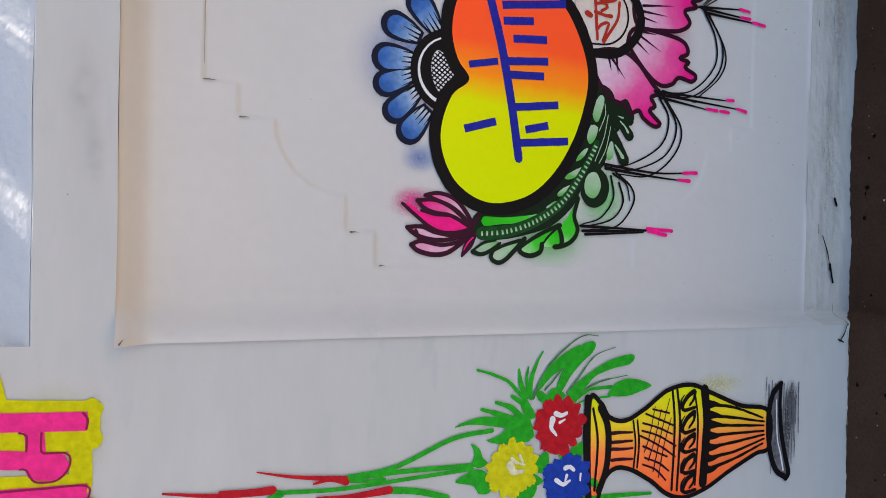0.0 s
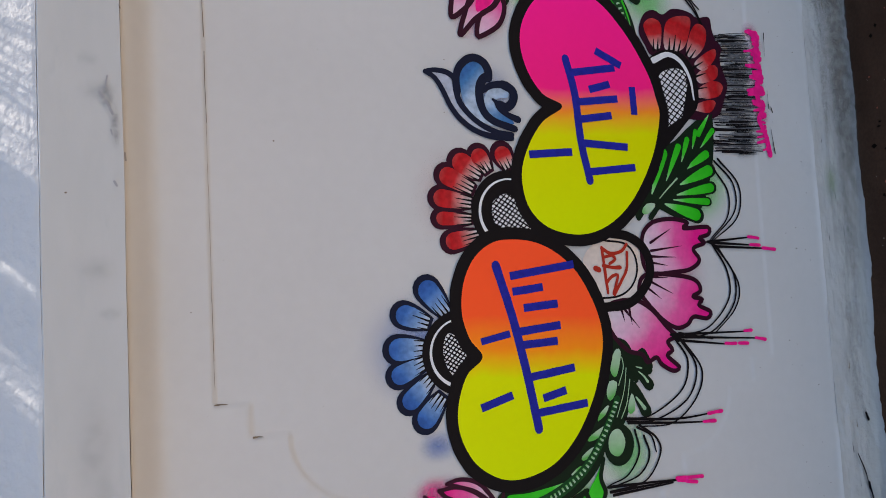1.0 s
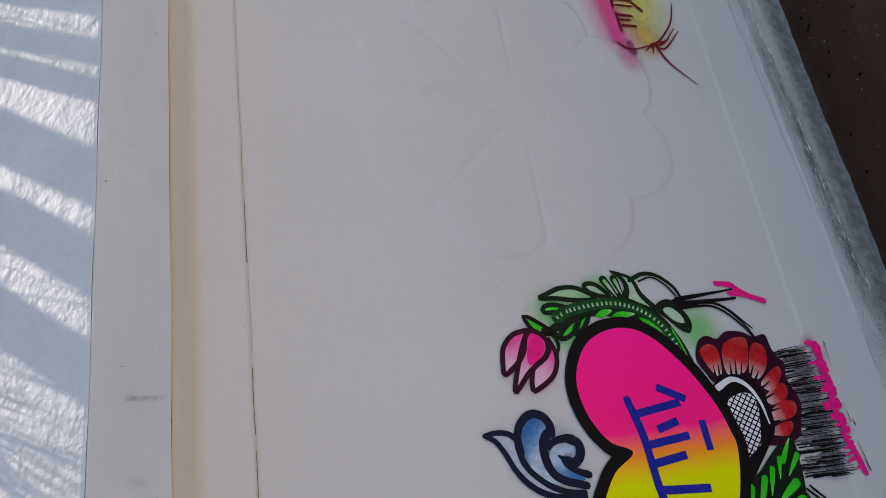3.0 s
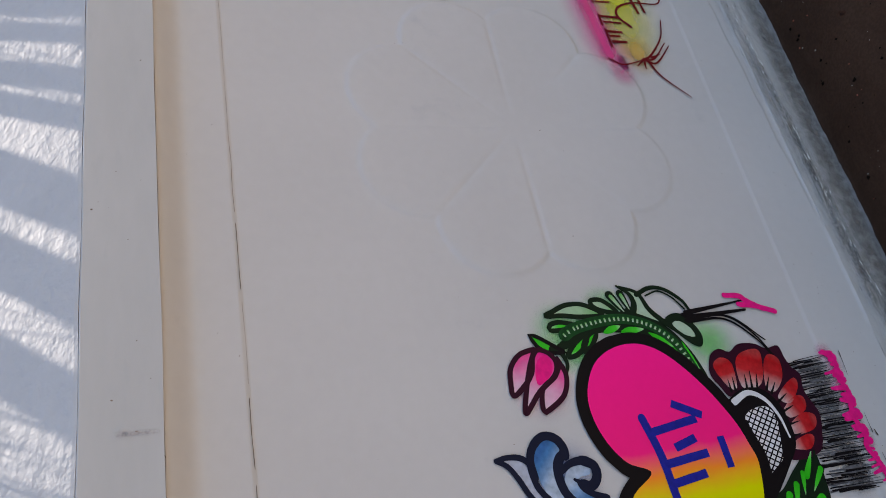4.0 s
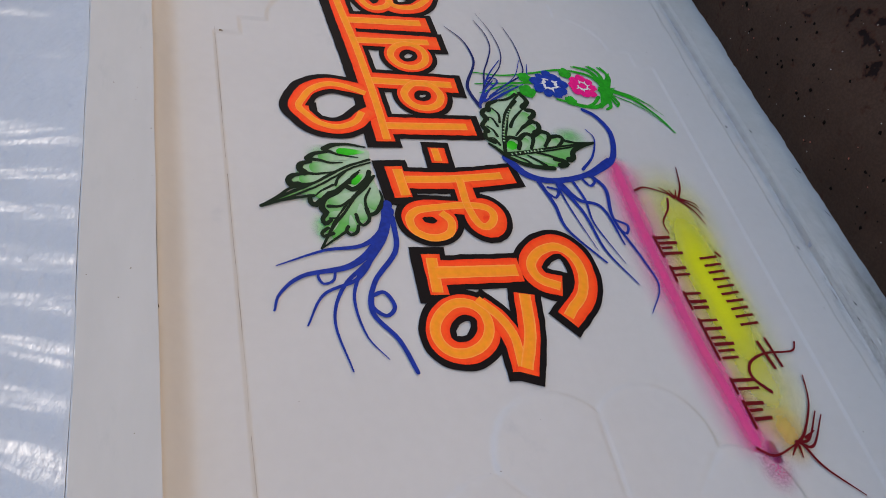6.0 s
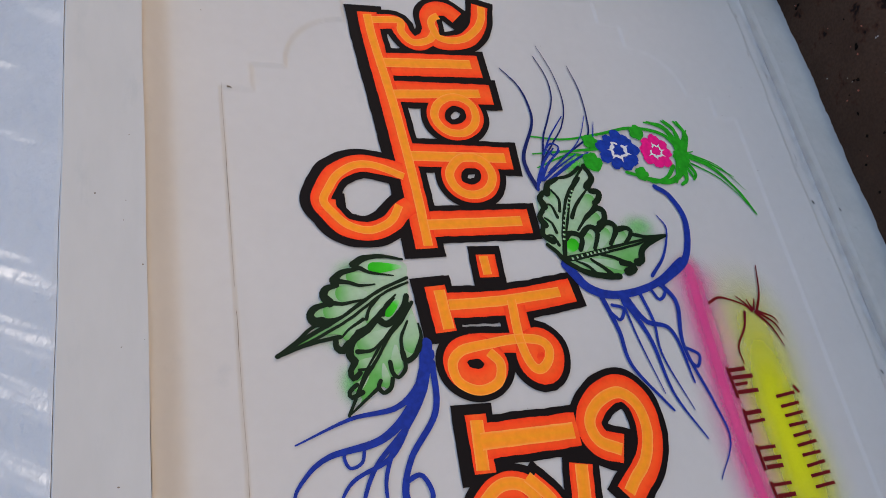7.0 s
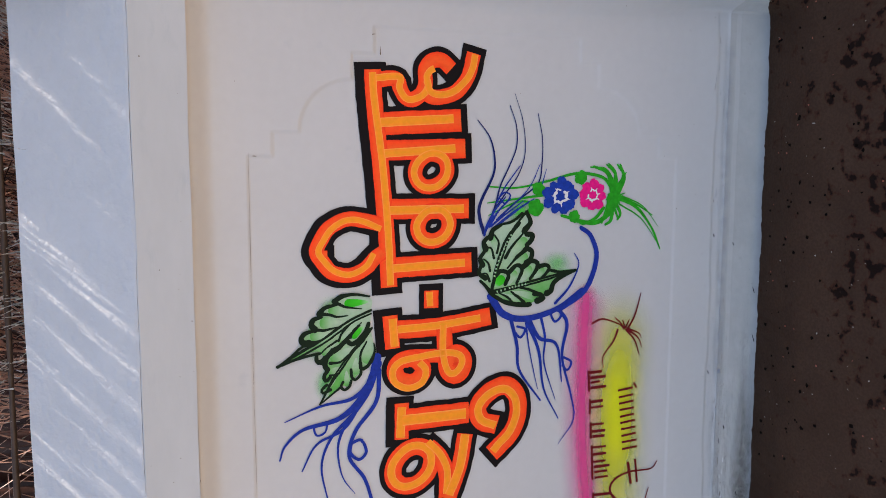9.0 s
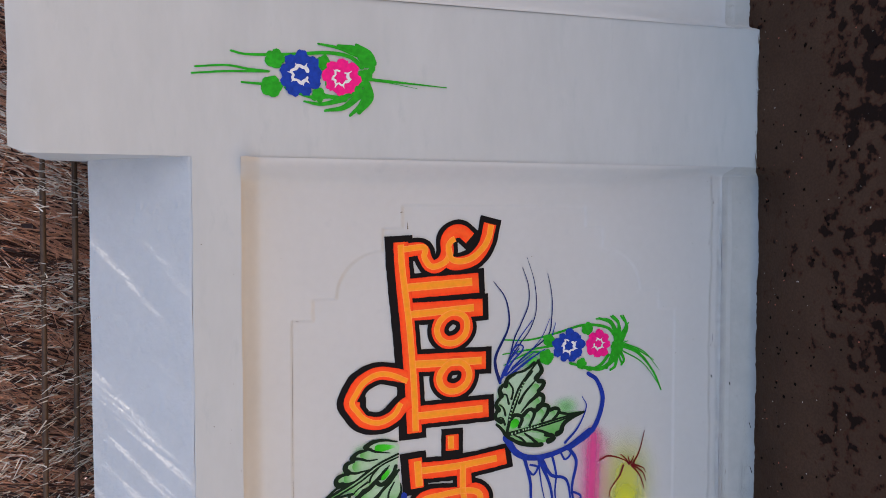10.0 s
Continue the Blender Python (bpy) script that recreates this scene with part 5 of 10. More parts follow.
stroke(m, "leaf_shine", LEAF_PALE, 2.5, [(10.4, 35.6), (10.2, 34.9)], lift=1.9, taper=(0.4, 1))
fill(m, "leaf", LEAF_PALE, [(-6.3, 54.4), (-5.7, 53.4), (-5.2, 51.8), (-5.4, 51.4), (-6.1, 52.3), (-6.5, 53.4)], grad=[(-6.4, 54.4), (-5.2, 51.3)], lift=1.42)
fill(m, "leaf", LEAF_PALE, [(-6.4, 51.9), (-5.7, 50.7), (-5.2, 48.7), (-6.2, 49.3), (-7.4, 50.7), (-7.5, 51.6), (-7.1, 52.1)], grad=[(-7.4, 51.8), (-5.2, 48.5)], lift=1.44)
fill(m, "leaf", LEAF_GREEN, [(-5.9, 48.4), (-5.0, 47.1), (-4.0, 45.2), (-3.3, 43.5), (-4.2, 44.5), (-5.6, 45.7), (-6.3, 46.1), (-6.7, 47.2), (-6.4, 48.2)], grad=[(-6.5, 47.9), (-3.4, 43.6)], lift=1.45)
fill(m, "leaf", LEAF_GREEN, [(-5.6, 45.7), (-4.4, 44.8), (-3.5, 43.5), (-4.6, 43.1), (-5.7, 43.4), (-5.8, 45.0)], grad=[(-5.8, 45.2), (-3.9, 43.3)], lift=1.43)
fill(m, "leaf", LEAF_GREEN, [(-3.2, 43.0), (-2.1, 42.2), (-0.3, 41.1), (-2.1, 41.5), (-3.7, 41.1), (-5.0, 41.7), (-5.6, 43.0), (-4.5, 43.1)], grad=[(-5.6, 42.7), (-0.6, 41.1)], lift=1.45)
stroke(m, "leaf_outline", DARK_GREEN, 5.5, [(-6.5, 54.6), (-6.8, 53.5), (-6.3, 52.3), (-5.5, 51.2)], lift=1.72, taper=(1, 0.7))
stroke(m, "leaf_outline", DARK_GREEN, 4.1, [(-6.3, 54.5), (-5.5, 53.3), (-5.1, 51.8)], lift=1.72, taper=(0.7, 1))
stroke(m, "leaf_outline", DARK_GREEN, 7.5, [(-6.2, 52.0), (-7.1, 52.3), (-7.7, 51.6), (-7.5, 50.6), (-6.2, 49.2), (-4.9, 48.0)], lift=1.72, taper=(0.7, 0.8))
stroke(m, "leaf_outline", DARK_GREEN, 4.8, [(-6.3, 51.9), (-5.7, 50.6), (-5.1, 48.6)], lift=1.72, taper=(0.8, 0.9))
stroke(m, "leaf_outline", DARK_GREEN, 7.5, [(-5.7, 48.7), (-6.5, 48.5), (-6.9, 47.2), (-6.4, 45.9), (-5.5, 45.7)], lift=1.72, taper=(0.8, 0.8))
stroke(m, "leaf_outline", DARK_GREEN, 5.5, [(-5.9, 48.5), (-4.9, 47.0), (-3.9, 45.1), (-3.2, 43.3)], lift=1.72, taper=(0.8, 1))
stroke(m, "leaf_outline", DARK_GREEN, 7.5, [(-3.2, 43.6), (-4.5, 43.1), (-5.6, 43.1), (-5.8, 43.9)], lift=1.72, taper=(0.7, 0.9))
stroke(m, "leaf_outline", DARK_GREEN, 7.5, [(0.1, 40.9), (-2.0, 41.4), (-3.7, 40.9), (-5.0, 41.6), (-5.7, 43.0), (-5.8, 44.0)], lift=1.72, taper=(0.7, 0.8))
stroke(m, "leaf_outline", DARK_GREEN, 4.1, [(-5.5, 45.6), (-4.4, 44.7), (-3.5, 43.6)], lift=1.72, taper=(0.6, 0.8))
fill(m, "leaf_ground", DARK_GREEN, [(1.4, 36.6), (-0.1, 37.1), (-0.9, 38.2), (-0.8, 39.5), (0.2, 40.4), (1.6, 40.7), (3, 40.3), (3.9, 39.2), (3.8, 37.9), (2.8, 36.9)], lift=1.5)
fill(m, "leaf", LEAF_PALE, [(1.7, 37.8), (0.8, 38.1), (0.2, 38.7), (0.3, 39.4), (0.9, 40), (1.9, 40.1), (2.8, 39.8), (3.3, 39.2), (3.3, 38.5), (2.6, 38)], grad=[(3.8, 38.9), (-0.3, 39.1)], lift=1.8)
stroke(m, "stem", MOSS, 14.6, [(-4.4, 53.5), (-4.2, 50.9), (-3.4, 48), (-1.9, 45), (-0, 42.7), (2.8, 40.7), (5.4, 39.2), (6.9, 38.5)], lift=1.9, taper=(1.1, 0.5))
rungs(m, [(-4.4, 53.5), (-4.2, 50.9), (-3.4, 48), (-1.9, 45), (-0, 42.7), (2.8, 40.7), (5.4, 39.2), (6.9, 38.5)], 9.8)

m = motif("painted_garland", "green leaf garland with black ladder stem over the heart", "wall painting", (59.2, 41.7), "leaf garlands")
haze(m, "spray_mist", MIST_SOFT_GREEN, (58.9, 49), 48, 44)
haze(m, "spray_mist", MIST_SOFT_GREEN, (56.3, 47.7), 38, 38)
haze(m, "spray_mist", MIST_SOFT_GREEN, (55.9, 30.4), 48, 44)
haze(m, "spray_mist", MIST_SOFT_GREEN, (61.1, 42.8), 38, 36)
fill(m, "leaf_ground", DARK_GREEN, [(56.8, 50.7), (58, 48.8), (58.9, 46.7), (59.9, 43.8), (60.3, 41.8), (61.1, 39.6), (60.1, 37.9), (59, 36.2), (56.9, 34.3), (53.9, 32.8), (50.7, 32.1), (51.2, 33.4), (55.3, 35.7), (57.2, 38.7), (58, 42), (58.1, 45), (57.3, 47.5), (56.5, 49.5)], lift=1.3)
fill(m, "leaf", LEAF_PALE, [(60.4, 43.5), (61.8, 45.7), (61.9, 47.9), (61.2, 49.8), (60.7, 50.8), (60.6, 48.6), (60.3, 46.4)], grad=[(60.7, 50.8), (60.8, 43.4)], lift=1.5)
stroke(m, "leaf_outline", DARK_GREEN, 6.0, [(60.4, 43.5), (61.8, 45.7), (61.9, 47.9), (61.2, 49.8), (60.7, 50.8), (60.6, 48.6), (60.3, 46.4)], closed=True, lift=1.7)
fill(m, "leaf", LEAF_GREEN, [(59.1, 46.9), (59.8, 49.1), (59.6, 50.5), (58.9, 50.6), (58.9, 48.6)], grad=[(59.2, 50.6), (59.2, 46.9)], lift=1.5)
stroke(m, "leaf_outline", DARK_GREEN, 6.0, [(59.1, 46.9), (59.8, 49.1), (59.6, 50.5), (58.9, 50.6), (58.9, 48.6)], closed=True, lift=1.7)
fill(m, "leaf", LEAF_PALE, [(60.6, 41.5), (62.2, 43.1), (62.2, 44.6), (61.3, 44.2), (60.7, 42.8)], grad=[(62.2, 44.6), (60.6, 41.5)], lift=1.5)
stroke(m, "leaf_outline", DARK_GREEN, 6.0, [(60.6, 41.5), (62.2, 43.1), (62.2, 44.6), (61.3, 44.2), (60.7, 42.8)], closed=True, lift=1.7)
fill(m, "leaf", LEAF_GREEN, [(58.2, 46.2), (57.1, 48.1), (55.7, 49.3), (55.7, 48.3), (56.6, 47)], grad=[(55.5, 47.1), (58.3, 47.2)], lift=1.5)
stroke(m, "leaf_outline", DARK_GREEN, 6.0, [(58.2, 46.2), (57.1, 48.1), (55.7, 49.3), (55.7, 48.3), (56.6, 47)], closed=True, lift=1.7)
fill(m, "leaf", LEAF_GREEN, [(58.5, 45.1), (57.6, 46.5), (56.1, 47.3), (56.6, 46.1), (57.9, 45.1)], grad=[(55.5, 47.4), (58.3, 45.7)], lift=1.5)
stroke(m, "leaf_outline", DARK_GREEN, 6.0, [(58.5, 45.1), (57.6, 46.5), (56.1, 47.3), (56.6, 46.1), (57.9, 45.1)], closed=True, lift=1.7)
fill(m, "leaf", LEAF_GREEN, [(58.1, 44.1), (58.9, 43), (58.8, 41.6), (58, 42.9)], grad=[(58.8, 41.6), (58.1, 44.1)], lift=1.7)
fill(m, "leaf", LEAF_GREEN, [(58, 41.8), (58.6, 40.6), (58.2, 38.6), (57.7, 40.4)], grad=[(58.2, 38.6), (58, 41.8)], lift=1.7)
fill(m, "leaf", LEAF_GREEN, [(57.7, 38.2), (57.1, 36.7), (55.6, 35.4), (56.4, 37)], grad=[(55.6, 35.4), (57.7, 38.2)], lift=1.7)
fill(m, "leaf", LEAF_GREEN, [(55.8, 35.6), (53.9, 34.1), (52.2, 33.3), (54, 34.6)], grad=[(52.2, 33.3), (55.8, 35.6)], lift=1.7)
fill(m, "leaf", LEAF_GREEN, [(56.3, 34.1), (54.3, 33.3), (52.3, 32.9), (54.2, 33.8)], grad=[(52.3, 32.9), (56.3, 34.1)], lift=1.7)
lobe(m, LEAF_PALE, (60.5, 40.5), (63.3, 42.1), 9.0, 0.46)
lobe(m, LEAF_PALE, (60.7, 39.7), (63.4, 40.5), 8.2, 0.46)
fill(m, "leaf", LEAF_PALE, [(63.7, 40), (62.7, 38.2), (60.6, 37.2), (58.9, 35.8), (60, 38.3), (60.5, 39.1), (62.1, 39)], grad=[(63.2, 39.8), (47.3, 27.8)], lift=1.35)
stroke(m, "leaf_outline", DARK_GREEN, 7.5, [(63.9, 40.5), (62.8, 39.2), (61.5, 38.9), (60.2, 39.5)], lift=1.75, taper=(0.4, 1.3))
stroke(m, "leaf_outline", DARK_GREEN, 6.8, [(63.8, 40.2), (62.8, 38), (60.6, 37.1), (58.7, 35.5)], lift=1.75, taper=(0.5, 1.2))
stroke(m, "leaf_outline", DARK_GREEN, 5.2, [(62.6, 38.2), (63.4, 36.2), (63.1, 34.2), (61.6, 32.3), (60.2, 31.6)], lift=1.75, taper=(1.2, 0.8))
stroke(m, "leaf_outline", DARK_GREEN, 3.0, [(62.4, 37), (62.9, 35.1), (61.9, 33.4), (60.3, 32.2)], lift=1.75, taper=(0.8, 0.8))
fill(m, "leaf_ground", DARK_GREEN, [(58.7, 35.7), (59.7, 34.7), (59.8, 33.1), (58.4, 31.7), (56.7, 31), (55.4, 31.6), (55.8, 32.8), (57.3, 34.3)], lift=1.5)
fill(m, "leaf", LEAF_PALE, [(58.6, 34.6), (58.8, 33.5), (57.8, 32.3), (56.7, 32), (56.9, 33.1), (57.7, 34.1)], grad=[(58.6, 34.6), (51.3, 23.9)], lift=1.85)
stroke(m, "leaf_outline", DARK_GREEN, 7.5, [(56.7, 51.1), (56, 50), (54.6, 49.7), (53.5, 50.3)], lift=1.7, taper=(1, 0.4))
stroke(m, "stem", MOSS, 15.0, [(58.2, 49.1), (58.9, 47.7), (59.5, 44.7), (59.7, 41.6), (59.2, 39.2), (58.2, 37.1), (56.5, 35.3), (54.7, 34.3), (52.8, 33.6)], lift=1.9, taper=(1.0, 0.7))
rungs(m, [(58.2, 49.1), (58.9, 47.7), (59.5, 44.7), (59.7, 41.6), (59.2, 39.2), (58.2, 37.1), (56.5, 35.3), (54.7, 34.3), (52.8, 33.6)], 9.0)

m = motif("painted_leaf", "bright green lobed leaf with black outlines", "wall painting", (34.5, 26.8), "green leaves")
haze(m, "spray_mist", MIST_GREEN, (32.3, 24.9), 61.0, 54.9, 0)
fill(m, "leaf_ground", DARK_GREEN, [(28, 33.7), (30.1, 34.1), (34.5, 31.5), (37.2, 30.2), (38, 27.8), (39.8, 25.5), (41.7, 22.7), (41.9, 21.5), (37.6, 21.6), (34.5, 22.2), (31.6, 23.2), (29.3, 24.5), (28.2, 27.4), (29.3, 30.3), (29.9, 31.9)], lift=1.2)
lobe(m, LEAF_GREEN, (31.3, 31.6), (37.5, 29.1), 15.2, 0.24)
lobe(m, LEAF_GREEN, (33, 29.3), (38, 26.8), 9.8, 0.24)
lobe(m, LEAF_GREEN, (35.4, 26.8), (38.9, 25.5), 8.5, 0.24)
lobe(m, LEAF_GREEN, (37.1, 25), (39.9, 24.2), 6.7, 0.24)
lobe(m, LEAF_GREEN, (41.6, 22.1), (38.5, 24.3), 8.5, 0.24)
lobe(m, LEAF_GREEN, (30.8, 32.6), (34.2, 31.4), 6.1, 0.24)
lobe(m, LEAF_GREEN, (34.5, 26.2), (36.9, 22.2), 12.2, 0.24)
lobe(m, LEAF_GREEN, (32.5, 27.3), (34.8, 21.7), 15.9, 0.24)
lobe(m, LEAF_GREEN, (31.2, 27.9), (32.3, 21.7), 13.4, 0.24)
lobe(m, LEAF_GREEN, (30.6, 28.5), (30.3, 22.6), 9.8, 0.24)
lobe(m, LEAF_GREEN, (30.1, 29.8), (28.3, 24), 17.1, 0.24)
lobe(m, LEAF_GREEN, (37.3, 23.7), (40, 21.3), 7.9, 0.24)
fill(m, "lobe", LEAF_PALE, [(29.2, 33.2), (30.1, 32.5), (30.1, 31.2), (29.1, 31.9), (28.8, 32.8)], grad=[(30.1, 31.2), (29.2, 33.2)], lift=1.8)
stroke(m, "midrib", DARK_GREEN, 7.3, [(28.4, 32), (30.9, 29.7), (34.5, 26.4), (38.9, 23), (41.6, 21.6)], lift=1.85, taper=(1, 0.4))
stroke(m, "midrib_light", LEAF_PALE, 2.4, [(30.8, 30.5), (32, 29.2), (33.3, 27.7)], lift=2.1, taper=(0.5, 1))

m = motif("painted_fringe", "black dry-brushed fringe with a ragged pink edge", "wall painting", (44.3, 17.5))
brushwork(m, [(52.3, 20.5), (53, 13.4), (36.6, 21.7), (36.5, 13.2)])
haze(m, "grey_wash", MIST_GREY, (50.5, 16.7), 29.3, 25.6, 0)
haze(m, "grey_wash", MIST_GREY, (47.4, 16.7), 29.3, 25.6, 0)
haze(m, "grey_wash", MIST_GREY, (44, 16.7), 29.3, 25.6, 0)
haze(m, "grey_wash", MIST_GREY, (40.6, 16.7), 29.3, 25.6, 0)
haze(m, "grey_wash", MIST_GREY, (38, 16.7), 29.3, 25.6, 0)
stroke(m, "grey_stroke", DRY_GREY, 3.8, [(52.1, 19.3), (52.4, 16.7), (52.3, 16.7)], lift=1.2, ragged=2, taper=(0.8, 0.5))
stroke(m, "grey_stroke", DRY_GREY, 3.0, [(51.6, 18.9), (51.8, 16.8), (51.9, 13.9)], lift=1.2, ragged=2, taper=(0.8, 0.5))
stroke(m, "grey_stroke", DRY_GREY, 3.8, [(51.1, 19), (51.3, 16.8), (51.4, 14.8)], lift=1.2, ragged=2, taper=(0.8, 0.5))
stroke(m, "grey_stroke", DRY_GREY, 2.3, [(50.3, 19.4), (50.4, 16.9), (50.5, 15.7)], lift=1.2, ragged=2, taper=(0.8, 0.5))
stroke(m, "grey_stroke", DRY_GREY, 3.5, [(49.6, 18.9), (49.8, 16.9), (49.8, 16.4)], lift=1.2, ragged=2, taper=(0.8, 0.5))
stroke(m, "grey_stroke", DRY_GREY, 3.8, [(49, 19.7), (49.3, 17), (49.2, 16)], lift=1.2, ragged=2, taper=(0.8, 0.5))
stroke(m, "grey_stroke", DRY_GREY, 2.5, [(48.5, 18.8), (48.5, 17.1), (48.6, 16)], lift=1.2, ragged=2, taper=(0.8, 0.5))
stroke(m, "grey_stroke", DRY_GREY, 2.7, [(47.8, 18.9), (47.8, 17.1), (48, 14.9)], lift=1.2, ragged=2, taper=(0.8, 0.5))
stroke(m, "grey_stroke", DRY_GREY, 3.5, [(47.2, 19.2), (47.2, 17.2), (47.3, 16.6)], lift=1.2, ragged=2, taper=(0.8, 0.5))
stroke(m, "grey_stroke", DRY_GREY, 3.3, [(46.6, 20.2), (46.8, 17.2), (46.8, 16.3)], lift=1.2, ragged=2, taper=(0.8, 0.5))
stroke(m, "grey_stroke", DRY_GREY, 3.1, [(45.8, 20.6), (45.9, 17.3), (46, 15.6)], lift=1.2, ragged=2, taper=(0.8, 0.5))
stroke(m, "grey_stroke", DRY_GREY, 3.0, [(45.5, 20.6), (45.7, 17.4), (45.8, 13.6)], lift=1.2, ragged=2, taper=(0.8, 0.5))
stroke(m, "grey_stroke", DRY_GREY, 1.9, [(44.7, 19.5), (44.9, 17.4), (44.8, 15.5)], lift=1.2, ragged=2, taper=(0.8, 0.5))
stroke(m, "grey_stroke", DRY_GREY, 3.3, [(43.9, 20.4), (44.1, 17.5), (44.1, 15.3)], lift=1.2, ragged=2, taper=(0.8, 0.5))
stroke(m, "grey_stroke", DRY_GREY, 4.3, [(43.6, 20.9), (43.8, 17.5), (43.9, 14)], lift=1.2, ragged=2, taper=(0.8, 0.5))
stroke(m, "grey_stroke", DRY_GREY, 4.2, [(42.9, 20.6), (42.8, 17.6), (43.1, 13.5)], lift=1.2, ragged=2, taper=(0.8, 0.5))
stroke(m, "grey_stroke", DRY_GREY, 4.0, [(42.1, 20.3), (42.1, 17.7), (42.4, 13.8)], lift=1.2, ragged=2, taper=(0.8, 0.5))
stroke(m, "grey_stroke", DRY_GREY, 3.0, [(41.6, 19.9), (41.7, 17.7), (41.7, 16.3)], lift=1.2, ragged=2, taper=(0.8, 0.5))
stroke(m, "grey_stroke", DRY_GREY, 2.5, [(40.9, 20.4), (40.9, 17.8), (41, 16.1)], lift=1.2, ragged=2, taper=(0.8, 0.5))
stroke(m, "grey_stroke", DRY_GREY, 2.1, [(40.6, 20.2), (40.7, 17.8), (40.7, 15.7)], lift=1.2, ragged=2, taper=(0.8, 0.5))
stroke(m, "grey_stroke", DRY_GREY, 4.1, [(39.8, 20.9), (39.9, 17.9), (40, 13.5)], lift=1.2, ragged=2, taper=(0.8, 0.5))
stroke(m, "grey_stroke", DRY_GREY, 2.5, [(39.1, 20.6), (39.1, 18), (39.2, 16.1)], lift=1.2, ragged=2, taper=(0.8, 0.5))
stroke(m, "grey_stroke", DRY_GREY, 2.6, [(38.6, 20), (38.7, 18), (38.7, 14.3)], lift=1.2, ragged=2, taper=(0.8, 0.5))
stroke(m, "grey_stroke", DRY_GREY, 4.1, [(37.7, 20.9), (37.7, 18.1), (37.8, 15.5)], lift=1.2, ragged=2, taper=(0.8, 0.5))
stroke(m, "grey_stroke", DRY_GREY, 3.0, [(37.3, 20.2), (37.2, 18.2), (37.4, 15.6)], lift=1.2, ragged=2, taper=(0.8, 0.5))
stroke(m, "grey_stroke", DRY_GREY, 2.9, [(36.9, 21.5), (37.1, 18.2), (37, 13.9)], lift=1.2, ragged=2, taper=(0.8, 0.5))
stroke(m, "pink_dab", PINK, 8.3, [(53.1, 15), (52.9, 13.5)], lift=1.95, ragged=1, taper=(0.5, 1))
stroke(m, "pink_dab", PINK, 11.7, [(52, 14.1), (52.3, 13.4)], lift=1.95, ragged=1, taper=(0.5, 1))
stroke(m, "pink_dab", PINK, 8.7, [(51.5, 14.1), (51.4, 13.4)], lift=1.95, ragged=1, taper=(0.5, 1))
stroke(m, "pink_dab", PINK, 6.6, [(50.4, 15.5), (50.7, 13.4)], lift=1.95, ragged=1, taper=(0.5, 1))
stroke(m, "pink_dab", PINK, 10.3, [(50, 14.4), (50.2, 13.4)], lift=1.95, ragged=1, taper=(0.5, 1))
stroke(m, "pink_dab", PINK, 9.9, [(49.3, 14), (49.5, 13.3)], lift=1.95, ragged=1, taper=(0.5, 1))
stroke(m, "pink_dab", PINK, 8.9, [(48.5, 15.4), (48.4, 13.4)], lift=1.95, ragged=1, taper=(0.5, 1))
stroke(m, "pink_dab", PINK, 9.9, [(47.6, 14.4), (47.4, 13.4)], lift=1.95, ragged=1, taper=(0.5, 1))
stroke(m, "pink_dab", PINK, 11.6, [(47, 14.8), (46.9, 13.3)], lift=1.95, ragged=1, taper=(0.5, 1))
stroke(m, "pink_dab", PINK, 10.9, [(46.2, 14), (46.4, 13.3)], lift=1.95, ragged=1, taper=(0.5, 1))
stroke(m, "pink_dab", PINK, 9.0, [(45.1, 15.4), (45.3, 13.3)], lift=1.95, ragged=1, taper=(0.5, 1))
stroke(m, "pink_dab", PINK, 10.4, [(44.6, 15.3), (44.9, 13.2)], lift=1.95, ragged=1, taper=(0.5, 1))
stroke(m, "pink_dab", PINK, 7.8, [(43.7, 14.8), (43.5, 13.3)], lift=1.95, ragged=1, taper=(0.5, 1))
stroke(m, "pink_dab", PINK, 7.8, [(43.3, 14.7), (43.1, 13.2)], lift=1.95, ragged=1, taper=(0.5, 1))
stroke(m, "pink_dab", PINK, 6.3, [(42.4, 14.7), (42.7, 13.2)], lift=1.95, ragged=1, taper=(0.5, 1))
stroke(m, "pink_dab", PINK, 9.4, [(41.5, 14.2), (41.8, 13.2)], lift=1.95, ragged=1, taper=(0.5, 1))
stroke(m, "pink_dab", PINK, 3.7, [(41.1, 14.2), (40.8, 13.2)], lift=1.95, ragged=1, taper=(0.5, 1))
stroke(m, "pink_dab", PINK, 5.4, [(40.1, 13.8), (40.2, 13.2)], lift=1.95, ragged=1, taper=(0.5, 1))
stroke(m, "pink_dab", PINK, 5.3, [(39.6, 14.6), (39.7, 13.1)], lift=1.95, ragged=1, taper=(0.5, 1))
stroke(m, "pink_dab", PINK, 4.9, [(38.8, 14.6), (39.1, 13.1)], lift=1.95, ragged=1, taper=(0.5, 1))
stroke(m, "pink_dab", PINK, 6.0, [(38.1, 14.6), (38.4, 13.1)], lift=1.95, ragged=1, taper=(0.5, 1))
stroke(m, "pink_dab", PINK, 4.3, [(37.1, 13.8), (37.3, 13.1)], lift=1.95, ragged=1, taper=(0.5, 1))
haze(m, "pink_mist", MIST_PINK, (53.1, 14.3), 15.9, 15.9, 0)
haze(m, "pink_mist", MIST_PINK, (51.3, 13.6), 15.9, 15.9, 0)
haze(m, "pink_mist", MIST_PINK, (48.9, 14.1), 15.9, 15.9, 0)
haze(m, "pink_mist", MIST_PINK, (46, 13.9), 15.9, 15.9, 0)
haze(m, "pink_mist", MIST_PINK, (43.7, 14.2), 15.9, 15.9, 0)
haze(m, "pink_mist", MIST_PINK, (41.8, 13.5), 15.9, 15.9, 0)
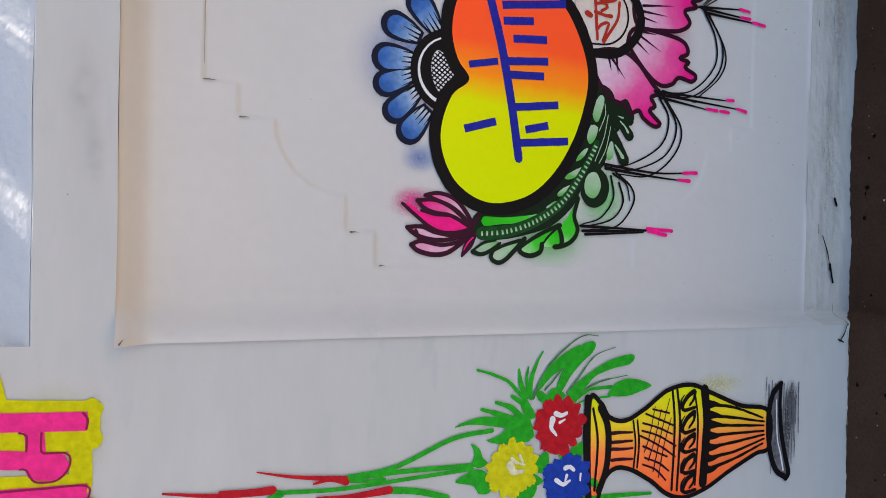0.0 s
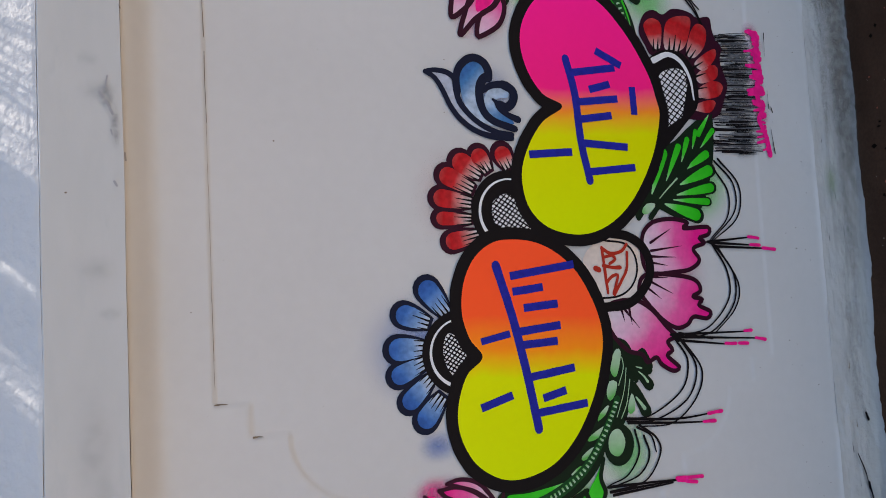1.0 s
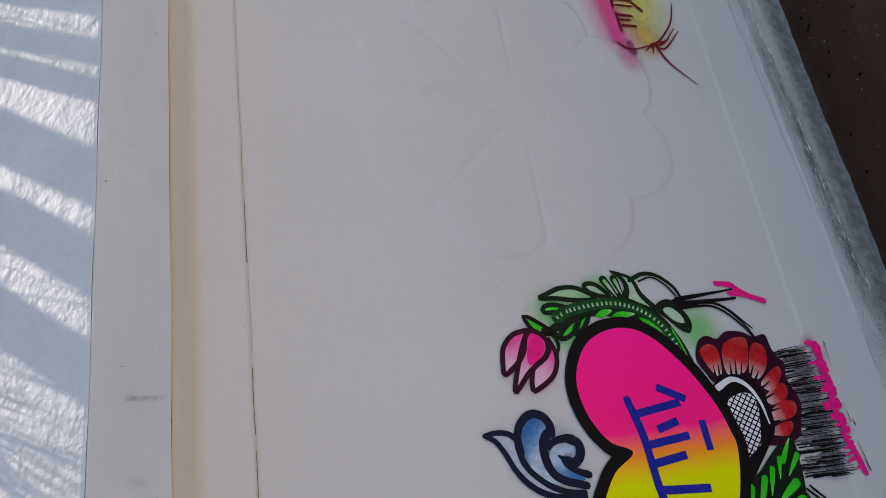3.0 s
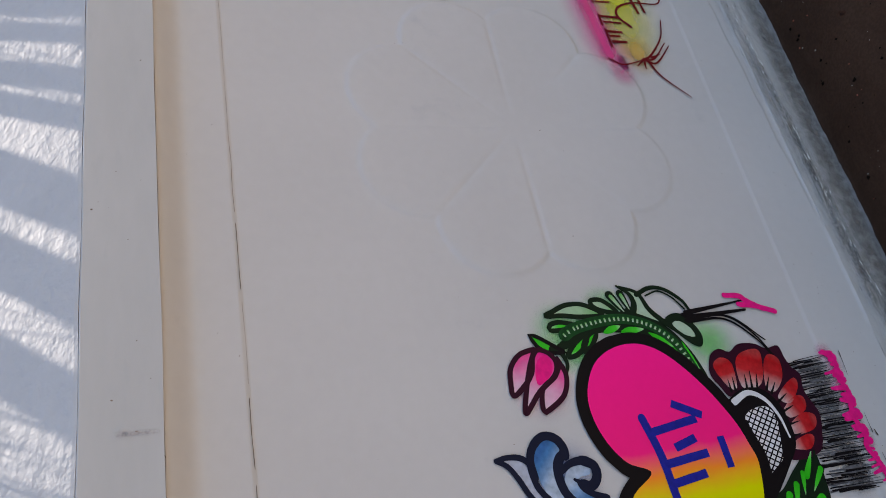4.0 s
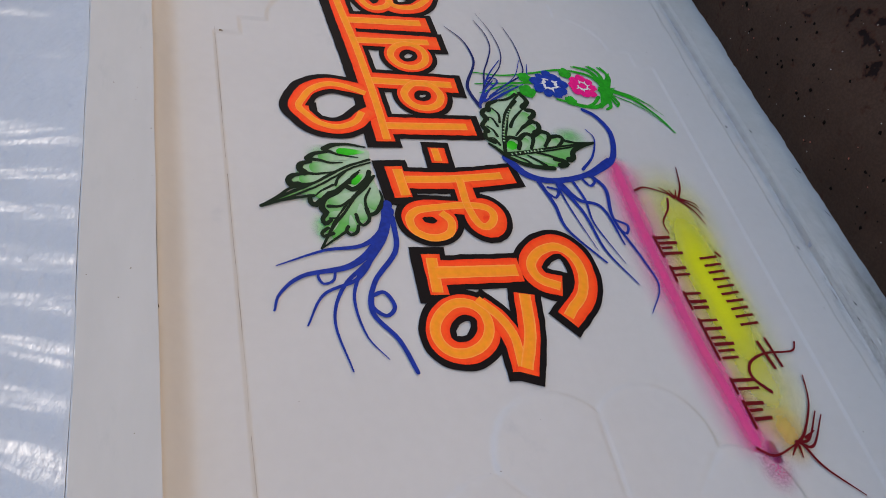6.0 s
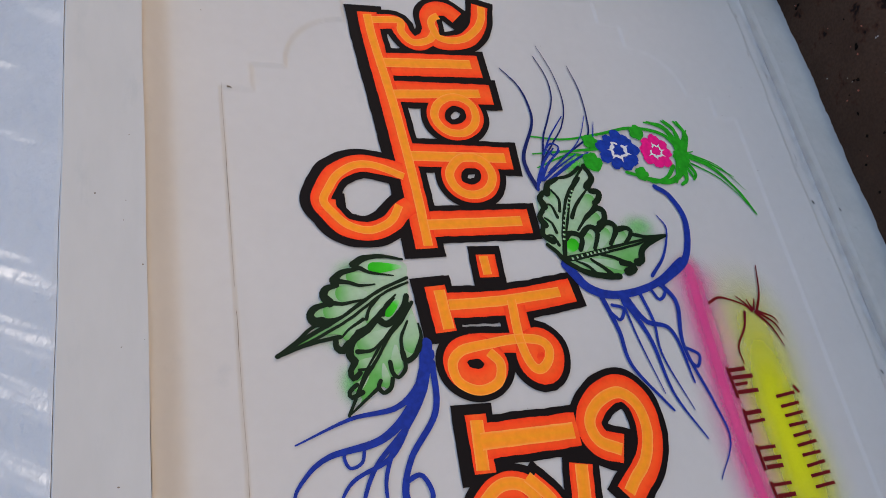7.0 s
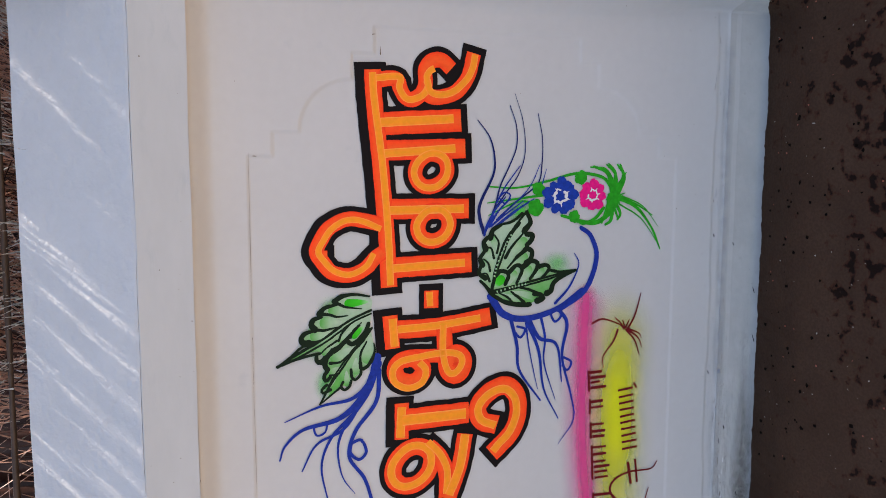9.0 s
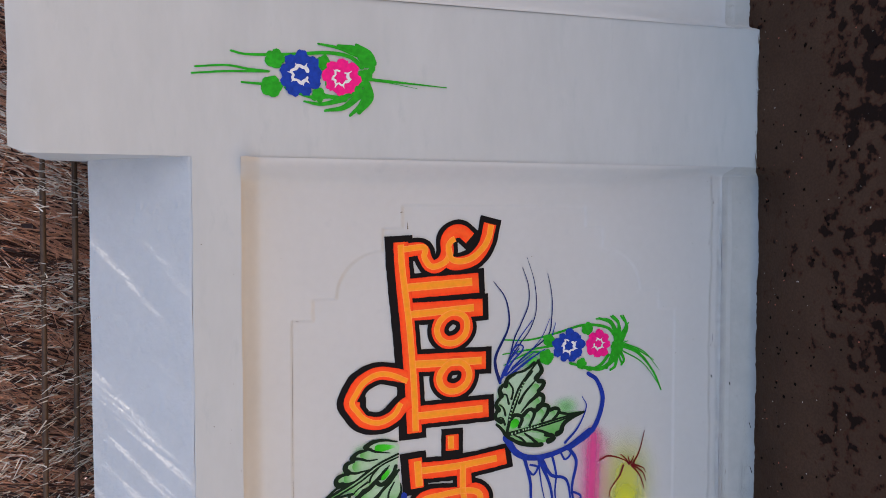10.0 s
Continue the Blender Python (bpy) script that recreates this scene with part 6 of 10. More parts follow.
stroke(m, "fleck", BLACK, 1.7, [(43, 11.9), (42.3, 11.7)], lift=1.6, ragged=2)
stroke(m, "pink_edge", PINK, 7.3, [(53.1, 14.6), (51.8, 13.4), (49.9, 13.9), (47.6, 13.3), (44.9, 14.1), (42.6, 13.5), (41.1, 14.1), (39.2, 13.2), (36.5, 12.7)], lift=2.0, ragged=1)
stroke(m, "drip", BLACK, 1.1, [(53.1, 12.1), (51.2, 12.2), (49.8, 12.3)], lift=1.6, ragged=2, taper=(1, 0.2))
stroke(m, "drip", BLACK, 1.3, [(45.2, 12.3), (43.6, 12.3), (42.7, 12.3)], lift=1.6, ragged=2, taper=(0.3, 0.6))
stroke(m, "drip", BLACK, 1.6, [(40.2, 12.2), (38.3, 12.0), (36.7, 11.8)], lift=1.6, ragged=2, taper=(0.3, 1.1))

m = motif("painted_scroll", "blue scrolled leaf with dark navy outline", "wall painting", (42.1, 54.6))
haze(m, "spray_mist", MIST_BLUE, (42.8, 53.8), 54.9, 48.8, 0)
fill(m, "blade", SCROLL_PALE, [(45.3, 60.3), (45.2, 57.9), (43.1, 56.9), (41.6, 56.3), (39.9, 54.8), (38.6, 52.5), (38.1, 50.4), (38.5, 53.6), (40.0, 56.2), (41.8, 57.7), (43.9, 58.8)], lift=1.2)
fill(m, "lobe", SCROLL_BLUE, [(46.7, 55.4), (46.9, 54.1), (46.2, 53.0), (45.2, 53.6), (43.9, 54.3), (42.3, 54.4), (40.3, 53.6), (39.2, 51.9), (39.8, 54.1), (41.3, 55.7), (43.3, 56.3), (45.1, 56.3)], grad=[(42.9, 54.5), (44.7, 56.4)], lift=1.25)
fill(m, "curl_fill", SCROLL_BLUE, [(43.5, 52.8), (44.0, 51.7), (43.7, 50.4), (42.7, 50.5), (42.6, 51.5), (42.1, 52.2), (41.0, 51.7), (39.9, 49.9), (39.5, 50.2), (39.9, 52.0), (41.1, 53.2), (42.5, 53.5)], grad=[(43.1, 52.3), (39.5, 50.2)], lift=1.25)
stroke(m, "outline", NAVY, 5.9, [(45.3, 60.5), (45.5, 59.3), (45.3, 57.9), (44.6, 56.9)], lift=1.75, taper=(0.9, 1.2))
stroke(m, "outline", NAVY, 6.3, [(45.3, 60.5), (44.6, 59.4), (43.2, 58.5), (41.5, 57.7), (40.0, 56.6), (38.8, 55.0), (38.1, 53.0), (37.9, 50.3)], lift=1.75, taper=(0.9, 1.2))
stroke(m, "outline", NAVY, 9.1, [(44.7, 56.9), (43.4, 56.9), (41.9, 56.5), (40.5, 55.4), (39.4, 54.0), (38.6, 52.2), (38.3, 50.2)], lift=1.75, taper=(0.8, 0.7))
stroke(m, "outline", NAVY, 10.3, [(43.1, 56.7), (44.8, 56.8), (46.1, 56.3), (47.0, 55.3), (47.2, 54.3), (46.7, 53.3), (45.8, 52.8), (44.9, 52.8)], lift=1.75, taper=(0.8, 1))
stroke(m, "outline", NAVY, 12.0, [(45.1, 52.8), (44.7, 53.5), (43.7, 54.0), (42.2, 54.0), (40.8, 53.5), (39.8, 52.3), (39.0, 49.8)], lift=1.75, taper=(0.9, 0.7))
stroke(m, "outline", NAVY, 7.6, [(43.4, 53.6), (44.0, 52.6), (44.2, 51.5), (44.1, 50.5)], lift=1.75, taper=(0.9, 1.3))
stroke(m, "outline", NAVY, 13.3, [(44.2, 51.0), (43.6, 49.9), (42.7, 49.7), (41.9, 50.1), (41.5, 50.8), (41.8, 51.5)], lift=1.75, taper=(0.8, 0.8))
stroke(m, "outline", NAVY, 7.5, [(41.5, 50.8), (41.9, 51.6), (42.4, 52.4)], lift=1.75, taper=(1.3, 0.4))
stroke(m, "outline", NAVY, 7.5, [(42.1, 52.0), (41.3, 51.6), (40.6, 50.5), (40.1, 49.3)], lift=1.75, taper=(0.7, 1.1))

m = motif("painted_tassel", "black looped pen-like lines ending in pink tips", "wall painting", (25.2, 23.4), "tassels")
stroke(m, "loop_line", BLACK, 3.0, [(35.6, 21.8), (32.7, 19.1), (29, 19.2), (25.4, 23.1)], lift=1.7, taper=(1, 0.5))
stroke(m, "loop_line", BLACK, 3.0, [(35.9, 21.2), (32.4, 18.2), (28.3, 18.8), (25.2, 23.1)], lift=1.7, taper=(1, 0.5))
stroke(m, "loop_line", BLACK, 3.0, [(34.5, 21.9), (31.6, 20), (28.3, 20.4), (25.5, 23.3)], lift=1.7, taper=(1, 0.5))
stroke(m, "thread", BLACK, 3.0, [(25.2, 23.8), (25.7, 16.6)], lift=1.7, taper=(1.3, 0.6))
stroke(m, "thread", BLACK, 3.0, [(25.1, 23.4), (24.6, 16.2)], lift=1.7, taper=(1.3, 0.6))
stroke(m, "thread", BLACK, 3.0, [(24.6, 22.8), (24.1, 14)], lift=1.7, taper=(1.3, 0.6))
stroke(m, "pink_tip", PINK, 5.0, [(25.7, 17.3), (25.5, 15.7)], lift=2.0, taper=(0.8, 0.9), ragged=1)
stroke(m, "pink_tip", PINK, 5.0, [(24.7, 17.1), (24.6, 15.6)], lift=2.0, taper=(0.8, 0.9), ragged=1)
stroke(m, "pink_tip", PINK, 5.0, [(24.2, 15.1), (24, 13.2)], lift=2.0, taper=(0.8, 0.9), ragged=1)

m = motif("painted_tassel", "black looped pen-like lines ending in pink tips", "wall painting", (13.6, 29.8), "tassels")
stroke(m, "loop_line", BLACK, 3.0, [(24.9, 23.1), (21.4, 21.1), (17.8, 21.2), (14.4, 24.8), (13.8, 29.8)], lift=1.7, taper=(1, 0.5))
stroke(m, "loop_line", BLACK, 3.0, [(24.9, 22.8), (21, 20.1), (17.1, 20.5), (13.8, 24.4), (13.5, 29.5)], lift=1.7, taper=(1, 0.5))
stroke(m, "loop_line", BLACK, 3.0, [(24.5, 22.3), (19.9, 19.5), (16.7, 20.2), (13.7, 23.6)], lift=1.7, taper=(1, 0.5))
stroke(m, "thread", BLACK, 3.0, [(13.9, 30.3), (13.6, 18.7)], lift=1.7, taper=(1.3, 0.6))
stroke(m, "thread", BLACK, 3.0, [(13.6, 30), (12.6, 16.5)], lift=1.7, taper=(1.3, 0.6))
stroke(m, "thread", BLACK, 3.0, [(13.2, 29.6), (12.2, 22)], lift=1.7, taper=(1.3, 0.6))
stroke(m, "thread", BLACK, 3.0, [(14, 29.1), (13, 24.1)], lift=1.7, taper=(1.3, 0.6))
stroke(m, "pink_tip", PINK, 5.0, [(13.7, 19.1), (13.7, 18)], lift=2.0, taper=(0.8, 0.9), ragged=1)
stroke(m, "pink_tip", PINK, 5.0, [(12.7, 17.4), (12.4, 15.9)], lift=2.0, taper=(0.8, 0.9), ragged=1)
stroke(m, "pink_tip", PINK, 5.0, [(12.3, 22.2), (12.2, 20.6)], lift=2.0, taper=(0.8, 0.9), ragged=1)
stroke(m, "pink_tip", PINK, 5.0, [(12.2, 20.1), (12.1, 18.7)], lift=2.0, taper=(0.8, 0.9), ragged=1)

m = motif("painted_tassel", "black looped pen-like lines ending in pink tips", "wall painting", (4.1, 37.1), "tassels")
stroke(m, "loop_line", BLACK, 3.0, [(13.2, 29.6), (10.5, 28.1), (7.1, 29.3), (4.5, 34), (4.5, 37.6)], lift=1.7, taper=(1, 0.5))
stroke(m, "loop_line", BLACK, 3.0, [(13.3, 29), (9.7, 26.9), (6, 28.5), (3.9, 33.3), (4.1, 37.4)], lift=1.7, taper=(1, 0.5))
stroke(m, "loop_line", BLACK, 3.0, [(12.9, 28.5), (9.3, 26.1), (5.9, 27.3), (3.3, 30.9), (3.3, 35.7)], lift=1.7, taper=(1, 0.5))
stroke(m, "thread", BLACK, 3.0, [(4.4, 37.6), (3.7, 30), (4, 24.1)], lift=1.7, taper=(1.3, 0.6))
stroke(m, "thread", BLACK, 3.0, [(3.9, 37.2), (3.2, 30), (2.9, 25.4)], lift=1.7, taper=(1.3, 0.6))
stroke(m, "pink_tip", PINK, 5.0, [(3.9, 25.6), (4, 23.6)], lift=2.0, taper=(0.8, 0.9), ragged=1)
stroke(m, "pink_tip", PINK, 5.0, [(3, 26.4), (2.9, 24.7)], lift=2.0, taper=(0.8, 0.9), ragged=1)

m = motif("painted_tassel", "black looped pen-like lines ending in pink tips", "wall painting", (-3.5, 39.8), "tassels")
stroke(m, "loop_line", BLACK, 3.0, [(3, 36.4), (0.3, 36), (-2.1, 37.7), (-3, 40.3)], lift=1.7, taper=(1, 0.5))
stroke(m, "loop_line", BLACK, 3.0, [(2.2, 35.2), (-0.2, 34.6), (-2.3, 36.2), (-3.3, 40)], lift=1.7, taper=(1, 0.5))
stroke(m, "loop_line", BLACK, 3.0, [(3.5, 35.7), (1.7, 33.4), (-0.3, 33.1), (-3.1, 35.4), (-3.7, 39.8)], lift=1.7, taper=(1, 0.5))
stroke(m, "loop_line", BLACK, 3.0, [(3.3, 36.1), (2.1, 34.2), (0.1, 33.6)], lift=1.7, taper=(1, 0.5))
stroke(m, "thread", BLACK, 3.0, [(-3.2, 40.5), (-3.5, 30.6)], lift=1.7, taper=(1.3, 0.6))
stroke(m, "thread", BLACK, 3.0, [(-3.8, 40.2), (-3.6, 31.1)], lift=1.7, taper=(1.3, 0.6))
stroke(m, "thread", BLACK, 3.0, [(-4.2, 39.8), (-3.8, 31.5)], lift=1.7, taper=(1.3, 0.6))
stroke(m, "pink_tip", PINK, 5.0, [(-3.3, 31), (-3.5, 27.3)], lift=2.0, taper=(0.8, 0.9), ragged=1)
stroke(m, "pink_tip", PINK, 5.0, [(-3.6, 30.8), (-4.1, 28.2)], lift=2.0, taper=(0.8, 0.9), ragged=1)

m = motif("painted_tassel", "black looped pen-like lines ending in pink tips", "wall painting", (59.2, 32.3), "tassels")
stroke(m, "loop_line", BLACK, 3.8, [(58.8, 32.6), (59.1, 27.1), (56.5, 23.7), (52.5, 21.5)], lift=1.7, taper=(1, 0.5))
stroke(m, "loop_line", BLACK, 3.8, [(58.6, 32.3), (58.6, 27.1), (55.7, 23.5), (52.6, 21.8)], lift=1.7, taper=(1, 0.5))
stroke(m, "loop_line", BLACK, 3.8, [(59.1, 31.7), (58.9, 26.3), (55.5, 22.3)], lift=1.7, taper=(1, 0.5))
stroke(m, "thread", BLACK, 3.8, [(59.6, 32.8), (61, 23)], lift=1.7, taper=(1.3, 0.6))
stroke(m, "thread", BLACK, 3.8, [(59.3, 32.5), (59.7, 23.4)], lift=1.7, taper=(1.3, 0.6))
stroke(m, "thread", BLACK, 3.8, [(59.9, 32.3), (60.8, 24.4)], lift=1.7, taper=(1.3, 0.6))
stroke(m, "thread", BLACK, 3.8, [(59, 32.1), (59.6, 23.5)], lift=1.7, taper=(1.3, 0.6))
stroke(m, "pink_tip", PINK, 9.0, [(61.8, 25.8), (61.5, 23.7), (60.8, 22.9)], lift=2.0, taper=(0.8, 0.9), ragged=1)
stroke(m, "pink_tip", PINK, 9.0, [(60.4, 24.2), (60, 21.8), (59.1, 19.2)], lift=2.0, taper=(0.8, 0.9), ragged=1)
stroke(m, "pink_tip", PINK, 9.0, [(61, 23), (60.1, 21.7)], lift=2.0, taper=(0.8, 0.9), ragged=1)

m = motif("painted_title", "large orange wedding greeting lettering with black outline and yellow inlay", "lettering", (149.2, 57.8))
glyph(m, "letter_ha", [([(175.9, 66.3), (176.2, 63.0), (174.9, 62.4), (173.6, 61.6), (173.3, 60.5), (174.1, 59.2), (175.6, 58.5), (177.8, 58.5), (179.0, 57.4), (179.1, 55.9), (177.9, 54.5)], 22.5, 0, 0), ([(174.8, 58.8), (173.8, 57.6), (173.9, 55.4), (174.9, 53.3), (177.2, 51.7), (180.4, 50.9)], 22.5, 0, 0)], [([(176.2, 66.1), (176.5, 62.5), (174.9, 62.5), (173.5, 61.6), (173.3, 60.5), (174.0, 58.9), (175.3, 58.1), (176.6, 58.3), (177.5, 57.8), (177.9, 57.1)], 10.1, 0), ([(176.2, 58.3), (174.5, 57.7), (174.1, 56.0), (174.7, 54.0), (176.4, 52.1), (178.2, 51.1), (180.2, 50.7)], 10.4, 0)])
glyph(m, "letter_aa", [([(169.7, 65.4), (170.4, 52.9)], 33.3, 0, 0)], [([(169.8, 66.4), (170.6, 54.1)], 13.4, 0)])
glyph(m, "letter_va", [([(165.8, 65.6), (166.2, 52.2)], 29.8, 0, 0), ([(162.9, 55.1), (161.5, 55.7), (160.6, 57.1), (160.5, 58.6), (161.4, 59.8), (162.8, 60.1), (164.2, 59.5), (165.2, 58.2), (165.2, 56.7), (164.4, 55.5)], 22.2, 1, 0)], [([(165.3, 65.8), (166.2, 53.8)], 12.4, 0), ([(162.9, 55.0), (161.4, 55.6), (160.4, 57.0), (160.4, 58.7), (161.3, 59.9), (162.8, 60.3), (164.3, 59.6), (165.3, 58.2), (165.4, 56.6), (164.5, 55.3)], 10.3, 1)])
glyph(m, "letter_va", [([(157.2, 65.0), (157.1, 51.6)], 30.5, 0, 0), ([(154.6, 54.8), (153.2, 55.4), (152.4, 56.7), (152.4, 58.2), (153.2, 59.4), (154.6, 59.7), (156.0, 59.1), (156.8, 57.8), (156.8, 56.3), (156.0, 55.1)], 23.7, 1, 0)], [([(157.0, 65.0), (157.1, 52.4)], 12.9, 0), ([(154.6, 54.6), (153.1, 55.3), (152.2, 56.7), (152.2, 58.3), (153.1, 59.5), (154.6, 59.9), (156.0, 59.2), (157.0, 57.9), (157.0, 56.2), (156.1, 55.0)], 10.8, 1)])
glyph(m, "letter_i", [([(148.4, 64.1), (148.8, 51.1)], 31.1, 0, 0), ([(155.0, 65.5), (155.7, 68.5), (155.8, 70.7), (154.6, 73.1), (152.9, 74.3), (151.2, 75.0), (149.8, 74.2), (148.1, 72.7), (147.6, 70.1), (148.5, 67.8), (150.0, 66.3), (150.8, 65.1)], 21.9, 0, 0.35), ([(150.7, 73.4), (150.7, 75.3)], 13, 0, 0)], [([(148.3, 64.1), (148.8, 52.2)], 12.5, 0), ([(154.3, 65.4), (155.6, 68.5), (155.6, 70.8), (154.4, 72.8), (152.9, 73.9), (151.2, 74.7), (149.8, 73.9), (148.3, 72.4), (147.7, 70.1), (148.8, 67.7), (150.7, 66.5)], 9.1, 0)])
glyph(m, "headline", [([(177.4, 66.5), (173.5, 66.3), (168.0, 65.8), (162.9, 65.3), (153.8, 64.6), (145.5, 64.2)], 25.1, 0, 0.62)], [([(177.0, 66.5), (173.5, 66.3), (168.0, 65.6), (162.9, 65.0), (153.8, 64.3), (145.8, 64.0)], 10.8, 0)])
glyph(m, "hyphen", [([(144.7, 57.6), (142.0, 57.6)], 22.9, 0, 0)], [([(144.5, 57.9), (142.3, 57.8)], 10.4, 0)])
glyph(m, "letter_bha", [([(141.2, 64.1), (136.1, 63.7)], 23.3, 0, 0.6), ([(139.0, 64.1), (139.0, 57.4), (139.5, 52.4), (140.2, 47.9)], 28.2, 0, 0), ([(138.6, 55.5), (133.9, 55.4)], 25.5, 0, 0), ([(134.7, 61.4), (134.6, 58.3), (134.3, 53.8)], 21.6, 0, 0), ([(132.4, 58.9), (131.5, 59.3), (130.9, 60.1), (130.7, 61.2), (131.1, 62.4), (131.8, 63.1), (132.8, 63.4), (133.6, 63.1), (134.2, 62.3), (134.4, 61.1), (134.1, 60.0), (133.3, 59.2)], 26.2, 1, 0), ([(132.9, 52.5), (132.0, 52.8), (131.4, 53.4), (131.5, 54.1), (132.1, 54.7), (133.1, 54.9), (134.0, 54.6), (134.5, 54.0), (134.4, 53.3), (133.8, 52.7)], 31.7, 1, 0)], [([(140.7, 63.7), (136.4, 63.4)], 12.6, 0), ([(139.0, 62.9), (139.2, 57.4), (139.6, 53.2), (140.0, 49.6)], 11.8, 0), ([(139.3, 55.7), (134.8, 55.7), (132.1, 55.0), (131.5, 54.0), (132.4, 52.9), (133.7, 52.6), (134.6, 53.5), (134.9, 56.0), (134.5, 59.8), (134.0, 62.5), (132.7, 63.7), (130.8, 63.3), (129.8, 61.3), (130.5, 59.1), (132.4, 58.5), (133.7, 59.5)], 10.7, 0)])
glyph(m, "letter_sha", [([(127.5, 62.3), (121.8, 62.4)], 22.4, 0, 0.6), ([(124.8, 62.2), (125.0, 51.4)], 34.4, 0, 0), ([(117.1, 57.7), (115.3, 58.7), (114.3, 60.5), (114.5, 62.4), (115.6, 63.6), (117.4, 63.7), (119.2, 62.7), (120.3, 60.9), (120.2, 59.0), (118.9, 57.7)], 27.3, 1, 0), ([(120.4, 58.1), (118.0, 56.0), (115.0, 55.1), (111.6, 55.1)], 25.5, 0, 0), ([(121.6, 52.0), (116.3, 53.0), (111.3, 54.8)], 26.2, 0, 0)], [([(126.9, 62.3), (122.1, 62.6)], 13.7, 0), ([(124.8, 62.2), (124.9, 51.9)], 16.7, 0), ([(117.1, 57.7), (115.3, 58.8), (114.3, 60.7), (114.4, 62.6), (115.6, 63.8), (117.5, 64.0), (119.3, 62.9), (120.5, 61.1), (120.4, 59.1), (119.1, 57.8)], 12.3, 1), ([(121.0, 58.2), (118.8, 56.2), (116.0, 55.0), (112.2, 55.1)], 11.4, 0), ([(121.5, 52.0), (116.3, 52.9), (111.9, 54.7)], 14.6, 0)])
glyph(m, "vowel_sign", [([(122.5, 46.6), (123.4, 49.2), (125.7, 49.9), (127.9, 48.1), (128.8, 45.3), (127.2, 43.4), (124.1, 43.0), (121.2, 44.0), (119.0, 46.1), (117.8, 47.5)], 30.1, 0, 0)], [([(122.4, 46.9), (123.6, 49.3), (125.7, 49.8), (127.6, 48.1), (128.3, 45.5), (126.8, 43.7), (124.1, 43.3), (121.2, 44.4), (119.3, 46.3), (118.2, 47.3)], 12.9, 0)])

m = motif("painted_leaf", "pale green lobed leaf with black veins", "wall painting", (139, 70.5), "green leaves")
fill(m, "leaf_ground", LEAF_PALE, [(144.0, 67.1), (144.3, 71.3), (142.3, 74.4), (140.8, 75.6), (138.4, 77.2), (137.7, 75.5), (136.2, 78.2), (134.9, 80.0), (136.3, 76.7), (136.4, 74.7), (134.6, 73.7), (132.7, 73.9), (130.9, 74.0), (130.0, 73.3), (128.9, 74.2), (131.1, 71.6), (130.8, 70.8), (132.2, 69.4), (133.9, 67.5), (136.1, 66.6), (138.4, 66.9), (139.8, 67.1), (142.1, 67.0)], grad=[(144.0, 67.1), (132.7, 73.9)], lift=1.1)
drop(m, LEAF_GREEN, (143.5, 67.4), (143.4, 71.0), 12.7)
drop(m, LEAF_PALE, (142.3, 69.3), (142.5, 73.4), 12.8)
drop(m, LEAF_PALE, (140.6, 71.4), (140.7, 74.7), 18.6)
drop(m, LEAF_PALE, (139.2, 73.0), (138.7, 76.1), 17.5)
drop(m, LEAF_PALE, (137.8, 72.3), (136.0, 74.4), 12.3)
drop(m, LEAF_PALE, (139.3, 70.3), (137.4, 71.8), 9.3)
drop(m, LEAF_GREEN, (139.8, 68.2), (138.2, 70.0), 11.1)
drop(m, LEAF_PALE, (136.8, 69.4), (135.0, 73.1), 15.7)
drop(m, LEAF_PALE, (133.9, 71.3), (133.1, 73.3), 10.5)
drop(m, LEAF_PALE, (132.2, 72.4), (130.9, 73.8), 8.1)
drop(m, LEAF_PALE, (138.2, 67.1), (134.1, 67.7), 18.1)
drop(m, LEAF_PALE, (135.1, 69.3), (132.6, 69.5), 11.6)
drop(m, LEAF_PALE, (133.3, 70.8), (131.2, 70.7), 8.6)
stroke(m, "leaf_line", DARK_GREEN, 6.9, [(143.8, 72.5), (144.5, 71.3), (144.7, 69.4), (144.3, 67.2)], lift=1.9, taper=(1.2, 0.4), ragged=1)
stroke(m, "leaf_line", DARK_GREEN, 3.6, [(143.8, 72.5), (143.0, 71.1), (142.7, 69.8), (142.5, 68.4)], lift=1.9, taper=(1.5, 0.4), ragged=1)
stroke(m, "leaf_line", DARK_GREEN, 8.0, [(142.1, 74.7), (142.7, 74.2), (143.1, 73.3), (143.4, 71.6)], lift=1.9, taper=(1.1, 0.4), ragged=1)
stroke(m, "leaf_line", DARK_GREEN, 4.1, [(142.0, 74.8), (141.9, 73.2), (141.5, 72.1), (141.6, 70.5)], lift=1.9, taper=(1.6, 0.4), ragged=1)
stroke(m, "leaf_line", DARK_GREEN, 10.4, [(141.6, 74.4), (141.3, 75.5), (140.5, 75.9), (139.8, 75.4)], lift=1.9, taper=(0.5, 1), ragged=1)
stroke(m, "leaf_line", DARK_GREEN, 3.9, [(139.8, 75.6), (139.6, 74.1), (139.8, 72.9), (140.0, 71.6)], lift=1.9, taper=(1.5, 0.5), ragged=1)
stroke(m, "leaf_line", DARK_GREEN, 10.9, [(139.6, 75.6), (139.3, 76.8), (138.6, 77.4), (137.9, 77.1), (137.9, 76.3)], lift=1.9, taper=(0.4, 1), ragged=1)
stroke(m, "leaf_line", DARK_GREEN, 3.9, [(138.0, 76.3), (138.0, 75.1), (138.4, 74.1)], lift=1.9, taper=(1.2, 0.5), ragged=1)
stroke(m, "leaf_line", DARK_GREEN, 4.2, [(142.2, 67.0), (141.0, 69.9), (139.7, 72.1), (138.1, 74.5), (136.5, 77.6), (134.6, 80.9)], lift=1.9, taper=(0.8, 1), ragged=1)
